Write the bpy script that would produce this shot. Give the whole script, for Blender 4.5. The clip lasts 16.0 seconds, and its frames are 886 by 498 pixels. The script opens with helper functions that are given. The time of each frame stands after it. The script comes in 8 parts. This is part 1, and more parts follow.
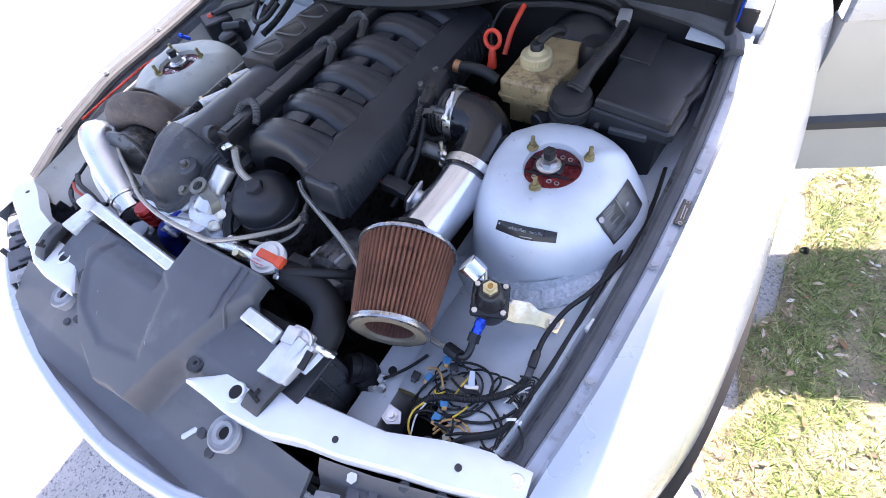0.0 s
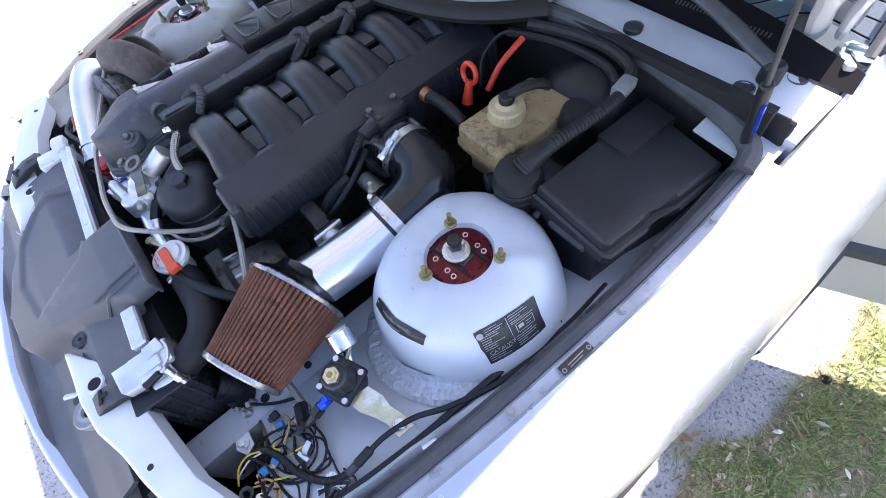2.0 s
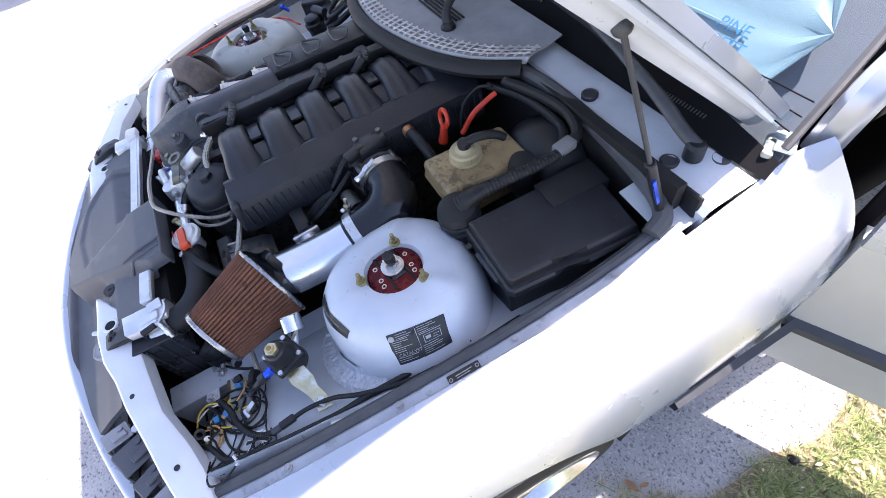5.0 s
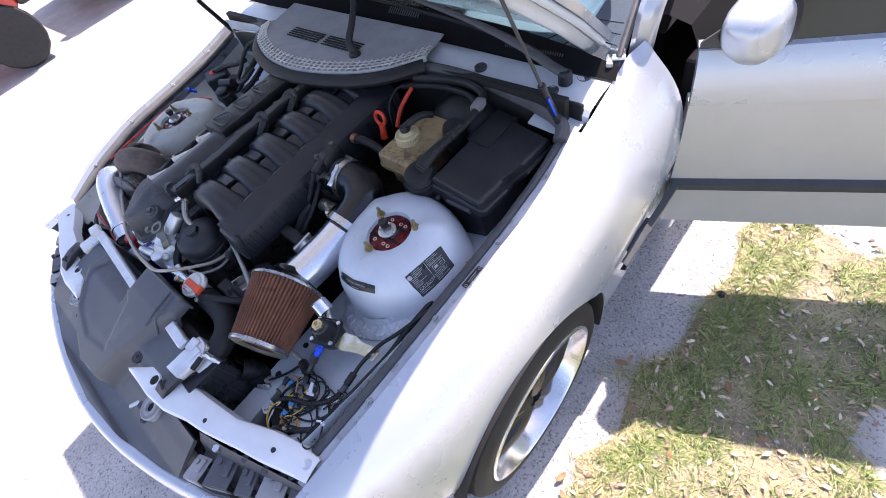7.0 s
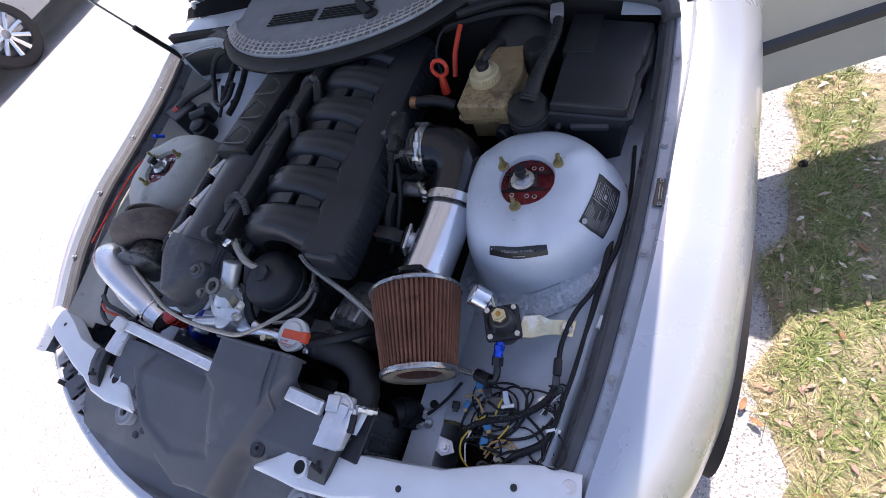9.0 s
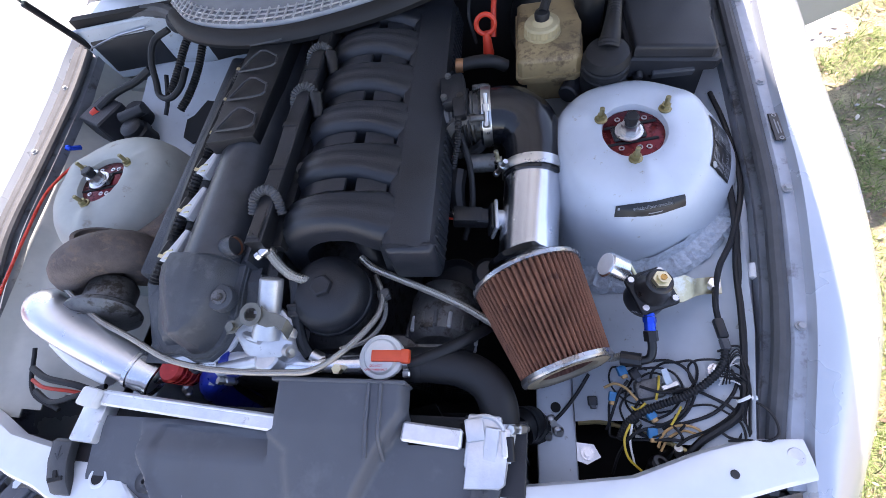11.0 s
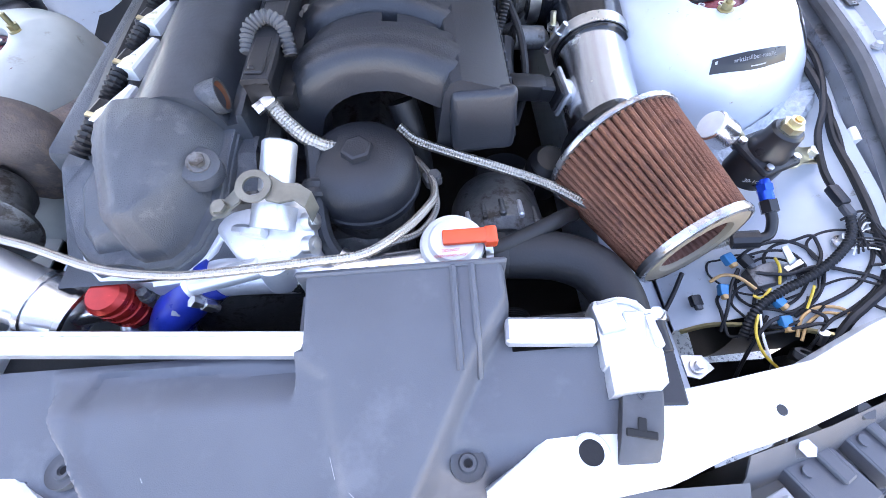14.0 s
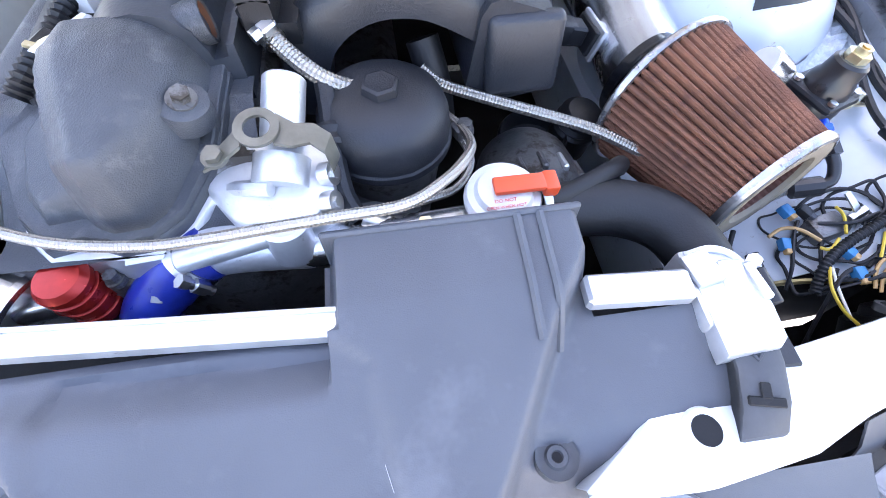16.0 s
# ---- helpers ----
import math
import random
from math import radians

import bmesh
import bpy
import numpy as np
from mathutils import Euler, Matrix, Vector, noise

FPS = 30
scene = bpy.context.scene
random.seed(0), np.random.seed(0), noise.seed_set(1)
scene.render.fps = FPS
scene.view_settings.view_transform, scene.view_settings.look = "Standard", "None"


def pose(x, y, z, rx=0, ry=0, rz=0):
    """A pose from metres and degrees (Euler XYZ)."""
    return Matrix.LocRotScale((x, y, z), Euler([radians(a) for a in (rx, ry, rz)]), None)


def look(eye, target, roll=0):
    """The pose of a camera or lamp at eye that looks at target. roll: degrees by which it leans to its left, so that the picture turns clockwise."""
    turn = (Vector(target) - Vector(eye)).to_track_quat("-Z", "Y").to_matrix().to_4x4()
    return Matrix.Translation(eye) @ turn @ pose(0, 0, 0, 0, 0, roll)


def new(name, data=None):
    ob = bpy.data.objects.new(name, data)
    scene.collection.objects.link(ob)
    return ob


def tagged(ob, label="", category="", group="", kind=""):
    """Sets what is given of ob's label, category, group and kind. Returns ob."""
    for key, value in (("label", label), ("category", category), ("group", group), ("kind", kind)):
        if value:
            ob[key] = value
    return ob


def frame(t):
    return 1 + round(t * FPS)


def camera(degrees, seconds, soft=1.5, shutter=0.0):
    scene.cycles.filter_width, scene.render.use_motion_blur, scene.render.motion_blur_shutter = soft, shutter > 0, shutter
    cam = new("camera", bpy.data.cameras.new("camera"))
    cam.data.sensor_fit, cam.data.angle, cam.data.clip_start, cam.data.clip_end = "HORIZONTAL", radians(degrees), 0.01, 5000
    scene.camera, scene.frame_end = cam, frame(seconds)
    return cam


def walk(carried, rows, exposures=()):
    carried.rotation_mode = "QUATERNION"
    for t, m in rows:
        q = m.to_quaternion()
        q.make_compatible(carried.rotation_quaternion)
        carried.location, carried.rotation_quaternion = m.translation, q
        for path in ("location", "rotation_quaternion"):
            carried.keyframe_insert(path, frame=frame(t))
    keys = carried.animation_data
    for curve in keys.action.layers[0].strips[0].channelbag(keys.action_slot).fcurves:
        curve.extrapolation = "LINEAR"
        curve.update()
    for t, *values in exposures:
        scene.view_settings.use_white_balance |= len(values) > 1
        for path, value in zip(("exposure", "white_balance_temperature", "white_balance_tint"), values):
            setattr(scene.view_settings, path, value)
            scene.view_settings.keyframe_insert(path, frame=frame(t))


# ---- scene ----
cam = camera(90.0, 16.0, soft=0.6)
ROWS = [
    (0, 0.7277, -0.5371, 1.3758, 35.03, 8.29, 30.92),
    (0.5, 0.7571, -0.4571, 1.3728, 34.95, 8.13, 36.00),
    (1, 0.7907, -0.3416, 1.3954, 33.43, 7.94, 40.69),
    (1.5, 0.8053, -0.2582, 1.4038, 31.87, 7.00, 44.84),
    (2, 0.8233, -0.1764, 1.3859, 30.56, 7.63, 49.30),
    (2.5, 0.8549, -0.0914, 1.3838, 31.20, 8.70, 53.96),
    (3, 0.8782, -0.0006, 1.3956, 32.10, 9.11, 59.52),
    (5.5, 1.0420, -0.0525, 1.4716, 35.44, 8.90, 60.99),
    (6, 1.0904, -0.1520, 1.4807, 36.02, 9.52, 54.73),
    (6.5, 1.1446, -0.2133, 1.5019, 36.20, 10.94, 47.14),
    (7, 1.1538, -0.2849, 1.5500, 35.28, 13.49, 38.69),
    (7.5, 1.1209, -0.3218, 1.5256, 35.38, 15.71, 33.32),
    (8, 0.9557, -0.4199, 1.4786, 35.71, 18.05, 30.31),
    (8.5, 0.8612, -0.4412, 1.4588, 32.83, 19.27, 24.21),
    (9, 0.7541, -0.4674, 1.4502, 30.41, 18.95, 18.39),
    (9.5, 0.6777, -0.4926, 1.4109, 29.11, 16.87, 14.42),
    (10, 0.5272, -0.5441, 1.4137, 29.91, 12.32, 10.64),
    (12.5, 0.3087, -0.4936, 1.3013, 27.58, 11.18, -2.94),
    (13, 0.2743, -0.5006, 1.2711, 27.10, 9.18, -3.92),
    (13.5, 0.2336, -0.5293, 1.2269, 26.91, 6.18, -3.52),
    (14, 0.1274, -0.6172, 1.1541, 31.93, 2.34, -3.66),
    (14.5, 0.0811, -0.6736, 1.0945, 34.49, 0.51, -5.40),
    (15, 0.0452, -0.6898, 1.0616, 36.56, -0.46, -6.73),
    (15.5, 0.0417, -0.6605, 1.0557, 36.18, -0.11, -7.81),
    (16, 0.0472, -0.6042, 1.0593, 32.81, 0.01, -8.56),
]
EXPOSURES = [(0.0, 1.97, 7150, 23), (3.0, 1.82, 7000, 20), (5.5, 1.62, 7150, 23), (7.0, 1.32, 7150, 24), (9.0, 0.92, 7150, 24), (10.0, 1.2, 7150, 24), (12.5, 2.55, 7250, 21), (14.5, 3.05, 7250, 21), (16.0, 3.02, 7300, 21)]
walk(cam, [(t, pose(x, y, z, rx, ry, rz)) for t, x, y, z, rx, ry, rz in ROWS], EXPOSURES)

# ---- daylight: high sun from behind the car, clear sky ----
SUN_WAY = Vector((0.07, -0.57, -1.0)).normalized()
world = bpy.data.worlds.new("sky")
scene.world = world
world.use_nodes = True
wn = world.node_tree.nodes
sky = wn.new("ShaderNodeTexSky")
sky.sky_type, sky.sun_disc = "NISHITA", False
sky.sun_elevation, sky.sun_rotation = radians(60), radians(-5)
world.node_tree.links.new(sky.outputs[0], wn["Background"].inputs[0])
wn["Background"].inputs[1].default_value = 0.15
sun = new("sun", bpy.data.lights.new("sun", "SUN"))
sun.data.energy, sun.data.angle, sun.data.color = 4.5, radians(0.6), (1.0, 0.98, 0.95)
sun.matrix_world = look((0, 0, 10), Vector((0, 0, 10)) + SUN_WAY)


# ---- materials ----
def mat(name, base, rough=0.5, metal=0.0, var=0.15, scale=14.0, bump=0.08, fine=260.0, coat=0.0, spots=None, spot_scale=40.0, spot_at=0.62, tint=None):
    """Two scales of noise over a base colour, a varying gloss and a fine relief; spots: a second colour in patches."""
    m = bpy.data.materials.new(name)
    m.use_nodes = True
    nt = m.node_tree
    n, lk = nt.nodes, nt.links
    bs = n["Principled BSDF"]
    co = n.new("ShaderNodeTexCoord")

    def noise_at(s, detail=4.0, rough_=0.6):
        t = n.new("ShaderNodeTexNoise")
        t.inputs["Scale"].default_value, t.inputs["Detail"].default_value, t.inputs["Roughness"].default_value = s, detail, rough_
        lk.new(co.outputs["Object"], t.inputs["Vector"])
        return t

    big, small = noise_at(scale), noise_at(fine, 2.0)
    b = Vector(base)
    ramp = n.new("ShaderNodeValToRGB")
    lo, hi = ramp.color_ramp.elements
    lo.position, hi.position = 0.32, 0.68
    lo.color, hi.color = (*(b * (1 - var)), 1), (*((Vector(tint) if tint else b) * (1 + var * 0.7)), 1)
    lk.new(big.outputs["Fac"], ramp.inputs[0])
    col = ramp.outputs[0]
    if spots:
        sp, sr, mx = noise_at(spot_scale, 5.0, 0.7), n.new("ShaderNodeValToRGB"), n.new("ShaderNodeMix")
        mx.data_type = "RGBA"
        sr.color_ramp.elements[0].position, sr.color_ramp.elements[1].position = spot_at - 0.05, spot_at + 0.05
        lk.new(sp.outputs["Fac"], sr.inputs[0])
        lk.new(sr.outputs[0], mx.inputs[0])
        lk.new(col, mx.inputs[6])
        mx.inputs[7].default_value = (*spots, 1)
        col = mx.outputs[2]
    lk.new(col, bs.inputs["Base Color"])
    mr = n.new("ShaderNodeMapRange")
    mr.inputs[3].default_value, mr.inputs[4].default_value = max(0.03, rough - 0.1), min(1.0, rough + 0.1)
    lk.new(big.outputs["Fac"], mr.inputs[0])
    lk.new(mr.outputs[0], bs.inputs["Roughness"])
    bs.inputs["Metallic"].default_value = metal
    bs.inputs["Coat Weight"].default_value = coat
    bs.inputs["Coat Roughness"].default_value = 0.12
    if bump:
        bp = n.new("ShaderNodeBump")
        bp.inputs["Strength"].default_value, bp.inputs["Distance"].default_value = bump, 0.002
        lk.new(small.outputs["Fac"], bp.inputs["Height"])
        lk.new(bp.outputs[0], bs.inputs["Normal"])
    return m


PAINT = mat("silver_paint", (0.48, 0.52, 0.58), 0.28, 0.4, 0.03, 6, 0.01, 900, 0.6)
PAINT_BAY = mat("bay_paint", (0.57, 0.62, 0.69), 0.42, 0.1, 0.10, 7, 0.05, 240, 0.25, spots=(0.36, 0.33, 0.28), spot_scale=85, spot_at=0.69)
# Bay paint taken darker and spotted, for the apron's shade and dirt.
PAINT_APRON = mat("apron_paint", (0.50, 0.55, 0.60), 0.46, 0.08, 0.12, 7, 0.08, 160, 0.2, spots=(0.26, 0.25, 0.23), spot_scale=60, spot_at=0.68)
RIDGE = mat("satin_black_paint", (0.050, 0.056, 0.067), 0.33, 0.1, 0.3, 14, 0.12, 240)
PAINT_DUSTY = mat("dusty_paint", (0.40, 0.415, 0.385), 0.5, 0.05, 0.16, 9, 0.05, 200, 0.1, spots=(0.25, 0.22, 0.18), spot_scale=14, spot_at=0.66)
WHITE_METAL = mat("front_panel_paint", (0.74, 0.77, 0.80), 0.38, 0.05, 0.05, 12, 0.03, 300, 0.3, spots=(0.45, 0.45, 0.45), spot_scale=38, spot_at=0.72)
PLASTIC = mat("black_plastic", (0.009, 0.010, 0.013), 0.46, 0, 0.35, 12, 0.15, 700)
PLASTIC_WORN = mat("worn_black_plastic", (0.015, 0.0165, 0.021), 0.48, 0, 0.5, 9, 0.2, 500, spots=(0.035, 0.036, 0.042), spot_scale=25, spot_at=0.70)
COVER_GREY = mat("faded_grey_plastic", (0.092, 0.098, 0.112), 0.5, 0, 0.14, 5, 0.18, 900, spots=(0.12, 0.125, 0.14), spot_scale=7, spot_at=0.62)
AGED = mat("aged_bracket", (0.21, 0.205, 0.175), 0.42, 0.7, 0.25, 30, 0.1, 300)
MANIFOLD = mat("manifold_plastic", (0.021, 0.024, 0.031), 0.38, 0, 0.3, 10, 0.25, 420)
RUBBER = mat("rubber", (0.009, 0.0095, 0.0115), 0.58, 0, 0.3, 20, 0.12, 400)
RUBBER_GREY = mat("grey_rubber_seal", (0.075, 0.078, 0.085), 0.65, 0, 0.25, 20, 0.12, 400)
SILICONE = mat("black_silicone", (0.006, 0.007, 0.010), 0.2, 0, 0.2, 20, 0.05, 120, 0.15)
VALVE = mat("crackle_black", (0.062, 0.068, 0.078), 0.40, 0.1, 0.3, 12, 0.5, 750, spots=(0.090, 0.096, 0.106), spot_scale=30, spot_at=0.60)
ALU = mat("polished_aluminium", (0.80, 0.81, 0.84), 0.25, 1.0, 0.05, 20, 0.015, 500)
ALU_RAW = mat("raw_aluminium", (0.72, 0.73, 0.75), 0.42, 0.75, 0.14, 25, 0.15, 350, spots=(0.42, 0.41, 0.40), spot_scale=45, spot_at=0.68)
CAST = mat("cast_metal", (0.20, 0.20, 0.20), 0.5, 0.7, 0.35, 30, 0.4, 260, spots=(0.08, 0.07, 0.06), spot_scale=30, spot_at=0.55)
STEEL = mat("zinc_steel", (0.66, 0.66, 0.66), 0.3, 1.0, 0.12, 60, 0.05, 500)
SOCKET = mat("pale_grey_plastic", (0.33, 0.34, 0.36), 0.45, 0, 0.15, 20, 0.08, 400)
BRASS = mat("gold_zinc", (0.68, 0.60, 0.38), 0.32, 0.9, 0.15, 50, 0.05, 400, spots=(0.78, 0.76, 0.66), spot_scale=25, spot_at=0.6)
DULL_CHROME = mat("dull_chrome", (0.42, 0.42, 0.43), 0.28, 0.9, 0.3, 40, 0.1, 300, spots=(0.22, 0.16, 0.11), spot_scale=35, spot_at=0.62)
BRASS_DARK = mat("aged_gold_zinc", (0.34, 0.29, 0.15), 0.4, 0.8, 0.2, 50, 0.1, 400)
RUST = mat("rusty_cast_iron", (0.150, 0.120, 0.108), 0.75, 0.1, 0.35, 22, 0.6, 300, spots=(0.20, 0.145, 0.115), spot_scale=30, spot_at=0.58)
RED_ANOD = mat("red_anodised", (0.13, 0.008, 0.012), 0.28, 0.6, 0.2, 40, 0.03, 400)
RED_HOSE = mat("red_silicone", (0.70, 0.045, 0.025), 0.28, 0, 0.25, 40, 0.1, 300)
RED_PLASTIC = mat("red_plastic", (0.62, 0.045, 0.02), 0.38, 0, 0.15, 30, 0.03, 400)
ORANGE = mat("orange_lever", (0.85, 0.10, 0.035), 0.4, 0, 0.08, 40, 0.02, 400)
BLUE_ANOD = mat("blue_anodised", (0.015, 0.10, 0.75), 0.25, 0.6, 0.15, 60, 0.02, 400)
BLUE_HOSE = mat("blue_silicone", (0.012, 0.035, 0.32), 0.3, 0, 0.25, 40, 0.05, 300)
BLUE_CLIP = mat("blue_connector", (0.02, 0.20, 0.42), 0.45, 0, 0.2, 60, 0.02, 400)
YELLOW = mat("yellow_wire", (0.75, 0.52, 0.06), 0.45, 0, 0.1, 60, 0, 400)
TAN = mat("tan_wire", (0.50, 0.30, 0.12), 0.45, 0, 0.1, 60, 0, 400)
WHITE_PL = mat("white_plastic", (0.78, 0.78, 0.78), 0.35, 0, 0.05, 60, 0.02, 400)
LABEL_BLACK = mat("black_label", (0.018, 0.018, 0.020), 0.3, 0, 0.1, 30, 0, 400)
INK = mat("label_print", (0.36, 0.37, 0.39), 0.5, 0, 0.1, 90, 0, 400)
INK_RED = mat("red_print", (0.70, 0.05, 0.05), 0.5, 0, 0.1, 90, 0, 400)
FILTER = mat("red_brown_cotton", (0.215, 0.088, 0.052), 0.9, 0, 0.3, 18, 0.8, 500, spots=(0.13, 0.052, 0.036), spot_scale=24, spot_at=0.6)
FILTER_IN = mat("inner_mesh", (0.13, 0.055, 0.04), 0.8, 0.2, 0.3, 60, 0.6, 300)
# Body paint dimmed to carry the flange's shade, with dust spots.
FLANGE_GREY = mat("shaded_dusty_flange", (0.36, 0.395, 0.45), 0.5, 0.1, 0.2, 12, 0.1, 200, spots=(0.22, 0.23, 0.25), spot_scale=30, spot_at=0.62)
# Gutter colour is darkened and mottled for the shade under the hood seal.
GUTTER = mat("shaded_gutter_paint", (0.17, 0.185, 0.21), 0.5, 0.05, 0.25, 14, 0.15, 200, spots=(0.07, 0.072, 0.078), spot_scale=22, spot_at=0.60)
GRILLE_GREY = mat("sun_bleached_grille", (0.32, 0.34, 0.37), 0.5, 0, 0.15, 20, 0.1, 300)
GLUE = mat("dirty_urethane", (0.20, 0.165, 0.12), 0.6, 0, 0.15, 30, 0.2, 300)
RESERVOIR = mat("yellowed_plastic", (0.34, 0.245, 0.125), 0.5, 0, 0.3, 14, 0.08, 300, 0.1, spots=(0.13, 0.085, 0.045), spot_scale=22, spot_at=0.57)
CAP_YELLOW = mat("yellowed_cap", (0.46, 0.38, 0.22), 0.5, 0, 0.15, 25, 0.05, 300)
# Underbody black; also laid on as discs and slots for shade in holes.
DARK = mat("dark_underbody_and_holes", (0.012, 0.012, 0.013), 0.8, 0, 0.3, 10, 0.2, 200)
UNDERSEAL = mat("seam_sealer", (0.50, 0.545, 0.60), 0.6, 0, 0.22, 160, 1.0, 130)
BRAID = mat("steel_braid", (0.44, 0.415, 0.375), 0.30, 0.95, 0.16, 1400, 0.28, 1600)
WIPER = mat("satin_wiper_arm", (0.06, 0.063, 0.07), 0.32, 0.2, 0.25, 30, 0.05, 300)
TYRE = mat("tyre_rubber", (0.022, 0.022, 0.023), 0.75, 0, 0.3, 30, 0.3, 300)
RIM = mat("rim_lip", (0.74, 0.75, 0.77), 0.22, 0.85, 0.06, 20, 0.02, 300)
SPOKE = mat("dark_spoke", (0.045, 0.045, 0.05), 0.4, 0.4, 0.2, 20, 0.05, 300)
TRIM_DARK = mat("dark_trim", (0.05, 0.054, 0.062), 0.5, 0, 0.15, 20, 0.1, 400)
# Silver door paint turned beige for its shaded face below the crease.
LOWER_BEIGE = mat("shaded_door_paint", (0.50, 0.505, 0.49), 0.38, 0.15, 0.04, 8, 0.02, 500, 0.4)
GLASSY = mat("tinted_glass", (0.03, 0.045, 0.05), 0.05, 0, 0.1, 3, 0, 100)
WINDSCREEN = bpy.data.materials.new("windscreen_glass")
WINDSCREEN.use_nodes = True
_n, _l = WINDSCREEN.node_tree.nodes, WINDSCREEN.node_tree.links
_tr, _gl, _mx, _fr = _n.new("ShaderNodeBsdfTransparent"), _n.new("ShaderNodeBsdfGlossy"), _n.new("ShaderNodeMixShader"), _n.new("ShaderNodeFresnel")
_tr.inputs[0].default_value = (0.80, 0.88, 0.92, 1)
_gl.inputs["Roughness"].default_value = 0.03
_fr.inputs[0].default_value = 1.5
_l.new(_fr.outputs[0], _mx.inputs[0])
_l.new(_tr.outputs[0], _mx.inputs[1])
_l.new(_gl.outputs[0], _mx.inputs[2])
_l.new(_mx.outputs[0], _n["Material Output"].inputs[0])
SUNSHADE = mat("pale_blue_sunshade", (0.22, 0.33, 0.38), 0.4, 0, 0.12, 5, 0.1, 60)
DASH = mat("grey_dashboard", (0.12, 0.125, 0.15), 0.6, 0, 0.1, 8, 0.1, 500)
# Black of the screen border; also holds the cabin's shade in its colour.
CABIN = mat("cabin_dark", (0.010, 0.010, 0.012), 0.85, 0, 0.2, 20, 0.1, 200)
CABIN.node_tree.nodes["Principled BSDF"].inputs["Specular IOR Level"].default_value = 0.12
RED_BODY = mat("red_vehicle_paint", (0.45, 0.03, 0.02), 0.3, 0, 0.08, 10, 0, 300, 0.5)
TAIL_RED = mat("tail_lamp", (0.55, 0.03, 0.02), 0.15, 0, 0.1, 30, 0, 300)
FAR_SILVER = mat("far_car_paint", (0.36, 0.37, 0.39), 0.3, 0.2, 0.05, 6, 0, 300, 0.5)
GRAVEL = mat("shell_gravel_drive", (0.47, 0.46, 0.455), 0.85, 0, 0.22, 3, 1.0, 110, spots=(0.13, 0.13, 0.14), spot_scale=100, spot_at=0.585)
SOIL = mat("dry_soil", (0.33, 0.275, 0.20), 0.95, 0, 0.3, 8, 1.0, 90, spots=(0.16, 0.13, 0.09), spot_scale=120, spot_at=0.56, tint=(0.30, 0.27, 0.16))
TANK_SIDE = mat("black_tank_side", (0.035, 0.038, 0.043), 0.28, 0.1, 0.3, 20, 0.1, 200)
SCRATCH = mat("scratched_plastic", (0.36, 0.36, 0.37), 0.7)
STONE = mat("pebble", (0.46, 0.45, 0.44), 0.85, 0, 0.3, 60, 0.3, 200)
LEAF_DRY = mat("dry_leaf", (0.30, 0.16, 0.08), 0.8, 0, 0.35, 30, 0.2, 200)


def vary(m, colours, scale):
    """Blades and pebbles: each piece takes its own shade."""
    nt = m.node_tree
    geo = nt.nodes.new("ShaderNodeNewGeometry")
    ramp = nt.nodes.new("ShaderNodeValToRGB")
    cr = ramp.color_ramp
    while len(cr.elements) < len(colours):
        cr.elements.new(0.5)
    for k, c in enumerate(colours):
        cr.elements[k].position, cr.elements[k].color = k / (len(colours) - 1), (*c, 1)
    nt.links.new(geo.outputs["Random Per Island"], ramp.inputs[0])
    nt.links.new(ramp.outputs[0], nt.nodes["Principled BSDF"].inputs["Base Color"])
    return m


GRASS = vary(mat("grass_blades", (0.1, 0.14, 0.03), 0.65, 0, 0.1, 10, 0), [(0.05, 0.085, 0.022), (0.12, 0.185, 0.045), (0.20, 0.28, 0.075), (0.30, 0.36, 0.12), (0.46, 0.46, 0.22)], 1)
STRAW = vary(mat("straw", (0.4, 0.33, 0.2), 0.8, 0, 0.1, 10, 0), [(0.16, 0.12, 0.07), (0.34, 0.26, 0.15), (0.50, 0.42, 0.25), (0.44, 0.42, 0.20), (0.70, 0.62, 0.46)], 1)
LITTER = vary(mat("leaf_litter", (0.4, 0.3, 0.2), 0.8, 0, 0.1, 10, 0), [(0.14, 0.09, 0.06), (0.36, 0.24, 0.16), (0.52, 0.40, 0.28), (0.48, 0.30, 0.24), (0.78, 0.72, 0.62)], 1)
PEBBLES = vary(mat("loose_pebbles", (0.4, 0.4, 0.4), 0.85, 0, 0.1, 10, 0), [(0.20, 0.20, 0.21), (0.36, 0.35, 0.34), (0.52, 0.51, 0.50), (0.66, 0.65, 0.62)], 1)


# ---- mesh helpers: all in world metres ----
ORIGIN = Vector((0, 0, 0))


def origin(x=0.0, y=0.0, z=0.0):
    """The point from which the following assembly is laid out."""
    ORIGIN[:] = (x, y, z)


def thing(name, at, label, category, group="", kind=""):
    ob = new(name)
    ob.location = Vector(at) + ORIGIN
    ob.empty_display_size = 0.05
    return tagged(ob, label, category, group, kind)


def part(name, bm, material, parent=None, label="", sharp=35.0, recalc=True):
    """Links a bmesh as one mesh object under a thing or under a part, its points given in world metres."""
    if recalc:
        bmesh.ops.recalc_face_normals(bm, faces=bm.faces)
    bmesh.ops.translate(bm, vec=ORIGIN, verts=bm.verts)
    me = bpy.data.meshes.new(name)
    bm.to_mesh(me)
    bm.free()
    me.materials.append(material)
    me.polygons.foreach_set("use_smooth", [True] * len(me.polygons))
    me.set_sharp_from_angle(angle=radians(sharp))
    ob = new(name, me)
    if parent is not None:
        ob.parent = parent
        top = parent
        at = Vector(top.location)
        while top.parent is not None:
            top = top.parent
            at = Vector(top.location)
        if parent.parent is None:
            ob.matrix_parent_inverse = Matrix.Translation(-at)
    return tagged(ob, label)


def solo(name, bm, material, label, category, group="", kind="", sharp=35.0):
    return tagged(part(name, bm, material, None, "", sharp), label, category, group, kind)


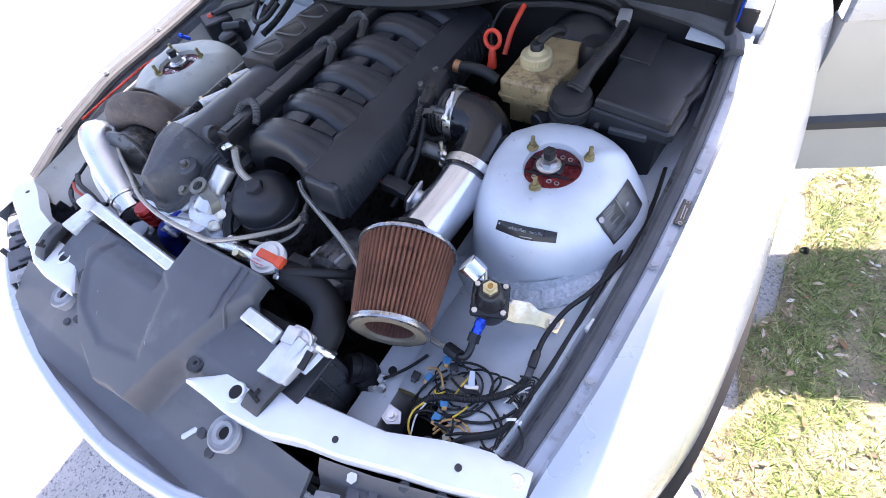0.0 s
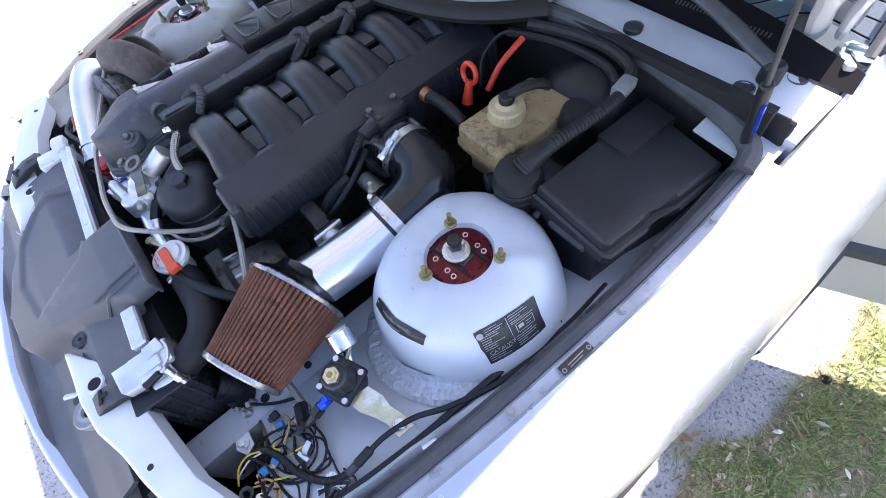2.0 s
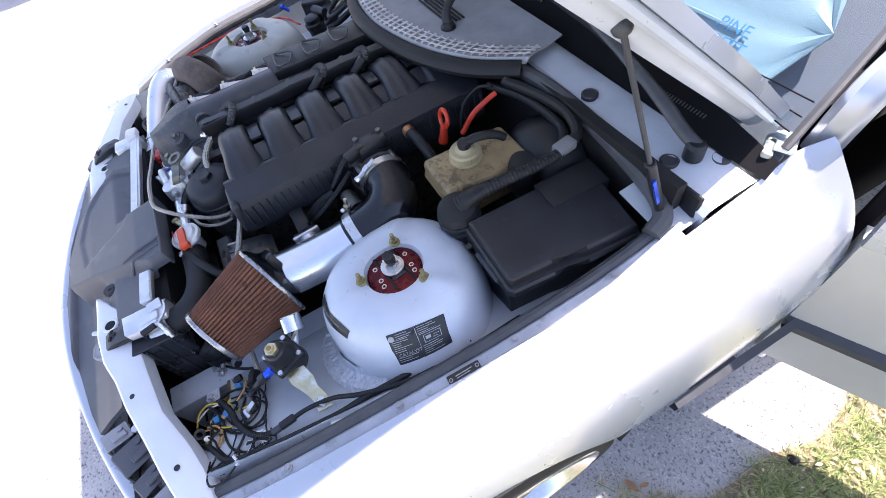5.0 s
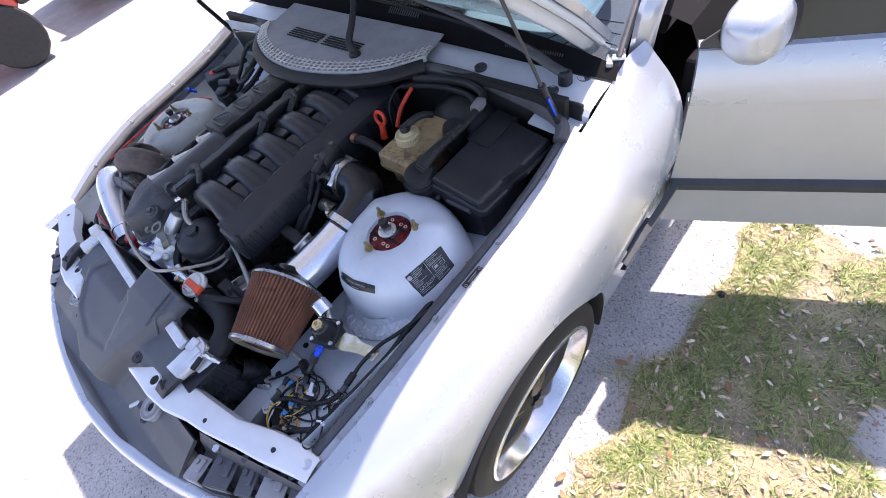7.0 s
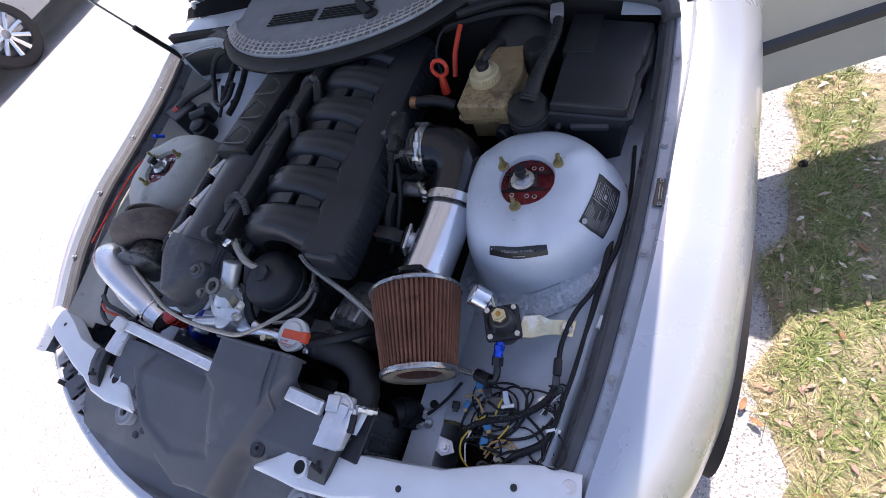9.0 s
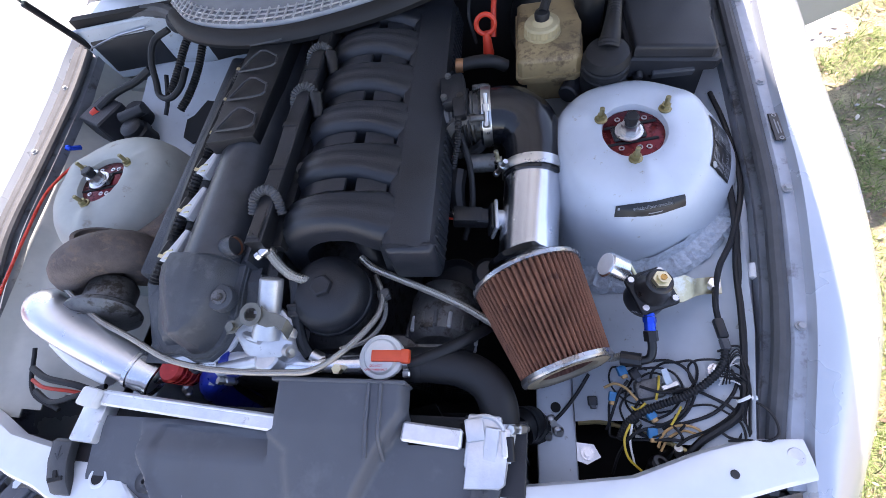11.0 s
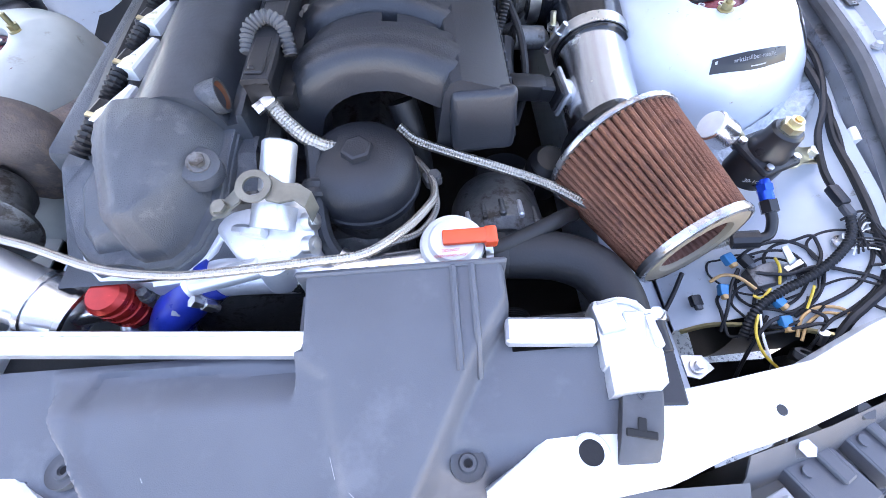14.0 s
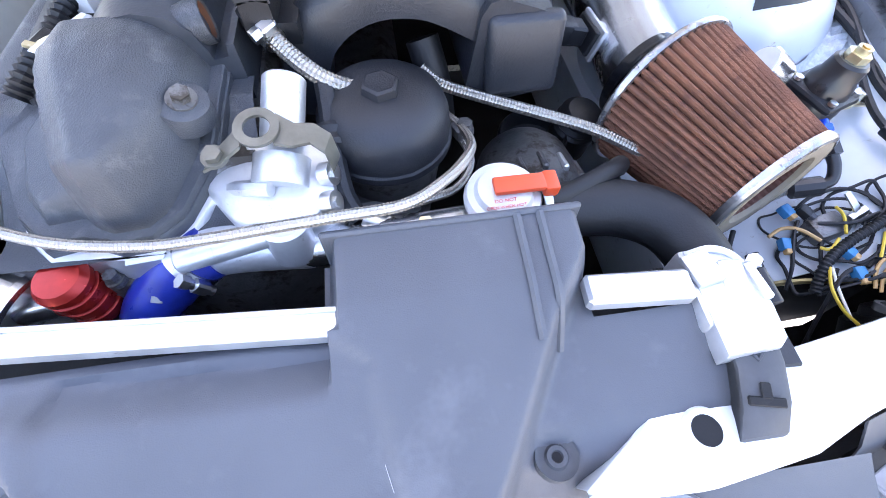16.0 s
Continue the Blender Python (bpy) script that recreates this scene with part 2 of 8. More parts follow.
def lin(a, b, n):
    return [a + (b - a) * k / (n - 1) for k in range(n)]


def B():
    return bmesh.new()


def box(bm, c, s, rot=(0, 0, 0), bev=0.0, seg=1, m=None):
    mt = (m or Matrix.Identity(4)) @ pose(*c, *rot) @ Matrix.Diagonal((*s, 1))
    v = bmesh.ops.create_cube(bm, size=1, matrix=mt)["verts"]
    if bev:
        e = list({e for q in v for e in q.link_edges})
        bmesh.ops.bevel(bm, geom=e, offset=bev, segments=seg, affect="EDGES", profile=0.5)
    return bm


def axes_to(way):
    return Vector(way).to_track_quat("Z", "Y").to_matrix().to_4x4()


def lathe(bm, prof, at, way=(0, 0, 1), seg=24, squash=(1, 1), wob=None):
    """Turns a profile of (radius, height) round an axis; ends with radius 0 are closed."""
    m = Matrix.Translation(at) @ axes_to(way)
    rings = []
    for r, h in prof:
        if r < 1e-6:
            rings.append([bm.verts.new(m @ Vector((0, 0, h)))])
        else:
            ring = []
            for k in range(seg):
                a = 2 * math.pi * k / seg
                rr = r * (wob(a, h) if wob else 1)
                ring.append(bm.verts.new(m @ Vector((rr * math.cos(a) * squash[0], rr * math.sin(a) * squash[1], h))))
            rings.append(ring)
    for p, q in zip(rings, rings[1:]):
        for k in range(seg):
            j = (k + 1) % seg
            if len(p) == 1 and len(q) == 1:
                break
            if len(p) == 1:
                bm.faces.new((p[0], q[k], q[j]))
            elif len(q) == 1:
                bm.faces.new((p[k], p[j], q[0]))
            else:
                bm.faces.new((p[k], p[j], q[j], q[k]))
    return bm


def cyl(bm, a, b, r, r2=None, seg=20, bev=0.0):
    a, b = Vector(a), Vector(b)
    h = (b - a).length
    r2 = r if r2 is None else r2
    prof = [(0, 0), (r - bev, 0), (r, bev), (r2, h - bev), (r2 - bev, h), (0, h)] if bev else [(0, 0), (r, 0), (r2, h), (0, h)]
    return lathe(bm, prof, a, b - a, seg)


def spline(pts, sub=6):
    p = [Vector(q) for q in pts]
    p = [2 * p[0] - p[1], *p, 2 * p[-1] - p[-2]]
    out = []
    for k in range(1, len(p) - 2):
        for j in range(sub):
            t = j / sub
            a, b, c, d = p[k - 1 : k + 3]
            out.append(0.5 * (2 * b + (c - a) * t + (2 * a - 5 * b + 4 * c - d) * t * t + (3 * b - 3 * c + d - a) * t ** 3))
    return out + [p[-2]]


def tube(bm, pts, r, seg=10, sub=6, caps=True, wave=None, flat=1.0):
    """A pipe along a smooth line; r: a radius, or one for each point; wave: (pitch, depth) of a corrugated hose, with a third entry the weave of a braided one."""
    line = spline(pts, sub)
    if wave:
        dense, left = [line[0]], 0.0
        for a, b in zip(line, line[1:]):
            d, s = (b - a).length, 0.0
            while left + d - s >= wave[0] / 2:
                s += wave[0] / 2 - left
                left = 0.0
                dense.append(a.lerp(b, min(1, s / d)))
            left += d - s
        line = dense
    n = len(line)
    rad = [r] * n if isinstance(r, (int, float)) else [float(q) for q in np.interp(np.linspace(0, 1, n), np.linspace(0, 1, len(r)), r)]
    if wave:
        rad = [q if len(wave) > 2 else q + (wave[1] if k % 2 else -wave[1]) for k, q in enumerate(rad)]
    t = (line[1] - line[0]).normalized()
    u = t.orthogonal().normalized()
    rings = []
    for k, p in enumerate(line):
        t2 = (line[min(k + 1, n - 1)] - line[max(k - 1, 0)]).normalized()
        u = (t.rotation_difference(t2) @ u).normalized()
        t = t2
        w = t.cross(u)
        weave = [(rad[k] + wave[1] * math.sin((j + k) * math.pi / 2) * math.sin((j - k) * math.pi / 2)) if wave and len(wave) > 2 else rad[k] for j in range(seg)]
        rings.append([bm.verts.new(p + weave[j] * (math.cos(2 * math.pi * j / seg) * u + flat * math.sin(2 * math.pi * j / seg) * w)) for j in range(seg)])
    for p, q in zip(rings, rings[1:]):
        for k in range(seg):
            j = (k + 1) % seg
            bm.faces.new((p[k], p[j], q[j], q[k]))
    if caps:
        bm.faces.new(rings[0])
        bm.faces.new(rings[-1])
    return bm


def prism(bm, poly, low, high, bev=0.0, seg=1):
    """A slab over an outline of (x, y); low and high: heights, or functions of (x, y)."""
    lo = low if callable(low) else (lambda x, y: low)
    hi = high if callable(high) else (lambda x, y: high)
    a = [bm.verts.new((x, y, lo(x, y))) for x, y in poly]
    b = [bm.verts.new((x, y, hi(x, y))) for x, y in poly]
    n = len(poly)
    bm.faces.new(a)
    top = bm.faces.new(b)
    for k in range(n):
        bm.faces.new((a[k], a[(k + 1) % n], b[(k + 1) % n], b[k]))
    if bev:
        bmesh.ops.bevel(bm, geom=list(top.edges), offset=bev, segments=seg, affect="EDGES", profile=0.5)
    return bm


def grid(bm, rows, thick=None):
    """A skin through rows of points; thick: a vector by which a second skin lies off it."""
    v = [[bm.verts.new(p) for p in row] for row in rows]
    fs = [bm.faces.new((v[a][b], v[a + 1][b], v[a + 1][b + 1], v[a][b + 1])) for a in range(len(v) - 1) for b in range(len(v[0]) - 1)]
    if thick is not None:
        t = Vector(thick)
        w = [[bm.verts.new(Vector(p) + t) for p in row] for row in rows]
        for a in range(len(w) - 1):
            for b in range(len(w[0]) - 1):
                bm.faces.new((w[a][b], w[a][b + 1], w[a + 1][b + 1], w[a + 1][b]))
        A, C = len(v) - 1, len(v[0]) - 1
        for b in range(C):
            bm.faces.new((v[0][b], v[0][b + 1], w[0][b + 1], w[0][b]))
            bm.faces.new((v[A][b], v[A][b + 1], w[A][b + 1], w[A][b]))
        for a in range(A):
            bm.faces.new((v[a][0], v[a + 1][0], w[a + 1][0], w[a][0]))
            bm.faces.new((v[a][C], v[a + 1][C], w[a + 1][C], w[a][C]))
    return bm


def hexa(bm, a, b, r, seg=6):
    return cyl(bm, a, b, r, seg=seg)


def lerp_rows(keys, t):
    """Interpolates rows of numbers given as (position, values)."""
    ks = [k for k, _ in keys]
    return [float(np.interp(t, ks, [v[j] for _, v in keys])) for j in range(len(keys[0][1]))]


def words(text, m, size, material, parent, label=""):
    """Letters of the built-in font as thin mesh, laid on the plane of the pose m."""
    cu = bpy.data.curves.new("lettering", "FONT")
    cu.body, cu.size, cu.align_x, cu.align_y, cu.extrude = text, size, "CENTER", "CENTER", 0.0002
    tmp = bpy.data.objects.new("lettering_source", cu)
    scene.collection.objects.link(tmp)
    me = bpy.data.meshes.new_from_object(tmp.evaluated_get(bpy.context.evaluated_depsgraph_get()))
    bpy.data.objects.remove(tmp)
    bpy.data.curves.remove(cu)
    bm = B()
    bm.from_mesh(me)
    bpy.data.meshes.remove(me)
    bmesh.ops.transform(bm, matrix=m, verts=bm.verts)
    return part("lettering", bm, material, parent, label, recalc=False)


def frame_of(o, right, up):
    """A pose with its x along right and its y near up."""
    x = Vector(right).normalized()
    z = x.cross(Vector(up)).normalized()
    y = z.cross(x)
    return Matrix.Translation(o) @ Matrix((x, y, z)).transposed().to_4x4()


from mathutils.bvhtree import BVHTree

# ---- ground ----
bm = B()
bmesh.ops.create_grid(bm, x_segments=40, y_segments=40, size=60, matrix=Matrix.Translation((0, 0, -0.012)))
solo("ground", bm, GRAVEL, "pale sunlit shell and concrete driveway under the car", "ground", kind="structure")


def lawn_edge(y):
    return 1.03 + 0.05 * math.sin(5 * y + 0.5) + 0.03 * math.sin(17 * y) + (0.16 * max(0.0, min(1.0, (y - 0.35) / 0.3))) + 0.11 * max(0.0, min(1.0, (-0.06 - y) / 0.14))


bm = B()
rows = []
for k in range(70):
    y = -4 + k * 0.12
    rows.append([(lawn_edge(y) + d, y, -0.008 + 0.012 * min(1, d * 6) + 0.006 * noise.noise((d * 3, y * 3, 0))) for d in (0, 0.04, 0.1, 0.25, 0.6, 1.2, 2.5, 6, 20)])
grid(bm, rows)
solo("lawn_soil", bm, SOIL, "dry sandy soil under thin grass beside the drive", "soil", kind="structure")
# worn places of open sand in the lawn: x, y and the two half widths
BARE = ((1.46, 1.20, 0.17, 0.13), (1.70, 0.48, 0.11, 0.11))
for cx, cy, wx, wy in BARE:
    bm = B()
    rows = []
    for i in range(5):
        f = i / 4
        rows.append([(cx + wx * f * 1.1 * (1 + 0.3 * noise.noise((3 * math.cos(a), 3 * math.sin(a), cx))) * math.cos(a), cy + wy * f * 1.1 * (1 + 0.3 * noise.noise((3 * math.cos(a), 3 * math.sin(a), cx))) * math.sin(a), 0.017 - 0.022 * f ** 3) for a in [2 * math.pi * j / 28 for j in range(29)]])
    grid(bm, rows)
    bmesh.ops.remove_doubles(bm, verts=bm.verts, dist=0.0005)
    solo("sand_patch", bm, GRAVEL, "pale open sand in a worn place of the lawn", "sand", kind="structure")

# ---- the car ----
car = thing("car", (0, 0, 0), "silver two-door car with open hood and open door on a drive", "car")

# shut line of the left fender: y -> flange x, z
SHUT = [(-0.50, (0.690, 0.672)), (-0.30, (0.728, 0.730)), (-0.10, (0.749, 0.766)), (0.115, (0.759, 0.778)), (0.312, (0.761, 0.797)), (0.45, (0.757, 0.826)), (0.60, (0.750, 0.850)), (0.66, (0.748, 0.864)), (0.705, (0.768, 0.882))]
WHEEL = (0.90, -0.02, 0.300)


def soft_rows(keys, t, w=0.06):
    """As lerp_rows, with its corners rounded off."""
    got = [lerp_rows(keys, t + w * d) for d in (-1, -0.6, -0.2, 0.2, 0.6, 1)]
    return [sum(g[j] for g in got) / len(got) for j in range(len(got[0]))]


def smooth01(t):
    t = max(0.0, min(1.0, t))
    return t * t * (3 - 2 * t)


def fender_section(y):
    """Outline of the fender skin at y, from the shut line out and down."""
    xe, ze = soft_rows(SHUT, y, max(0.004, min(0.06, (0.69 - y) * 0.4)))
    xo = soft_rows([(-0.80, (0.60,)), (-0.62, (0.74,)), (-0.45, (0.85,)), (-0.25, (0.905,)), (0.0, (0.925,)), (0.4, (0.925,)), (0.8, (0.912,))], y)[0]
    xe += 0.010 - 0.009 * (1 - smooth01((y - 0.05) / 0.35))
    t = max(0.0, min(1.0, (y - 0.30) / 0.36))
    k = t * t * (3 - 2 * t)
    return [(xe, ze - 0.012), (xe + 0.002, ze + 0.002), (xe + 0.012, ze + 0.006 - 0.004 * k), (xe + 0.3 * (xo - xe), ze - 0.002 - 0.026 * k), (xe + 0.62 * (xo - xe), ze - 0.038 - 0.040 * k), (xe + 0.86 * (xo - xe), ze - 0.10 - 0.040 * k), (xo, ze - 0.19 - 0.03 * k), (xo + 0.006, ze - 0.26 - 0.02 * k), (xo - 0.002, ze - 0.33), (xo - 0.006, ze - 0.42), (xo - 0.012, 0.28), (xo - 0.03, 0.20)]


def skin(section, ys, side=1, arch=None, shift=0.0):
    """Fender skin, cut along the wheel arch, with its edge folded in."""
    bm = B()
    rows = []
    for y in ys:
        line = [(p.x, p.z) for p in spline([(x, 0, z) for x, z in section(y)], 6)]
        cut = 0.20
        if arch is not None and abs(y - arch[1]) <= arch[3]:
            cut = max(cut, arch[2] + math.sqrt(arch[3] ** 2 - (y - arch[1]) ** 2))
        top = max(range(len(line)), key=lambda k: line[k][1])
        head, tail = line[:top], line[top:]
        keep = [tail[0]]
        for p, q in zip(tail, tail[1:]):
            if q[1] < cut:
                f = (p[1] - cut) / max(1e-6, p[1] - q[1])
                keep.append((p[0] + (q[0] - p[0]) * f, cut))
                break
            keep.append(q)
        def even(pts, n):
            run = np.concatenate([[0], np.cumsum([math.hypot(b[0] - a[0], b[1] - a[1]) for a, b in zip(pts, pts[1:])])])
            at = np.linspace(0, run[-1], n)
            return list(zip(np.interp(at, run, [p[0] for p in pts]), np.interp(at, run, [p[1] for p in pts])))

        z_mid = max(0.64, cut + 0.004)
        mid = next((k for k, p in enumerate(keep) if p[1] < z_mid), len(keep) - 1)
        col = [head[0]] + even(keep[: mid + 1], 26) + even(keep[mid:], 22)[1:]
        col += [(col[-1][0] - 0.014, col[-1][1] + 0.001), (col[-1][0] - 0.016, col[-1][1] + 0.012)]
        rows.append([(side * x + shift, y, z) for x, z in col])
    return grid(bm, rows)


ARCH = (0, WHEEL[1], WHEEL[2], 0.335)
ys = sorted({round(v, 4) for v in [-0.565 + 1.27 * k / 70 for k in range(71)] + [WHEEL[1] + 0.335 * math.sin(math.pi * k / 60) for k in range(-30, 31)] + [WHEEL[1] - 0.3352, WHEEL[1] + 0.3352, 0.66, 0.675, 0.69, 0.70, 0.705]})
part("fender", skin(fender_section, ys, 1, ARCH), PAINT, car, "silver front fender, clean and glossy", 50)
part("fender", skin(fender_section, ys, -1, ARCH, -0.055), PAINT, car, "silver front fender, clean and glossy", 50)

# flange with its bolts, and the gutter, coloured dark for shade, with the rubber seal
for side, shift in ((1, 0.0), (-1, -0.055)):
    bm, bg = B(), B()
    rows, deep = [], []
    for k in range(40):
        y = -0.50 + 0.94 * k / 39
        x, z = soft_rows(SHUT, y)
        rows.append([(side * (x + d) + shift, y, z + h) for d, h in ((0.016, -0.009), (0.010, -0.007), (-0.012, -0.006), (-0.016, -0.010))])
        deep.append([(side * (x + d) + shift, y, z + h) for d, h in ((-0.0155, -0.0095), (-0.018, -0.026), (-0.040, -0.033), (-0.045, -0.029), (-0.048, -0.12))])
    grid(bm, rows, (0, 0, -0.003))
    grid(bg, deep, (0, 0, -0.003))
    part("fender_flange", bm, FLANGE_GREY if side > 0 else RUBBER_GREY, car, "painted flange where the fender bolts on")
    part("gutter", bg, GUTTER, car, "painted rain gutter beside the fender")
    bm = B()
    tube(bm, [(side * (lerp_rows(SHUT, y)[0] - 0.026) + shift, y, lerp_rows(SHUT, y)[1] - 0.015) for y in lin(-0.47, 0.43, 14)], 0.0115, 10, 4)
    part("hood_seal", bm, RUBBER_GREY, car, "dark rubber hood seal along the gutter")
    for y in (-0.30, -0.097, 0.115, 0.312):
        x, z = lerp_rows(SHUT, y)
        bm = B()
        p = Vector((side * (x - 0.0075) + shift, y, z - 0.006))
        cyl(bm, p, p + Vector((0, 0, 0.0025)), 0.0070, seg=16)
        hexa(bm, p + Vector((0, 0, 0.0025)), p + Vector((0, 0, 0.007)), 0.0048)
        part("fender_bolt", bm, SOCKET, car)

# strut towers
TREES = []


def tower(cx, cy, top, side, paint, who):
    bm = B()
    prof = [(0.050, -0.012), (0.053, -0.002), (0.062, 0.0), (0.080, -0.001), (0.094, -0.004), (0.108, -0.008), (0.120, -0.014), (0.131, -0.025), (0.1405, -0.042), (0.149, -0.068), (0.155, -0.100), (0.160, -0.145), (0.165, -0.190), (0.170, -0.240)]
    rows = []
    for r, h in prof:
        row = []
        for k in range(73):
            a = 2 * math.pi * (k % 72) / 72
            out = 1 + 0.20 * max(0.0, side * math.cos(a)) ** 1.5 * smooth01((-h - 0.018) / 0.085)
            crease = 1 + (0.026 * math.cos(3 * (a - radians(35))) * smooth01((-h - 0.002) / 0.02) * (1 - smooth01((-h - 0.05) / 0.05)))
            dent = -0.0075 * max(0.0, math.cos(3 * (a - radians(35)))) ** 6 * smooth01((r - 0.062) / 0.02) * (1 - smooth01((r - 0.125) / 0.02))
            row.append((cx + r * out * crease * math.cos(a) * (1 - (0.085 + 0.045 * smooth01((-h - 0.01) / 0.03)) * max(0.0, -side * math.cos(a)) ** 2), cy + 1.06 * r * crease * math.sin(a), top + h - dent + 0.0012 * noise.noise((math.cos(a) * 3, math.sin(a) * 3, h * 20 + side))))
        rows.append(row)
    grid(bm, rows)
    bmesh.ops.remove_doubles(bm, verts=bm.verts, dist=1e-5)
    TREES.append(BVHTree.FromBMesh(bm))
    t = part("strut_tower", bm, paint, car, "domed painted strut tower " + who)
    bm = B()
    lathe(bm, [(0.0, -0.022), (0.0515, -0.022), (0.0515, -0.012), (0.049, -0.0105), (0.0, -0.0105)], (cx, cy, top), (0, 0, 1), 40)
    plate = part("camber_plate", bm, RED_ANOD, t, "red anodised adjustable camber plate")
    for sy in (-1, 1):
        bm = B()
        box(bm, (cx - 0.002, cy + sy * 0.0185, top - 0.0098), (0.082, 0.0055, 0.0030), (0, 0, 8), 0.001)
        part("plate_slot", bm, DARK, plate, "black adjusting slot")
        for dx in (-0.020, 0.008, 0.022):
            bm = lathe(B(), [(0.0028, 0), (0.0046, 0), (0.0046, 0.0016), (0.0028, 0.0016), (0.0028, 0)], (cx + dx, cy + sy * 0.031, top - 0.0104), (0, 0, 1), 14)
            part("plate_screw", bm, STEEL, plate)
    bm = B()
    box(bm, (cx - 0.006, cy, top - 0.0085), (0.052, 0.028, 0.005), (0, 0, 8), 0.002)
    part("bearing_carrier", bm, LABEL_BLACK, plate, "black bearing carrier")
    bm = B()
    lathe(bm, [(0, 0), (0.022, 0), (0.022, 0.003), (0.017, 0.004), (0.017, 0.006), (0, 0.006)], (cx - 0.006, cy, top - 0.006), (0, 0, 1), 24)
    hexa(bm, (cx - 0.006, cy, top), (cx - 0.006, cy, top + 0.014), 0.0145)
    part("strut_washer", bm, STEEL, t)
    bm = B()
    cyl(bm, (cx - 0.006, cy, top + 0.012), (cx - 0.006, cy, top + 0.030), 0.0095, seg=14, bev=0.001)
    hexa(bm, (cx - 0.006, cy, top + 0.020), (cx - 0.006, cy, top + 0.029), 0.0115)
    part("strut_nut", bm, PLASTIC, t)
    for a, r in ((35, 0.065), (152, 0.054), (266, 0.062)):
        p = Vector((cx + r * math.cos(radians(a)), cy + r * math.sin(radians(a)), top))
        bm = B()
        lathe(bm, [(0, 0), (0.0105, 0), (0.0105, 0.002), (0.008, 0.003), (0, 0.003)], p, (0, 0, 1), 16)
        hexa(bm, p + Vector((0, 0, 0.002)), p + Vector((0, 0, 0.010)), 0.0075)
        cyl(bm, p, p + Vector((0, 0, 0.026)), 0.0040, seg=10, bev=0.0008)
        part("tower_stud", bm, BRASS_DARK, t)
    for a in (75, 330, 215):
        bm = B()
        p = Vector((cx + 0.088 * math.cos(radians(a)), cy + 0.09 * math.sin(radians(a)), top - 0.0055))
        cyl(bm, p, p + Vector((0, 0, 0.0015)), 0.0042, seg=12)
        part("drain_plug", bm, RED_ANOD if a == 330 else DARK, t)
    return t


towL = tower(0.531, 0.004, 0.806, 1, PAINT_BAY, "beside the air filter")
towR = tower(-0.512, -0.014, 0.806, -1, PAINT_DUSTY, "beside the turbocharger")

# inner aprons, rails, firewall and floor
def apron_z(x):
    return 0.585 + (x - 0.425) * 0.42


def apron(side, shift):
    bm = B()
    rows, keep = [], []
    for k in range(61):
        y = -0.50 + 1.0 * k / 60
        xs, zs = lerp_rows(SHUT, y)
        xo = xs - 0.044
        cols = [(x, apron_z(x)) for x in lin(0.425, xo - 0.03, 14)]
        rows.append([(0.425, 0.30), (0.425, 0.55)] + cols + [(xo - 0.012, apron_z(xo) + 0.012), (xo - 0.002, zs - 0.05)])
        keep.append(y)
    edge = [(0.40, (-0.418,)), (0.46, (-0.418,)), (0.53, (-0.438,)), (0.575, (-0.46,)), (0.61, (-0.51,)), (0.8, (-0.6,))]
    v = {}
    for a in range(60):
        for b in range(len(rows[0]) - 1):
            xm = 0.5 * (rows[a][b][0] + rows[a][b + 1][0])
            if keep[a] < lerp_rows(edge, xm)[0]:
                continue
            f = []
            for i, j in ((a, b), (a + 1, b), (a + 1, b + 1), (a, b + 1)):
                if (i, j) not in v:
                    x, z = rows[i][j]
                    v[i, j] = bm.verts.new((side * x + shift, keep[i], z))
                f.append(v[i, j])
            bm.faces.new(f)
    r = bmesh.ops.extrude_face_region(bm, geom=bm.faces[:])
    bmesh.ops.translate(bm, vec=(0, 0, -0.003), verts=[q for q in r["geom"] if isinstance(q, bmesh.types.BMVert)])
    return bm


part("apron", apron(1, 0), PAINT_APRON, car, "painted inner apron below the tower")
part("apron", apron(-1, -0.055), PAINT_DUSTY, car, "dusty painted inner apron below the tower")
# sheets below the lamp opening, its shade put into their dark colour
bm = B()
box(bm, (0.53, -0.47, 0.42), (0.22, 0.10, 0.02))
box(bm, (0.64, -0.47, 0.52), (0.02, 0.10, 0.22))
part("lamp_well", bm, DARK, car, "dark sheets coloured as the shade in the lamp well")
for side, shift in ((1, 0), (-1, -0.04)):
    bm = B()
    prism(bm, [(side * x + shift, y) for x, y in ((0.362, -0.555), (0.4262, -0.555), (0.4262, 0.42), (0.368, 0.42))], 0.42, 0.578, 0.006, 2)
    part("frame_rail", bm, PAINT_APRON, car, "painted frame rail beside the engine")
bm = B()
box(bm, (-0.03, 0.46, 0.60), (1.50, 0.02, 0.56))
part("firewall", bm, DARK, car, "dark firewall behind the engine")
# tray, plus added upright plates that hide the ground below the nose
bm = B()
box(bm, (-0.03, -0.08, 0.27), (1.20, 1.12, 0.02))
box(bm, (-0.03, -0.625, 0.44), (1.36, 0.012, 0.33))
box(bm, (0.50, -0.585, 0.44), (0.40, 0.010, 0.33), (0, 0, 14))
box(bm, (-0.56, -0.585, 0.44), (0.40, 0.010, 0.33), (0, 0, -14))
part("undertray", bm, DARK, car, "black undertray with upright plates added below the nose")
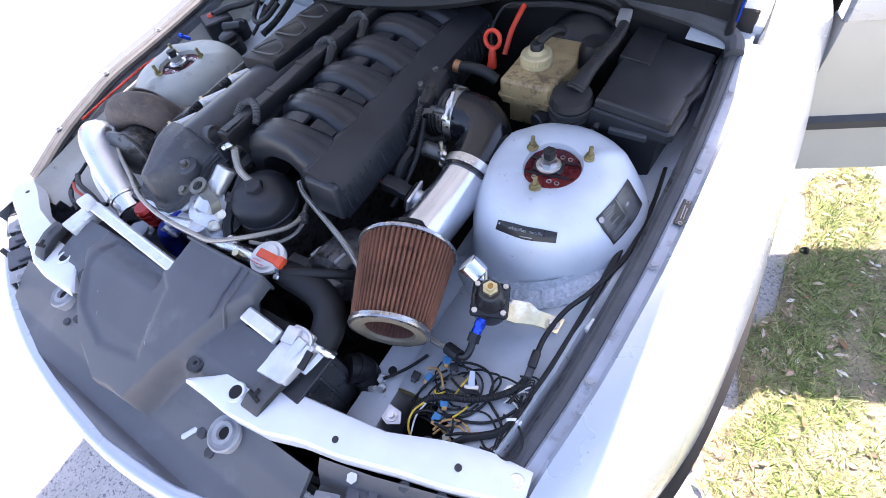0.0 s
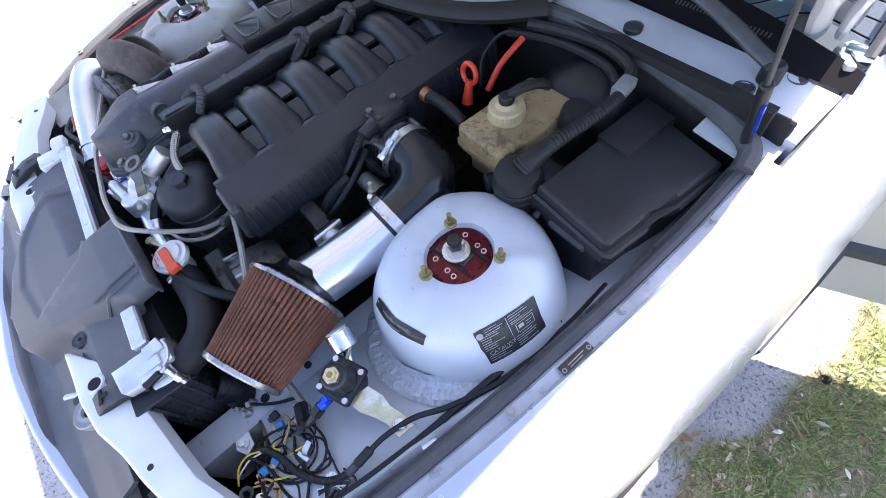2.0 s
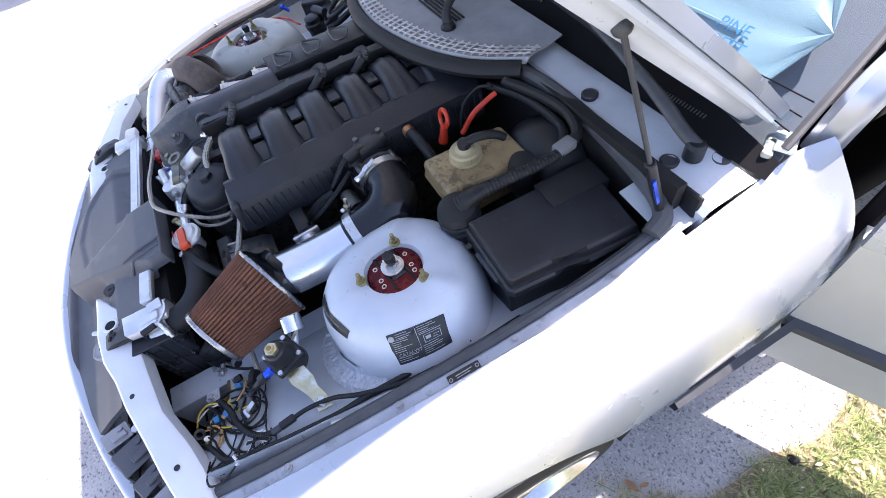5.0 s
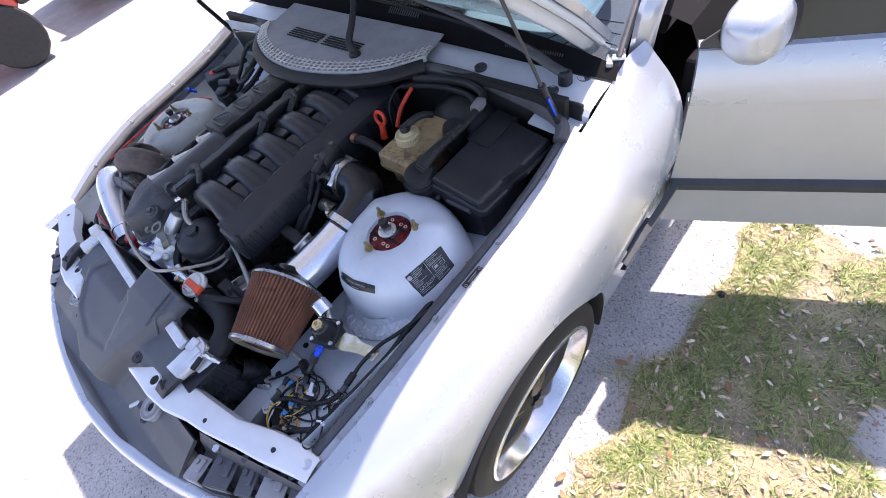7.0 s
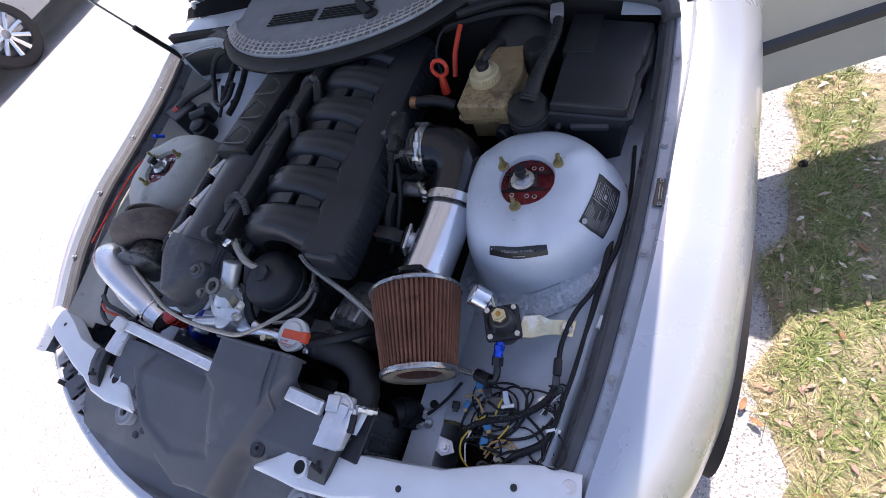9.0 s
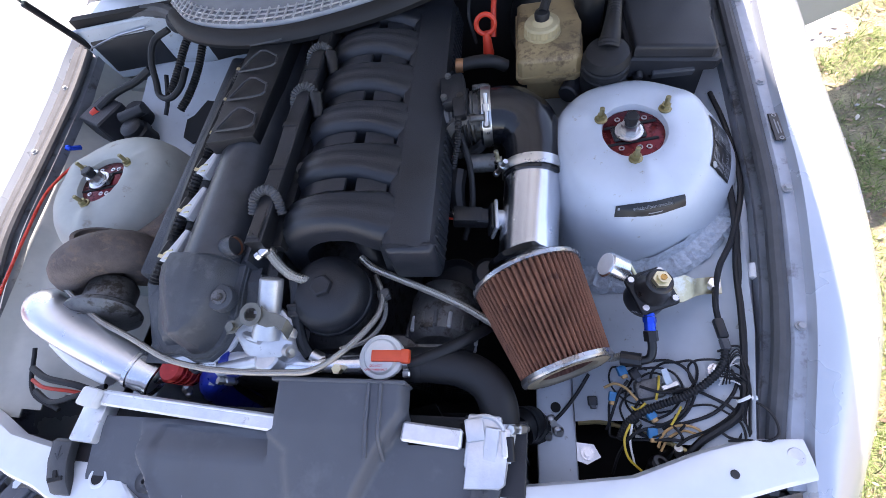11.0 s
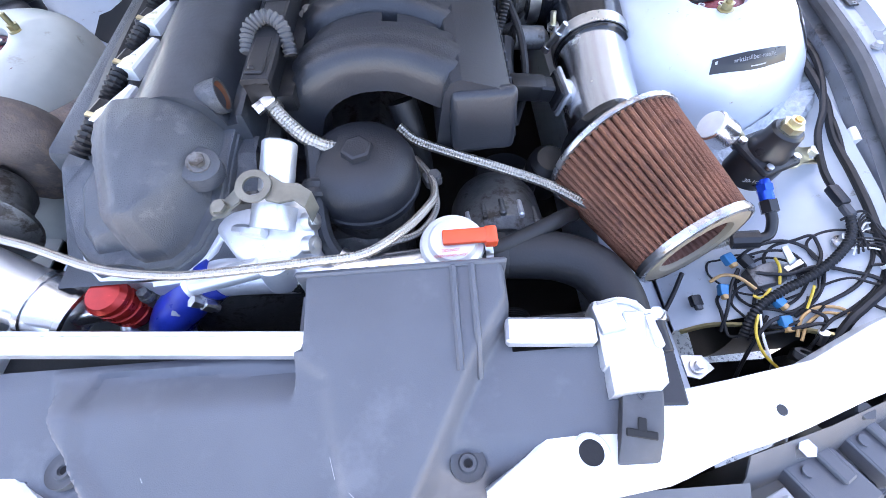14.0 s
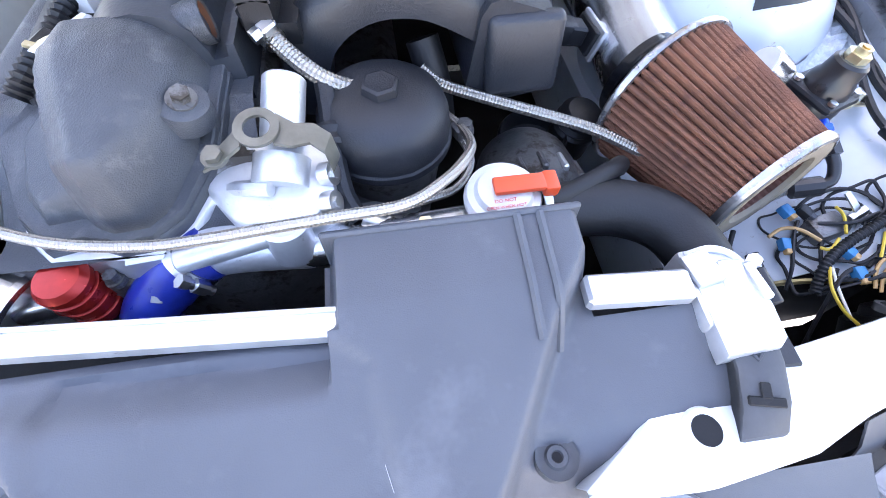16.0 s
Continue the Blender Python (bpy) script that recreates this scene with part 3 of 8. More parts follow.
# seam sealer along the foot of the tower
bm = B()
rows = []
for k in range(90):
    a = radians(215 + 145 * k / 89)
    row = []
    for r, up in ((0.157, 0.028), (0.164, 0.010), (0.172, 0.006), (0.180, 0.006), (0.189, 0.005), (0.196, -0.004)):
        x, y = 0.531 + r * math.cos(a), 0.004 + r * 1.08 * math.sin(a)
        w = 0.009 * noise.noise((k * 0.8, r * 160, 2)) if up < 0.01 else 0
        row.append((x, y + 0.004 * noise.noise((k * 0.3, r * 40, 7)), apron_z(x) + up + 0.007 + w))
    rows.append(row)
grid(bm, rows)
part("seam_sealer", bm, UNDERSEAL, car, "rough grey seam sealer round the tower foot")

# front panel that carries the lamps
def panel_left(side, shift):
    bm = B()
    top = [(0.149, -0.594), (0.192, -0.566), (0.224, -0.538), (0.284, -0.526), (0.344, -0.520), (0.404, -0.512), (0.489, -0.499), (0.578, -0.463), (0.640, -0.445), (0.700, -0.440)]
    low = [(0.149, -0.602), (0.204, -0.602), (0.254, -0.604), (0.324, -0.596), (0.384, -0.576), (0.445, -0.564), (0.534, -0.537), (0.600, -0.520), (0.660, -0.500), (0.705, -0.487)]
    rows = []
    for k in range(40):
        f = k / 39 * (len(top) - 1)
        i, j = int(min(f, len(top) - 2)), f - int(min(f, len(top) - 2))
        a = Vector(top[i]).lerp(Vector(top[i + 1]), j)
        b = Vector(low[i]).lerp(Vector(low[i + 1]), j)
        z = 0.717 - 0.024 * max(0, (a.x - 0.2) / 0.5) ** 1.2
        rows.append([(side * p[0] + shift, p[1], zz) for p, zz in (((a.x, a.y + 0.004), z - 0.030), ((a.x, a.y), z - 0.003), ((a.x, a.y - 0.004), z), ((0.5 * (a.x + b.x), 0.5 * (a.y + b.y)), z + 0.002), ((b.x, b.y + 0.005), z), ((b.x, b.y), z - 0.004), ((b.x, b.y - 0.003), z - 0.04))])
    return grid(bm, rows, (0, 0, -0.0025))


pnl = part("front_panel", panel_left(1, 0), WHITE_METAL, car, "white painted front panel with bolts and a hole")
pnr = part("front_panel", panel_left(-1, -0.07), WHITE_METAL, car, "white painted front panel with bolts and a hole")
for p, q in ((pnl, (0.432, -0.545, 0.706)), (pnl, (0.608, -0.487, 0.698)), (pnr, (-0.50, -0.54, 0.704)), (pnr, (-0.66, -0.48, 0.697))):
    bm = B()
    cyl(bm, q, Vector(q) + Vector((0, 0, 0.005)), 0.0055, seg=12, bev=0.001)
    part("rubber_stop", bm, LABEL_BLACK, p)
# dark discs on the closed panel, coloured as the depth of its holes
for p, q in ((pnl, (0.245, -0.570, 0.7180)), (pnr, (-0.322, -0.552, 0.7180))):
    bm = B()
    lathe(bm, [(0.0, 0.0016), (0.0115, 0.0016), (0.0118, 0.0008)], q, (0, 0, 1), 28)
    part("panel_hole", bm, DARK, p, "round dark disc for the shade in the panel hole")
    part("hole_rim", lathe(B(), [(0.0112, 0.0018), (0.0125, 0.0030), (0.0155, 0.0030), (0.0175, 0.0)], q, (0, 0, 1), 32), WHITE_METAL, p)
bm = B()
cyl(bm, (0.685, -0.462, 0.688), (0.685, -0.462, 0.696), 0.011, seg=18, bev=0.001)
part("panel_bolt", bm, STEEL, pnl)

# nose: bumper skin, grille cover and lamp brackets
bm = B()
rows = []
NOSE = [(-0.90, -0.50), (-0.80, -0.575), (-0.62, -0.665), (-0.42, -0.730), (-0.22, -0.765), (-0.02, -0.780), (0.16, -0.765), (0.34, -0.725), (0.52, -0.665), (0.68, -0.590), (0.80, -0.505)]
for x, y in spline([(x, y, 0) for x, y in NOSE], 5) and [(p.x, p.y) for p in spline([(x, y, 0) for x, y in NOSE], 5)]:
    n2 = Vector((x + 0.03, y + 0.1)).normalized()
    rows.append([(x - n2.x * d, y - n2.y * d, z) for d, z in ((0.035, 0.585), (0.012, 0.602), (0.0, 0.600), (-0.010, 0.585), (-0.020, 0.55), (-0.035, 0.45), (-0.045, 0.35), (-0.035, 0.22), (0.02, 0.18))])
grid(bm, rows)
part("bumper", bm, PAINT, car, "silver front bumper and nose", 50)


origin(-0.015, 0, -0.012)
# grey plastic cover over the radiator and the nose
HUMP = [(-0.245, -0.466), (-0.225, -0.520), (-0.175, -0.600), (-0.120, -0.655), (-0.035, -0.695), (0.060, -0.690), (0.088, -0.640), (0.125, -0.570), (0.170, -0.490), (0.205, -0.440), (0.205, -0.380), (0.0, -0.380), (0.0, -0.466)]


# sunk field of the hump
STEP = [(-0.200, -0.472), (-0.200, -0.545), (-0.150, -0.605), (-0.060, -0.640), (0.05, -0.62), (0.03, -0.500), (0.004, -0.482)]


def poly_gap(p, poly):
    """Distance to the outline, positive inside."""
    inside, best = False, 9.0
    for (x1, y1), (x2, y2) in zip(poly, poly[1:] + poly[:1]):
        if (y1 > p[1]) != (y2 > p[1]) and p[0] < (x2 - x1) * (p[1] - y1) / (y2 - y1) + x1:
            inside = not inside
        d = Vector((x2 - x1, y2 - y1))
        t = max(0, min(1, (Vector(p) - Vector((x1, y1))).dot(d) / d.length_squared))
        best = min(best, (Vector(p) - Vector((x1, y1)) - t * d).length)
    return best if inside else -best


def cover_z(x, y):
    shelf = lerp_rows([(-0.78, (0.606,)), (-0.745, (0.622,)), (-0.735, (0.612,)), (-0.69, (0.622,)), (-0.64, (0.652,)), (-0.615, (0.664,)), (-0.598, (0.674,)), (-0.577, (0.718,)), (-0.55, (0.732,)), (-0.48, (0.748,)), (-0.38, (0.750,))], y)[0]
    high = lerp_rows([(-0.70, (0.690,)), (-0.60, (0.738,)), (-0.46, (0.786,)), (-0.38, (0.800,))], y)[0]
    side = 0.009 if x < -0.03 else 0.014
    k = smooth01((poly_gap((x, y), HUMP) + 0.004) / side)
    if x < 0.0 and y > -0.52:
        high -= 0.030 * smooth01((y + 0.52) / 0.05)
    z = shelf + k * max(0, high - shelf)
    z += 0.0015 * noise.noise((x * 9, y * 9, 1))
    z -= 0.0055 * smooth01((poly_gap((x, y), STEP) + 0.004) / (0.007 if y > -0.50 else 0.016))
    for rx, ry in ((0.150, -0.570), (-0.217, -0.552)):
        d = math.hypot(x - rx, y - ry)
        z -= 0.004 * (1 - smooth01((d - 0.014) / 0.004))
    return z


def cover_front(x):
    return lerp_rows([(-0.485, (-0.680,)), (-0.45, (-0.695,)), (-0.30, (-0.735,)), (0.0, (-0.762,)), (0.2, (-0.742,)), (0.36, (-0.705,)), (0.42, (-0.685,))], x)[0]


def cover_has(x, y):
    back = -0.462 if x < -0.008 else (-0.402 if x < 0.203 else -0.478)
    front = cover_front(x)
    if y > back or y < front:
        return False
    if y > -0.560:
        return -0.330 < x < 0.292
    if y > -0.60:
        return -0.25 < x < 0.292
    return -0.485 < x < 0.42


bm = B()
N = {}
st = 0.0042
faces = []
for i in range(-118, 102):
    for j in range(-184, -94):
        x, y = i * st, j * st
        if cover_has(x + st / 2, y + st / 2):
            for q in ((i, j), (i + 1, j), (i + 1, j + 1), (i, j + 1)):
                if q not in N:
                    vx, vy = q[0] * st, q[1] * st
                    if vy < cover_front(vx) + 0.55 * st:
                        vy = cover_front(vx)
                    N[q] = bm.verts.new((vx, vy, cover_z(vx, vy)))
            bm.faces.new([N[q] for q in ((i, j), (i + 1, j), (i + 1, j + 1), (i, j + 1))])
ret = bmesh.ops.extrude_face_region(bm, geom=bm.faces[:] )
bmesh.ops.translate(bm, vec=(0, 0, -0.012), verts=[v for v in ret["geom"] if isinstance(v, bmesh.types.BMVert)])
cov = thing("radiator_cover", (-0.02, -0.58, 0.60), "faded grey plastic radiator cover with scratches and clips", "cover")
part("cover_panel", bm, COVER_GREY, cov, sharp=40)
for rx, ry in ((0.150, -0.570), (-0.217, -0.552)):
    bm = B()
    z = cover_z(rx, ry)
    lathe(bm, [(0.0035, 0.001), (0.0045, 0.004), (0.0075, 0.004), (0.009, 0.001), (0.013, 0.001), (0.016, 0.003), (0.017, -0.004)], (rx, ry, z + 0.0035), (0, 0, 1), 24)
    part("rivet", bm, RUBBER_GREY, cov)
    ox, oy = rx - 0.010, ry - 0.030
    part("oval_boss", lathe(B(), [(0.0055, -0.001), (0.0065, 0.0014), (0.0095, 0.0014), (0.011, -0.003)], (ox, oy, cover_z(ox, oy) + 0.001), (0, -0.3, 1), 24, (1.35, 1.0)), COVER_GREY, cov)
    part("rivet_hole", lathe(B(), [(0.0036, 0.0015), (0, 0.0012)], (rx, ry, z + 0.0035), (0, 0, 1), 12), DARK, cov)
for k, (x0, y0, x1, y1) in enumerate(((0.030, -0.560, 0.034, -0.577), (0.047, -0.588, 0.052, -0.593), (-0.105, -0.595, -0.103, -0.601), (-0.135, -0.565, -0.133, -0.569))):
    bm = B()
    pts = [(x0 + (x1 - x0) * t, y0 + (y1 - y0) * t, cover_z(x0 + (x1 - x0) * t, y0 + (y1 - y0) * t) + 0.0006) for t in (0, 0.3, 0.6, 1)]
    tube(bm, pts, 0.00028, 5, 3)
    part("scratch", bm, SCRATCH, cov, "pale scratch mark")
# rib along the back edge of the hump
for x in (0.150, 0.168):
    bm = B()
    tube(bm, [(x, y, cover_z(x, y) + 0.001) for y in lin(-0.406, -0.50, 8)], 0.0035, 6, 2)
    part("stiffening_rib", bm, COVER_GREY, cov)
bm = B()
box(bm, (0.10, -0.4035, 0.776), (0.205, 0.006, 0.046), (0, 0, 0), 0.002)
part("rear_lip", bm, COVER_GREY, cov)

# hood stop domes and little caps on the shelf
for x, y in ((0.246, -0.632), (-0.295, -0.612)):
    t = thing("hood_stop", (x, y, 0.64), "ringed grey plastic socket of the hood stop", "hood stop", "hood stops")
    z = cover_z(x, y)
    bm = B()
    lathe(bm, [(0.031, -0.024), (0.031, 0.004), (0.028, 0.007), (0.024, 0.003), (0.021, 0.003), (0.018, 0.008), (0.012, 0.008), (0.010, 0.000)], (x, y, z + 0.007), (0, -0.12, 1), 32)
    part("socket_ring", bm, SOCKET, t)
    # dark plug whose colour gives the socket its shaded bore
    bm = B()
    cyl(bm, (x, y, z), (x, y, z + 0.0085), 0.0105, seg=16)
    part("socket_hole", bm, DARK, t)
for x, y, r in ((0.195, -0.655, 0.010), (0.225, -0.672, 0.010), (-0.262, -0.652, 0.009), (-0.235, -0.636, 0.009)):
    bm = B()
    lathe(bm, [(r, -0.002), (r, 0.003), (r * 0.8, 0.005), (0, 0.0055)], (x, y, cover_z(x, y)), (0, 0, 1), 18)
    part("cap_button", bm, TRIM_DARK, cov)
bm = B()
box(bm, (0.172, -0.665, cover_z(0.172, -0.665) + 0.002), (0.011, 0.036, 0.008), (0, 0, -28), 0.003)
part("slot_clip", bm, ALU_RAW, cov)

# radiator clip that holds the corner
for x, s in ((0.305, 1), (-0.372, -1)):
    t = thing("radiator_clip", (x, -0.55, 0.73), "black plastic radiator clip with a moulded arrow", "clip", "radiator clips")
    bm = B()
    rows = []
    for y, z in ((-0.500, 0.722), (-0.501, 0.744), (-0.506, 0.750), (-0.535, 0.751), (-0.562, 0.745), (-0.580, 0.733), (-0.584, 0.722)):
        w = 0.0185
        cx = x + s * 0.24 * (y + 0.535) + s * 0.006
        rows.append([(cx - w, y, z - 0.014), (cx - w, y, z - 0.002), (cx - w + 0.003, y, z), (cx + w - 0.003, y, z), (cx + w, y, z - 0.002), (cx + w, y, z - 0.014)])
    grid(bm, rows, (0, 0, -0.003))
    part("clip_body", bm, RUBBER_GREY, t)
    bm = B()
    box(bm, (x - s * 0.002, -0.560, 0.7465), (0.027, 0.007, 0.003), (14, 0, s * -13), 0.001)
    box(bm, (x - s * 0.0005, -0.553, 0.7490), (0.008, 0.012, 0.002), (10, 0, s * -13), 0.001)
    part("latch_slot", bm, DARK, t)
    bm = B()
    box(bm, (x + s * 0.008, -0.520, 0.7512), (0.004, 0.016, 0.0016), (0, 0, s * -10), 0.0005)
    for q in (-1, 1):
        box(bm, (x + s * 0.006 + q * 0.0035, -0.5275, 0.7512), (0.0025, 0.011, 0.0016), (0, 0, s * -10 + q * -40), 0.0005)
    part("moulded_arrow", bm, TRIM_DARK, t)

origin()
# lamp carriers before the front panel: black frames and brackets
for side, shift in ((1, 0.0), (-1, -0.07)):
    t = thing("lamp_carrier", (side * 0.52 + shift, -0.60, 0.55), "grey plastic headlamp carrier with brackets and dark gaps", "lamp carrier", "lamp carriers")
    bm = B()
    rows = []
    for k in range(26):
        x = 0.41 + 0.32 * k / 25
        y0 = lerp_rows([(0.33, (-0.597,)), (0.5, (-0.557,)), (0.72, (-0.492,))], x)[0]
        y1 = lerp_rows([(0.33, (-0.715,)), (0.5, (-0.662,)), (0.74, (-0.535,))], x)[0]
        rows.append([(side * x + shift, y0 * (1 - f) + y1 * f, z) for f, z in ((0, 0.672), (0.15, 0.650), (0.3, 0.610), (0.6, 0.595), (0.9, 0.605), (1.0, 0.590))])
    grid(bm, rows, (0, 0, -0.004))
    part("carrier_tray", bm, COVER_GREY, t)
    for k, (x, y, w, d, a) in enumerate(((0.445, -0.635, 0.04, 0.05, 20), (0.50, -0.60, 0.06, 0.07, 26), (0.565, -0.575, 0.04, 0.06, 28), (0.625, -0.545, 0.06, 0.055, 30), (0.68, -0.520, 0.04, 0.05, 32))):
        bm = B()
        m = pose(side * x + shift, y, 0.634, -14 + 6 * (k % 3), 3 * (k % 2), side * a)
        box(bm, (0, 0, 0), (w, d, 0.004), m=m, bev=0.001)
        box(bm, (0, -d / 2, -0.014), (w, 0.004, 0.028), m=m, bev=0.001)
        box(bm, (-w / 2, 0, -0.010), (0.004, d, 0.022), m=m, bev=0.001)
        box(bm, (w * 0.2, d * 0.1, 0.006), (w * 0.28, d * 0.55, 0.008), m=m, bev=0.002)
        cyl(bm, m @ Vector((-w * 0.25, d * 0.2, 0.0)), m @ Vector((-w * 0.25, d * 0.2, 0.006)), 0.006, seg=12)
        part("lamp_bracket", bm, COVER_GREY if k % 3 else SOCKET, t)
    for x, y in ((0.47, -0.575), (0.545, -0.545), (0.60, -0.53), (0.66, -0.50)):
        bm = B()
        cyl(bm, (side * x + shift, y, 0.60), (side * x + shift, y, 0.662), 0.007, seg=10, bev=0.001)
        hexa(bm, (side * x + shift, y, 0.662), (side * x + shift, y, 0.667), 0.009)
        part("lamp_screw", bm, STEEL if x == 0.47 else RUBBER_GREY, t)

# ---- hood held up by its struts, cowl, windscreen, door ----
HINGE, TIP, HX = Vector((0, 0.70, 0.868)), Vector((0, -0.26, 1.72)), 0.775
bm = B()
rows = []
for k in range(13):
    f = k / 12
    up = Vector((0, 0.66, 0.75)).normalized()
    rows.append([Vector((x * (HX - 0.05 * f * f - 0.035 * max(0, 1 - f / 0.25)) - 0.03, 0, 0)) + HINGE.lerp(TIP, f + (1 - f) * 0.04 * (1 - abs(x) ** 5)) + up * (0.03 * (1 - x * x) * math.sin(math.pi * (0.2 + 0.8 * f))) for x in lin(-1, 1, 15)])
grid(bm, rows, (0, 0.012, 0.014))
hood = part("hood", bm, PAINT, car, "raised silver hood seen from below")
for s in (1, -1):
    for inset, r, fl, dy, dz in ((0.045, 0.018, 0.6, -0.010, -0.014), (0.012, 0.008, 1.0, -0.004, -0.006)):
        bm = tube(B(), [Vector((s * (HX - inset - 0.05 * f * f - 0.035 * max(0, 1 - f / 0.25)) - 0.03, 0, 0)) + HINGE.lerp(TIP, f) + Vector((0, dy, dz)) for f in (0.0, 0.12, 0.25, 0.6, 0.97)], r, 8, 4, flat=fl)
        part("hood_frame", bm, PAINT_BAY, hood, "folded inner edge of the hood")
for s, foot, head in ((1, (0.712, 0.448, 0.80), (0.700, 0.290, 1.205)), (-1, (-0.770, 0.440, 0.80), (-0.745, 0.290, 1.215))):
    t = thing("gas_strut", foot, "black gas strut holding up the hood", "gas strut", "hood struts")
    a, b = Vector(foot), Vector(head)
    bm = B()
    cyl(bm, a, a.lerp(b, 0.42), 0.0085, seg=16, bev=0.002)
    part("strut_body", bm, PLASTIC, t)
    bm = B()
    cyl(bm, a.lerp(b, 0.40), b, 0.0036, seg=10)
    part("strut_rod", bm, STEEL if s < 0 else TRIM_DARK, t)
    bm = B()
    bmesh.ops.create_uvsphere(bm, u_segments=12, v_segments=8, radius=0.011, matrix=Matrix.Translation(b))
    cyl(bm, b, b + Vector((-s * 0.02, 0, 0.002)), 0.005, seg=8)
    part("ball_joint", bm, TRIM_DARK, t)
    if s > 0:
        bm = B()
        m = frame_of(a.lerp(b, 0.25) + Vector((0.008, -0.006, 0)), b - a, (0, -1, 0))
        box(bm, (0, 0, 0), (0.07, 0.006, 0.004), m=m)
        part("blue_label", bm, BLUE_ANOD, t, "blue maker's sticker")

# cowl: painted scuttle at the sides, grille and seal in the middle
bm = B()
rows = []
for x in lin(-0.818, 0.766, 42):
    f = abs(x + 0.02) / 0.82
    y0 = 0.475 + 0.0 * f
    rows.append([(x, y0, 0.60), (x, y0, 0.868 - 0.04 * f * f), (x, y0 + 0.01, 0.880 - 0.04 * f * f), (x, 0.53, 0.890 - 0.042 * f * f), (x, 0.553 + 0.028 * f * f, 0.884 - 0.035 * f * f), (x, 0.575 + 0.028 * f * f, 0.862 - 0.03 * f * f), (x, 0.60 + 0.03 * f * f, 0.78)])
grid(bm, rows)
part("cowl", bm, PAINT_BAY, car, "painted cowl below the windscreen with dirt")
GR = [(-0.43, 0.40), (-0.36, 0.33), (-0.25, 0.285), (-0.12, 0.270), (0.0, 0.285), (0.12, 0.320), (0.22, 0.375), (0.30, 0.455)]
GRF = spline([(x, y, 0) for x, y in GR], 6)
grille = thing("air_intake_grille", (-0.05, 0.42, 0.89), "grey plastic air intake grille with slots at the windscreen foot", "grille")
bm = B()
rows = []
for p in GRF:
    rows.append([(p.x, p.y, 0.895), (p.x, p.y + 0.006, 0.906), (p.x * 0.98, p.y + 0.035, 0.908), (p.x * 0.97, max(p.y + 0.05, 0.46), 0.902), (p.x * 0.97 - 0.01, 0.56, 0.905)])
grid(bm, rows, (0, 0, -0.004))
part("grille_plate", bm, GRILLE_GREY, grille)
for k in range(len(GRF) - 1):
    p = GRF[k].lerp(GRF[k + 1], 0.5)
    bm = B()
    tube(bm, [(p.x, p.y + 0.004, 0.909), (p.x * 0.98, p.y + 0.045, 0.912)], 0.0026, 5, 1)
    part("grille_slat", bm, ALU_RAW, grille)
for d in (0.012, 0.026, 0.040):
    bm = B()
    tube(bm, [(p.x * (1 - 0.02 * d / 0.045), p.y + d, 0.9105) for p in GRF], 0.0016, 5, 1)
    part("grille_bar", bm, ALU_RAW, grille)
# dark bars on the plate, coloured as the shade in its slots
for a, b, y0, y1 in ((-0.27, -0.11, 0.40, 0.44), (-0.09, 0.07, 0.40, 0.44)):
    for i in range(5):
        bm = B()
        box(bm, (0.5 * (a + b), y0 + (y1 - y0) * i / 4, 0.9075), (b - a, 0.0055, 0.003), (0, 0, 0), 0.001)
        part("vent_slot", bm, DARK, grille)
bm = B()
line = [(p.x, p.y - 0.012, 0.885) for p in GRF]
tube(bm, line, 0.020, 10, 1, flat=0.8)
part("grille_rim", bm, RUBBER, grille, "ribbed rubber rim")
bm = B()
tube(bm, [(0.29, 0.452, 0.870), (0.36, 0.462, 0.868), (0.46, 0.466, 0.862), (0.58, 0.462, 0.85), (0.68, 0.452, 0.835), (0.722, 0.435, 0.822), (0.735, 0.40, 0.812)], 0.017, 10, 5)
solo("cowl_seal", bm, RUBBER_GREY, "thick dark rubber seal along the back of the engine bay", "seal")
bm = B()
tube(bm, [(-0.44, 0.41, 0.870), (-0.52, 0.455, 0.868), (-0.62, 0.466, 0.858), (-0.72, 0.462, 0.842), (-0.775, 0.44, 0.826)], 0.017, 10, 5)
solo("cowl_seal", bm, RUBBER_GREY, "thick dark rubber seal along the back of the engine bay", "seal")
# dark panel behind the seal
bm = B()
box(bm, (0.52, 0.474, 0.80), (0.46, 0.01, 0.12), (-8, 0, 0), 0.003)
part("rear_bulkhead", bm, PLASTIC, car, "black bulkhead insulation")
for q in ((0.445, 0.503, 0.8755), (0.700, 0.572, 0.8555), (0.655, 0.503, 0.8575)):
    bm = B()
    lathe(bm, [(0.0165, -0.006), (0.0165, 0.0015), (0.014, 0.003), (0.013, 0.001), (0, 0.0015)], q, (0, 0, 1), 20)
    part("cowl_plug", bm, TRIM_DARK, car)
# wiper arms
t = thing("wiper_arm", (0.682, 0.545, 0.88), "black wiper arm lying along the windscreen foot", "wiper arm", "wiper arms")
bm = B()
tube(bm, [(0.672, 0.536, 0.885), (0.636, 0.534, 0.900), (0.589, 0.541, 0.915), (0.507, 0.552, 0.934), (0.356, 0.575, 0.952), (0.12, 0.61, 0.965)], [0.0115, 0.0115, 0.012, 0.0105, 0.008, 0.006], 10, 5, flat=0.6)
part("arm", bm, WIPER, t)
bm = B()
lathe(bm, [(0.017, -0.02), (0.017, 0.006), (0.012, 0.012), (0, 0.013)], (0.672, 0.536, 0.880), (0, 0, 1), 20)
part("pivot_cap", bm, PLASTIC_WORN, t)
bm = B()
tube(bm, [(0.50, 0.575, 0.915), (0.30, 0.595, 0.925), (0.0, 0.61, 0.935), (-0.25, 0.62, 0.935)], 0.005, 6, 5)
part("wiper_blade", bm, RUBBER, t)
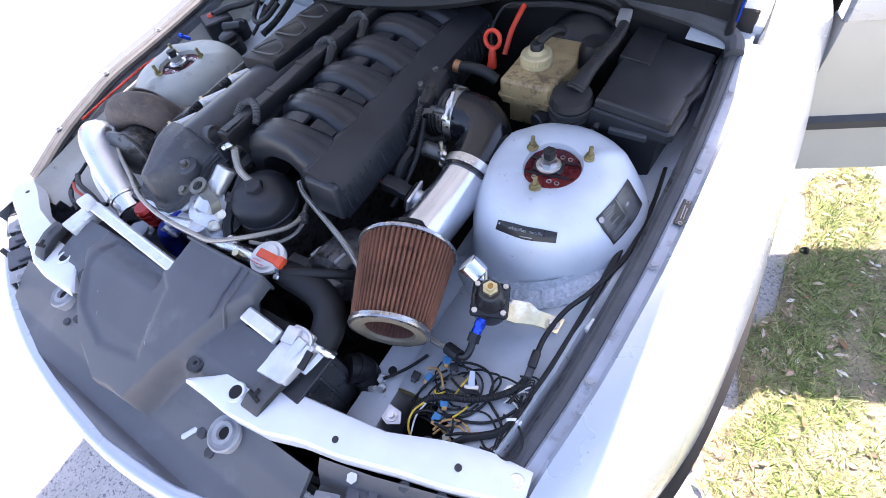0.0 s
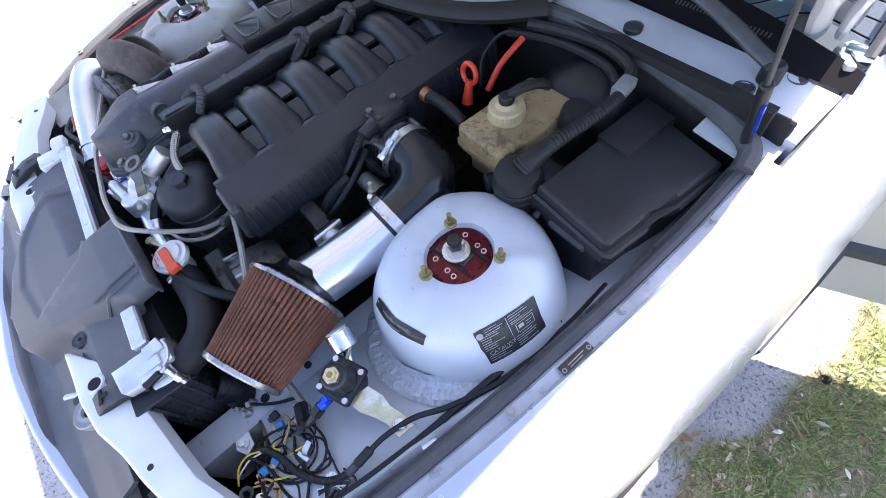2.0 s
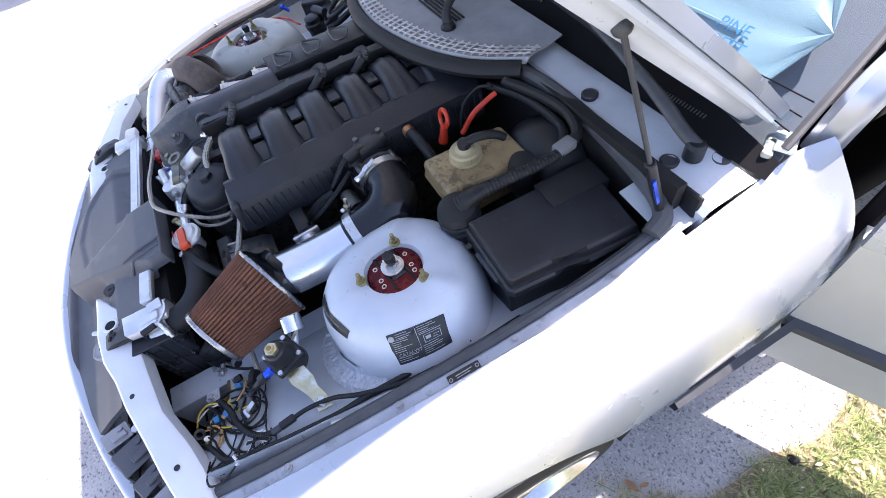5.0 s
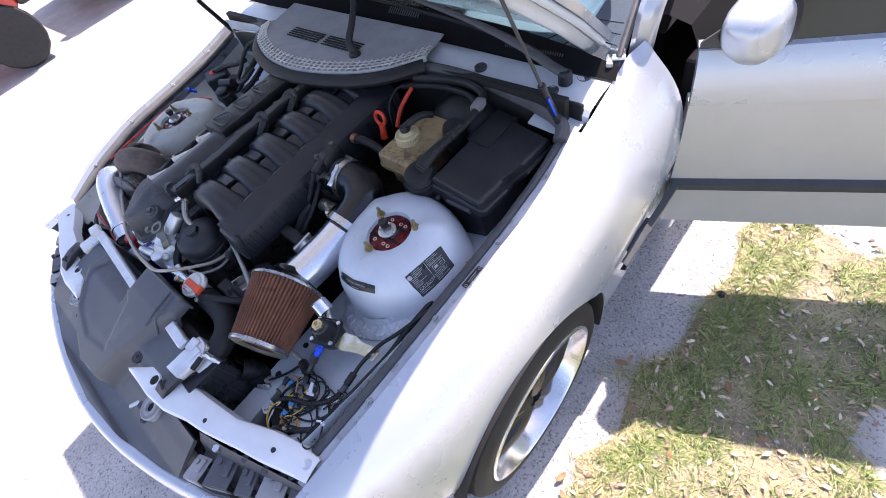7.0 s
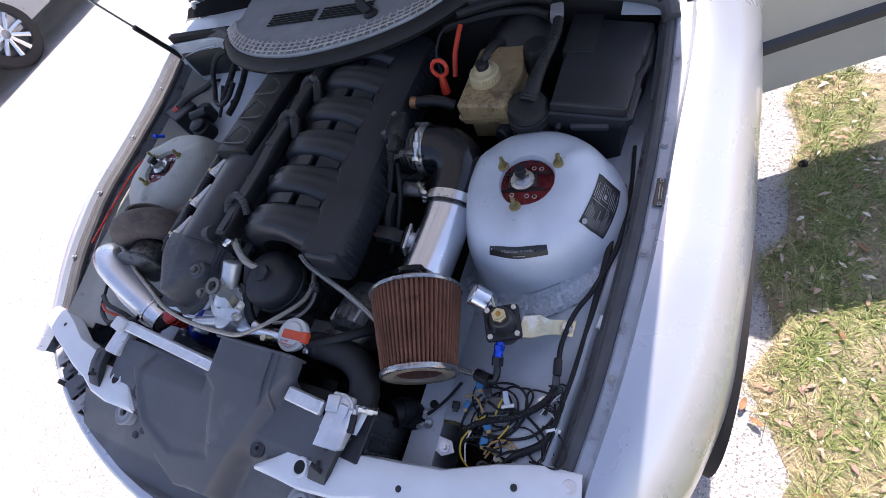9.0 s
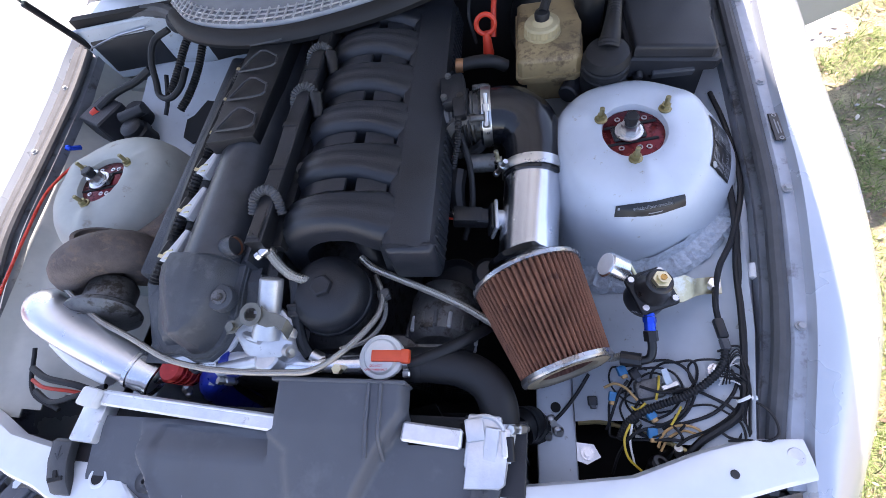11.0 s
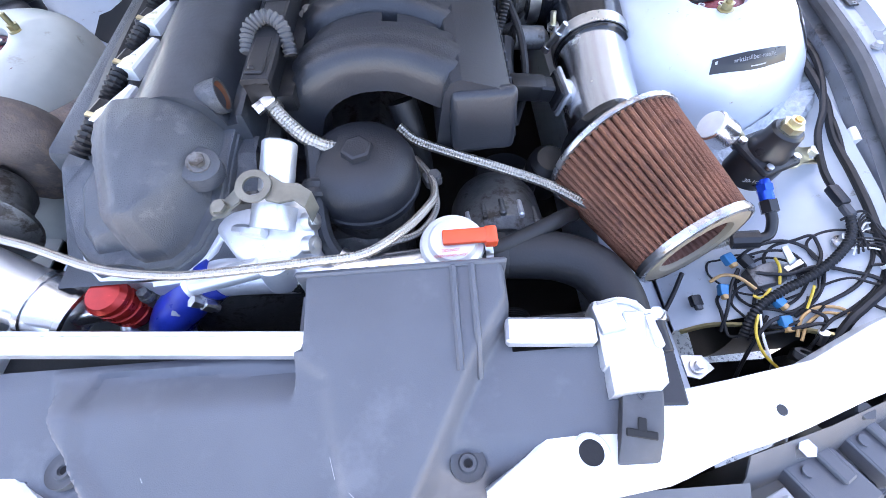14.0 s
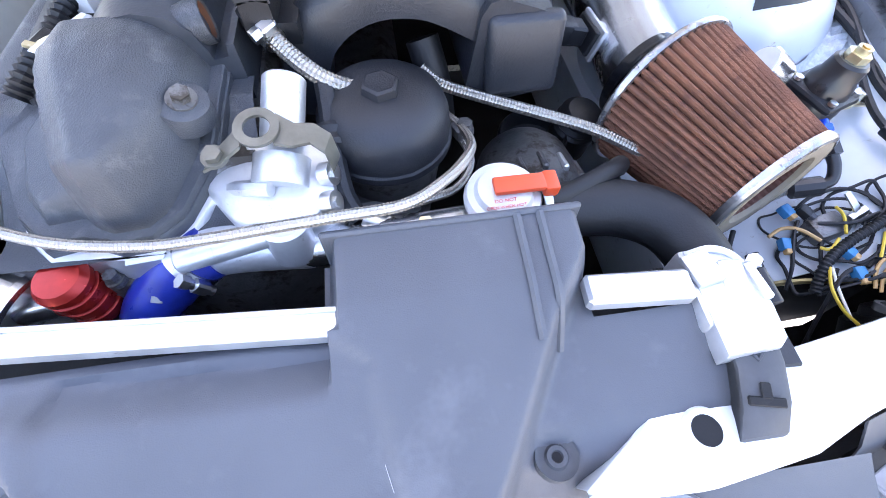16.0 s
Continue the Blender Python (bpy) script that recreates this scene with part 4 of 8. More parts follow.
t = thing("wiper_arm", (-0.02, 0.43, 0.90), "black wiper arm standing at the grille", "wiper arm", "wiper arms")
bm = B()
tube(bm, [(0.075, 0.395, 0.905), (0.055, 0.405, 0.935), (0.03, 0.46, 0.965), (-0.06, 0.55, 0.975), (-0.25, 0.62, 0.965), (-0.42, 0.66, 0.96)], [0.013, 0.012, 0.011, 0.009, 0.007, 0.006], 8, 5, flat=0.6)
part("arm", bm, PLASTIC, t)
bm = B()
lathe(bm, [(0.018, -0.01), (0.018, 0.010), (0.012, 0.016), (0, 0.017)], (0.078, 0.392, 0.90), (0, 0, 1), 20)
part("pivot_cap", bm, PLASTIC_WORN, t)

# windscreen with its dark border, pillars and roof edge
WS = lambda u, v: Vector((u * (0.815 - 0.15 * v) - 0.02, 0.556 + 0.03 * u * u + 0.72 * v + 0.04 * u * u * v, 0.866 + 0.46 * v - 0.012 * u * u * (1 - v)))
bm = B()
grid(bm, [[WS(u, v) for u in lin(-0.97, 0.97, 21)] for v in lin(0.02, 1, 9)], (0, 0.003, -0.003))
ws = part("windscreen", bm, WINDSCREEN, car, "clear reflecting windscreen")
ws.visible_shadow = False
bm = B()
grid(bm, [[WS(u, v * (1 - 0.72 * abs(u) ** 3)) + Vector((0, -0.002, 0.003)) for u in lin(-0.975, 0.975, 31)] for v in (0.0, 0.04, 0.08, 0.112)])
part("screen_border", bm, CABIN, ws, "black border of the windscreen")
for lo, hi in ((0.05, 0.20), (0.60, 0.80)):
    n = 14 if lo < 0.5 else 26
    for k in range(n):
        bm = B()
        p = WS(lo + (hi - lo) * k / (n - 1), 0.085 if lo < 0.5 else 0.040) + Vector((0, -0.004, 0.0055))
        box(bm, p, (0.0045 if lo < 0.5 else 0.0025, 0.020 if lo < 0.5 else 0.008, 0.001), (32, 0, 0))
        part("border_mark", bm, RUBBER_GREY, ws)
bm = grid(B(), [[WS(u, v) + Vector((0, 0.05, -0.06)) for u in lin(-0.95, 0.95, 17)] for v in lin(0.0, 0.7, 8)])
part("dashboard_top", bm, DASH, car, "grey dashboard behind the windscreen")
bm = B()
rows = []
for k in range(25):
    f = k / 24
    u = -0.72 + 1.60 * f
    e = min(1.0, 3.2 * math.sqrt(max(0.0, min(f, 1 - f) * 1.6)))
    rows.append([WS(u, 0.275 + (v - 0.5) * 0.42 * e) + Vector((0, 0.022, -0.028 + 0.004 * math.sin(24 * v))) for v in lin(0, 1, 13)])
grid(bm, rows, (0, 0.002, -0.003))
shade = solo("sunshade", bm, SUNSHADE, "pale blue folding sunshade lying behind the windscreen", "sunshade")
for v0 in (0.20, 0.33):
    bm = B()
    tube(bm, [WS(u, v0 + 0.02 * math.sin(3 * u)) + Vector((0, 0.020, -0.022)) for u in lin(-0.55, 0.72, 12)], 0.004, 6, 2)
    part("shade_fold", bm, SUNSHADE, shade)
for k in range(3):
    bm = B()
    tube(bm, [WS(0.70 + 0.03 * k, 0.11 - 0.03 * k), WS(0.80 + 0.02 * k, 0.15 - 0.025 * k), WS(0.95, 0.15 - 0.03 * k)], 0.0013, 5, 5)
    part("defroster_line", bm, CABIN, ws)
for s in (1, -1):
    bm = B()
    tube(bm, [WS(s * 1.0, 0.19) + Vector((0, 0.0, -0.11)), WS(s * 1.015, 0.20), WS(s * 1.03, 0.34), WS(s * 1.03, 0.65), WS(s * 1.03, 1.0)], 0.030, 10, 4, flat=0.7)
    part("windscreen_pillar", bm, PAINT, car)
    bm = B()
    tube(bm, [WS(s * 0.965, 0.06) + Vector((0, -0.003, 0.003)), WS(s * 0.97, 0.3) + Vector((0, -0.003, 0.003)), WS(s * 0.972, 0.98)], 0.010, 8, 5, flat=0.6)
    part("screen_seal", bm, RUBBER_GREY, car)
    x0 = s * 0.742 - 0.03 * (s < 0)
    hg = part("hood_hinge", box(B(), (x0, 0.665, 0.868), (0.030, 0.10, 0.007), (-22, 0, s * 24), 0.002), WHITE_METAL, car, "painted hood hinge arm")
    bm = B()
    box(bm, (x0 - s * 0.012, 0.640, 0.866), (0.016, 0.085, 0.012), (-18, 8, s * 24), 0.003)
    part("hinge_link", bm, PAINT_DUSTY, hg)
    bm = B()
    cyl(bm, (x0 - s * 0.02, 0.66, 0.874), (x0 + s * 0.016, 0.655, 0.876), 0.008, seg=12)
    part("hinge_pin", bm, STEEL, hg)
    part("hinge_pin", cyl(B(), (x0 - s * 0.03, 0.60, 0.862), (x0 + s * 0.012, 0.60, 0.862), 0.006, seg=10), STEEL, hg)
m = frame_of(WS(0.70, 0.20) + Vector((0, 0.018, -0.019)), (1, 0.03, 0.0), (-0.1, 0.84, 0.53))
words("PINE\nCREST", m, 0.032, BLUE_CLIP, shade, "blue printed lettering")
bm = B()
grid(bm, [[(x, y, 0.812 + 0.10 * (y - 0.40) + 0.12 * (0.735 - x)) for x in lin(0.640, 0.757, 6)] for y in lin(0.415, 0.49, 4)], (0, 0, -0.004))
part("cowl_corner", bm, PAINT_APRON, car, "painted corner plate between gutter and cowl")
for s in (1, -1):
    bm = grid(B(), [[(s * x - 0.05 * (s < 0), y, 0.818 - 0.03 * (x - 0.70)) for x in lin(0.68, 0.755, 5)] for y in lin(0.54, 0.72, 5)], (0, 0, -0.004))
    part("hinge_pocket", bm, PAINT_DUSTY, car, "dusty painted pocket below the hood hinge")
# seat blocks and a far panel added to fill the cabin with dark
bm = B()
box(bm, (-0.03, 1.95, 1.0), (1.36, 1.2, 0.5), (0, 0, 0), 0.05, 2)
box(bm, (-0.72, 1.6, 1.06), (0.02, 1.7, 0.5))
part("seats", bm, CABIN, car, "dark seat blocks and far-side panel coloured as cabin shade")
# roof, cabin and rear body, plain and closed
bm = B()
rows = []
for y, w, z in ((1.32, 0.62, 1.345), (1.6, 0.62, 1.385), (2.2, 0.60, 1.37), (2.7, 0.62, 1.20), (3.0, 0.70, 0.95), (3.5, 0.72, 0.90), (3.62, 0.66, 0.70), (3.62, 0.6, 0.3)):
    rows.append([(x * w - 0.03, y, z - 0.05 * abs(x) ** 4) for x in lin(-1, 1, 11)])
grid(bm, rows)
part("roof", bm, PAINT, car)
SIDE = [(0.80, (0.912,)), (1.3, (0.92,)), (2.0, (0.92,)), (2.7, (0.91,)), (3.3, (0.86,)), (3.62, (0.66,))]


def body_rows(s, y0, y1):
    rows = []
    for y in lin(y0, y1, 12):
        xo = lerp_rows(SIDE, y)[0]
        rows.append([(s * x - 0.03 * (s < 0), y, z) for x, z in ((xo - 0.16, 0.91), (xo - 0.06, 0.88), (xo - 0.01, 0.78), (xo + 0.004, 0.62), (xo - 0.006, 0.45), (xo - 0.012, 0.30), (xo - 0.04, 0.20))])
    return rows


part("body_side", grid(B(), body_rows(-1, 0.71, 3.62)), PAINT, car, "silver body side")
# the doorway is closed by a skin whose colour stands in for shade
part("body_side", grid(B(), body_rows(1, 0.80, 1.92)), CABIN, car, "dark skin coloured as the shade in the door opening")
part("body_side", grid(B(), body_rows(1, 1.92, 3.62)), PAINT, car, "silver rear quarter")
for s, y0, y1 in ((-1, 1.15, 1.90), (-1, 1.96, 2.75), (1, 1.96, 2.75)):
    bm = B()
    rows = []
    for y in lin(y0, y1, 8):
        top = lerp_rows([(1.1, (1.18,)), (1.45, (1.31,)), (2.2, (1.31,)), (2.75, (1.10,))], y)[0]
        xo = lerp_rows(SIDE, y)[0] - 0.15
        rows.append([(s * (xo - 0.16 * (z - 0.90) / 0.42) - 0.03 * (s < 0), y, z) for z in lin(0.905, top, 5)])
    grid(bm, rows, (0, 0, 0.003))
    part("side_window", bm, GLASSY, car, "dark side window")
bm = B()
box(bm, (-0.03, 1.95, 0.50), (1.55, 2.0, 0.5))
part("cabin", bm, CABIN, car, "dark cabin block coloured as the shade behind the open door")
bm = B()
box(bm, (0.905, 1.5, 0.235), (0.07, 1.5, 0.10), (0, 0, 0), 0.01, 2)
part("sill", bm, PAINT, car)

# left door, open
HA = Vector((0.912, 0.700, 0))
DU = Vector((0.905, 0.425, 0)).normalized()
DN = Vector((DU.y, -DU.x, 0))


def dpt(u, n, z):
    return HA + DU * u + DN * n + Vector((0, 0, z))


# below the crease the door wears the shade-tinted copy of its paint
door = part("door", grid(B(), [[dpt(u, n, z) for n, z in ((-0.01, 0.290), (0.012, 0.300), (0.018, 0.36), (0.020, 0.465))] for u in lin(0.0, 1.12, 12)], tuple(-DN * 0.05)), LOWER_BEIGE, car, "open silver door with dark side moulding")
bm = grid(B(), [[dpt(u, n, z) for n, z in ((0.018, 0.462), (0.034, 0.468), (0.036, 0.492), (0.018, 0.500))] for u in lin(0.0, 1.10, 12)])
part("side_moulding", bm, TRIM_DARK, door, "dark grey side moulding")
bm = grid(B(), [[dpt(u, n, z) for n, z in ((0.018, 0.499), (0.020, 0.60), (0.016, 0.700), (0.010, 0.748))] for u in lin(0.0, 1.12, 12)], tuple(-DN * 0.05))
part("door_middle", bm, LOWER_BEIGE, door)
bm = grid(B(), [[dpt(u, n, z) for n, z in ((0.016, 0.752), (0.014, 0.77), (0.0, 0.835), (-0.022, 0.872), (-0.05, 0.880))] for u in lin(0.0, 1.12, 12)], tuple(-DN * 0.02 + Vector((0, 0, -0.01))))
part("door_shoulder", bm, PAINT, door)
bm = grid(B(), [[dpt(u, -0.035 - 0.10 * (z - 0.88), z) for z in (0.875, 1.0, 1.12, 1.24 - 0.2 * max(0, 0.35 - u))] for u in lin(0.16, 1.08, 10)], tuple(-DN * 0.004))
part("window_glass", bm, GLASSY, door, "dark reflecting side window")
MIR = Matrix.Translation((0.998, 0.690, 0.948)) @ pose(0, 0, 0, 0, -7, -8)


def mirror_ring(d, sx, sz, n=32):
    """One rounded outline of the mirror housing, narrower towards the door."""
    out = []
    for k in range(n):
        a = 2 * math.pi * k / n
        ca, sa = math.cos(a), math.sin(a)
        x, z = abs(ca) ** 0.62 * (1 if ca > 0 else -1), abs(sa) ** 0.62 * (1 if sa > 0 else -1)
        out.append(MIR @ Vector((x * sx, d, z * sz * (1 - 0.16 * (x < 0) * -x) + 0.010 * (x < 0) * -x)))
    return out + out[:1]


bm = grid(B(), [mirror_ring(d, sx, sz) for d, sx, sz in ((-0.052, 0.0001, 0.0001), (-0.051, 0.020, 0.020), (-0.044, 0.036, 0.038), (-0.028, 0.047, 0.050), (0.0, 0.054, 0.058), (0.030, 0.056, 0.061), (0.040, 0.056, 0.061))])
bmesh.ops.remove_doubles(bm, verts=bm.verts, dist=5e-4)
mir = part("mirror", bm, PAINT, door, "silver door mirror", 60)
bm = grid(B(), [mirror_ring(d, sx, sz) for d, sx, sz in ((0.040, 0.0565, 0.0615), (0.060, 0.058, 0.063), (0.064, 0.054, 0.058), (0.056, 0.049, 0.053), (0.056, 0.0001, 0.0001))])
part("mirror_rim", bm, PLASTIC, mir, "black mirror rim")
bm = B()
tube(bm, [dpt(0.05, -0.03, 0.905), dpt(0.06, 0.01, 0.925), MIR @ Vector((-0.05, 0.02, -0.02))], 0.022, 8, 4)
part("mirror_arm", bm, PLASTIC, mir)
bm = grid(B(), [[dpt(u, -0.028 - 0.1 * (z - 0.88), z) for z in (0.872, 0.872 + 0.5 * (0.015 + 0.75 * u), 0.872 + 0.015 + 0.75 * u)] for u in lin(0.0, 0.17, 5)], tuple(-DN * 0.006))
part("mirror_sail", bm, TRIM_DARK, door, "dark triangular trim")
# jamb between fender and door, coloured dark for the shaded gap
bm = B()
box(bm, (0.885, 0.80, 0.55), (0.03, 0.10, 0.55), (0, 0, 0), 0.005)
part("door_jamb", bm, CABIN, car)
# side marker on the fender
bm = B()
box(bm, (0.926, 0.470, 0.485), (0.012, 0.115, 0.026), (0, 0, 0), 0.004, 2)
mk = part("side_marker", bm, TRIM_DARK, car, "side marker lamp on the fender")
bm = B()
box(bm, (0.934, 0.470, 0.487), (0.006, 0.09, 0.015), (0, 0, 0), 0.002)
part("marker_lens", bm, WHITE_PL, mk)
bm = B()
grid(bm, [[(x, y, z) for x, z in ((0.930, 0.462), (0.944, 0.468), (0.946, 0.492), (0.930, 0.500))] for y in lin(0.36, 0.77, 6)])
part("fender_moulding", bm, TRIM_DARK, car, "dark moulding low on the fender")

# wheels
def wheel(side, y, shift):
    x = side * WHEEL[0] + shift
    w = part("wheel", B(), RIM, car, "silver deep-lip wheel with dark spokes")
    ax = (side, 0, 0)
    bm = lathe(B(), [(0.225, -0.20), (0.262, -0.21), (0.292, -0.19), (0.303, -0.15), (0.305, -0.10), (0.303, -0.03), (0.292, 0.005), (0.275, 0.018), (0.245, 0.020), (0.228, 0.010)], (x, y, 0.30), ax, 72)
    part("tyre", bm, TYRE, w, "low black tyre")
    bm = lathe(B(), [(0.236, 0.012), (0.234, 0.020), (0.226, 0.022), (0.219, 0.014), (0.214, -0.02), (0.200, -0.055), (0.196, -0.075), (0.20, -0.19)], (x, y, 0.30), ax, 72)
    part("rim", bm, RIM, w, "polished rim lip")
    for k in range(5):
        bm = B()
        for d in (-0.16, 0.16):
            a = 2 * math.pi * k / 5 + d
            c, s = math.cos(a), math.sin(a)
            tube(bm, [(x - side * 0.030, y + 0.03 * c, 0.30 + 0.03 * s), (x - side * 0.022, y + 0.11 * c, 0.30 + 0.11 * s), (x - side * 0.045, y + 0.205 * c, 0.30 + 0.205 * s)], [0.028, 0.020, 0.022], 8, 3)
        part("spoke", bm, SPOKE, w)
    bm = lathe(B(), [(0, -0.02), (0.03, -0.02), (0.036, -0.028), (0.07, -0.04), (0.075, -0.08)], (x, y, 0.30), ax, 32)
    part("hub", bm, SPOKE, w)
    for k in range(5):
        a = 2 * math.pi * (k + 0.5) / 5
        bm = B()
        hexa(bm, (x - side * 0.045, y + 0.055 * math.cos(a), 0.30 + 0.055 * math.sin(a)), (x - side * 0.022, y + 0.055 * math.cos(a), 0.30 + 0.055 * math.sin(a)), 0.009)
        part("wheel_bolt", bm, STEEL, w)
    bm = lathe(B(), [(0, -0.10), (0.15, -0.10), (0.15, -0.12), (0, -0.12)], (x, y, 0.30), ax, 40)
    part("brake_disc", bm, CAST, w)
    bm = B()
    rows = [[(x + side * d, y + r * math.cos(a), 0.30 + r * math.sin(a)) for d, r in ((0.015, 0.335), (0.0, 0.332), (-0.25, 0.34), (-0.26, 0.2))] for a in lin(-0.3, math.pi + 0.3, 40)]
    grid(bm, rows)
    part("wheel_arch_liner", bm, DARK, car)


wheel(1, WHEEL[1], 0.0)
wheel(-1, WHEEL[1], -0.05)
wheel(1, 2.68, 0.0)
wheel(-1, 2.68, -0.05)

origin(0.008, -0.02, 0.004)
# ---- engine: block, head and valve cover ----
engine = thing("engine", (-0.05, 0.05, 0.30), "dark inline six engine with crackle-black valve cover", "engine")
bm = B()
box(bm, (-0.07, 0.06, 0.50), (0.26, 0.74, 0.40), (0, 0, 0), 0.02)
part("engine_block", bm, CAST, engine)
bm = B()
box(bm, (-0.17, 0.05, 0.74), (0.20, 0.70, 0.08), (0, 0, 0), 0.01)
part("cylinder_head", bm, CAST, engine)


VCO = [(-0.100, -0.200), (-0.104, -0.250), (-0.116, -0.293), (-0.140, -0.328), (-0.162, -0.348), (-0.190, -0.350), (-0.213, -0.340), (-0.243, -0.344), (-0.266, -0.318), (-0.276, -0.265), (-0.240, -0.212), (-0.186, -0.150)]


def head_edge(y):
    """Height of the joint between cover and head, which climbs to the back."""
    return 0.752 + 0.62 * max(0.0, min(0.090, y + 0.327))


def vc_front(x, y):
    """Height of the crackle-painted front of the valve cover: two lobes that fall away to the front."""
    f = smooth01((-0.225 - y) / 0.13)
    split = -0.222 + 0.020 * f
    z = 0.864 - 0.034 * f
    z -= 0.026 * smooth01((x + 0.158 + 0.012 * f) / 0.050) ** 1.1
    z -= 0.010 * smooth01((split + 0.026 - x) / 0.026) ** 1.5
    z -= (0.034 - 0.006 * f) * smooth01((split - x) / 0.004) + 0.10 * max(0.0, split - 0.008 - x) * 3
    k = 1 - (1 - smooth01((poly_gap((x, y), VCO) + 0.002) / (0.020 + 0.008 * (1 - f)))) ** 1.2
    low = head_edge(y) - 0.006
    return low + max(0.0, z - low) * k


bm = B()
grid(bm, [[(x, y, vc_front(x, y)) for x in lin(-0.292, -0.078, 96)] for y in lin(-0.358, -0.211, 64)])
vc = part("valve_cover", bm, VALVE, engine, "crackle-black valve cover, worn at the front", 60)
bm = B()
rows = []
for y in lin(-0.214, 0.34, 12):
    drop = 0.0
    rows.append([(x, y, z) for x, z in ((-0.212, 0.72), (-0.210, 0.800), (-0.205, 0.832), (-0.193, 0.852), (-0.174, 0.863), (-0.150, 0.866), (-0.128, 0.861), (-0.113, 0.848), (-0.106, 0.828), (-0.105, 0.822), (-0.092, 0.824), (-0.090, 0.835), (-0.084, 0.835), (-0.083, 0.72))])
rows.insert(0, [(x, -0.214, 0.72) for x, _, _ in rows[0]])
grid(bm, rows)
part("cam_ridge", bm, RIDGE, vc, "satin black ridge with a raised lip", 50)
bm = B()
box(bm, (-0.275, 0.06, 0.76), (0.10, 0.56, 0.08), (0, 12, 0), 0.01, 2)
part("exhaust_side", bm, VALVE, vc)
bm = B()
mid = Vector((-0.186, -0.245))
prism(bm, [tuple(mid + (Vector(p) - mid) * 1.06) for p in VCO], 0.730, lambda x, y: head_edge(y) + 0.006, 0.002)
prism(bm, [tuple(mid + (Vector(p) - mid) * 1.035) for p in VCO], 0.740, lambda x, y: head_edge(y) + 0.013, 0.002)
part("cover_flange", bm, VALVE, vc, "crackle-black flange")
bm = B()
prism(bm, [tuple(mid + (Vector(p) - mid) * 1.12) for p in VCO], 0.715, lambda x, y: head_edge(y) - 0.006, 0.003)
part("head_flange", bm, ALU_RAW, engine, "bare metal head flange")
bm = B()
prism(bm, [(-0.30, -0.345), (-0.25, -0.362), (-0.12, -0.362), (-0.04, -0.33), (-0.04, -0.25), (-0.30, -0.25)], 0.56, 0.716, 0.004)
part("timing_case", bm, CAST, engine, "cast timing case with bolts")
for x, y in ((-0.250, -0.352), (-0.212, -0.360), (-0.166, -0.362), (-0.232, -0.356)):
    bm = B()
    cyl(bm, (x, y, 0.716), (x, y, 0.722), 0.008, seg=14)
    hexa(bm, (x, y, 0.722), (x, y, 0.730), 0.0062)
    part("case_bolt", bm, CAST, engine)
bm = B()
z = vc_front(-0.124, -0.270)
lathe(bm, [(0.022, -0.015), (0.020, 0.004), (0.014, 0.006), (0, 0.006)], (-0.121, -0.272, z + 0.004), (0.25, -0.2, 1), 20)
bs = part("bolt_boss", bm, VALVE, vc)
bm = B()
hexa(bm, Vector((-0.1195, -0.273, z + 0.008)), Vector((-0.1165, -0.276, z + 0.019)), 0.0075)
cyl(bm, Vector((-0.1195, -0.273, z + 0.008)), Vector((-0.1185, -0.274, z + 0.012)), 0.0115, seg=16)
part("cover_bolt", bm, CAST, bs)
# open breather stub with an orange inside
bm = B()
lathe(bm, [(0.016, -0.014), (0.017, 0.0), (0.0185, 0.012), (0.0185, 0.024), (0.0155, 0.024), (0.0150, 0.0), (0, -0.002)], (-0.126, -0.196, 0.842), (1, 0.15, 0.15), 24)
br = part("breather_stub", bm, VALVE, vc, "open breather pipe")
bm = B()
lathe(bm, [(0.0153, 0.0225), (0.0151, 0.004), (0, 0.003)], (-0.126, -0.196, 0.842), (1, 0.15, 0.15), 20)
part("breather_bore", bm, mat("oily_bore", (0.16, 0.06, 0.03), 0.4), br)

# ignition coils in a row with their wiring
for k in range(6):
    y = -0.185 + 0.0895 * k
    t = thing("ignition_coil", (-0.228, y, 0.80), "white and gold ignition coil with a black boot", "ignition coil", "ignition coils")
    bm = B()
    prism(bm, [(-0.240, y - 0.030), (-0.222, y - 0.034), (-0.2115, y + 0.030), (-0.219, y + 0.032)], 0.826, lambda px, py: 0.842 - 0.25 * (px + 0.222), 0.002)
    part("coil_body", bm, WHITE_PL, t)
    bm = B()
    for d in (-0.026, -0.012):
        tube(bm, [(-0.248, y + d - 0.006, 0.822), (-0.243, y + d - 0.004, 0.838), (-0.232, y + d, 0.843), (-0.224, y + d + 0.002, 0.843)], 0.0018, 6, 4)
    box(bm, (-0.236, y - 0.022, 0.842), (0.020, 0.006, 0.003), (0, 20, -10))
    part("coil_clip", bm, BRASS, t)
    bm = B()
    box(bm, (-0.246, y - 0.004, 0.830), (0.016, 0.034, 0.020), (0, 25, -14), 0.003)
    part("coil_plug", bm, PLASTIC, t)
    bm = B()
    tube(bm, [(-0.240, y - 0.026, 0.836), (-0.246, y - 0.044, 0.832), (-0.256, y - 0.060, 0.822)], 0.0085, 8, 4, wave=(0.006, 0.0014))
    part("coil_boot", bm, RUBBER, t)
bm = B()
tube(bm, [(-0.262, -0.22, 0.812), (-0.262, -0.05, 0.822), (-0.262, 0.12, 0.822), (-0.250, 0.26, 0.825), (-0.22, 0.34, 0.82)], 0.013, 10, 6)
solo("ignition_harness", bm, PLASTIC, "black wiring trunk along the ignition coils", "harness")
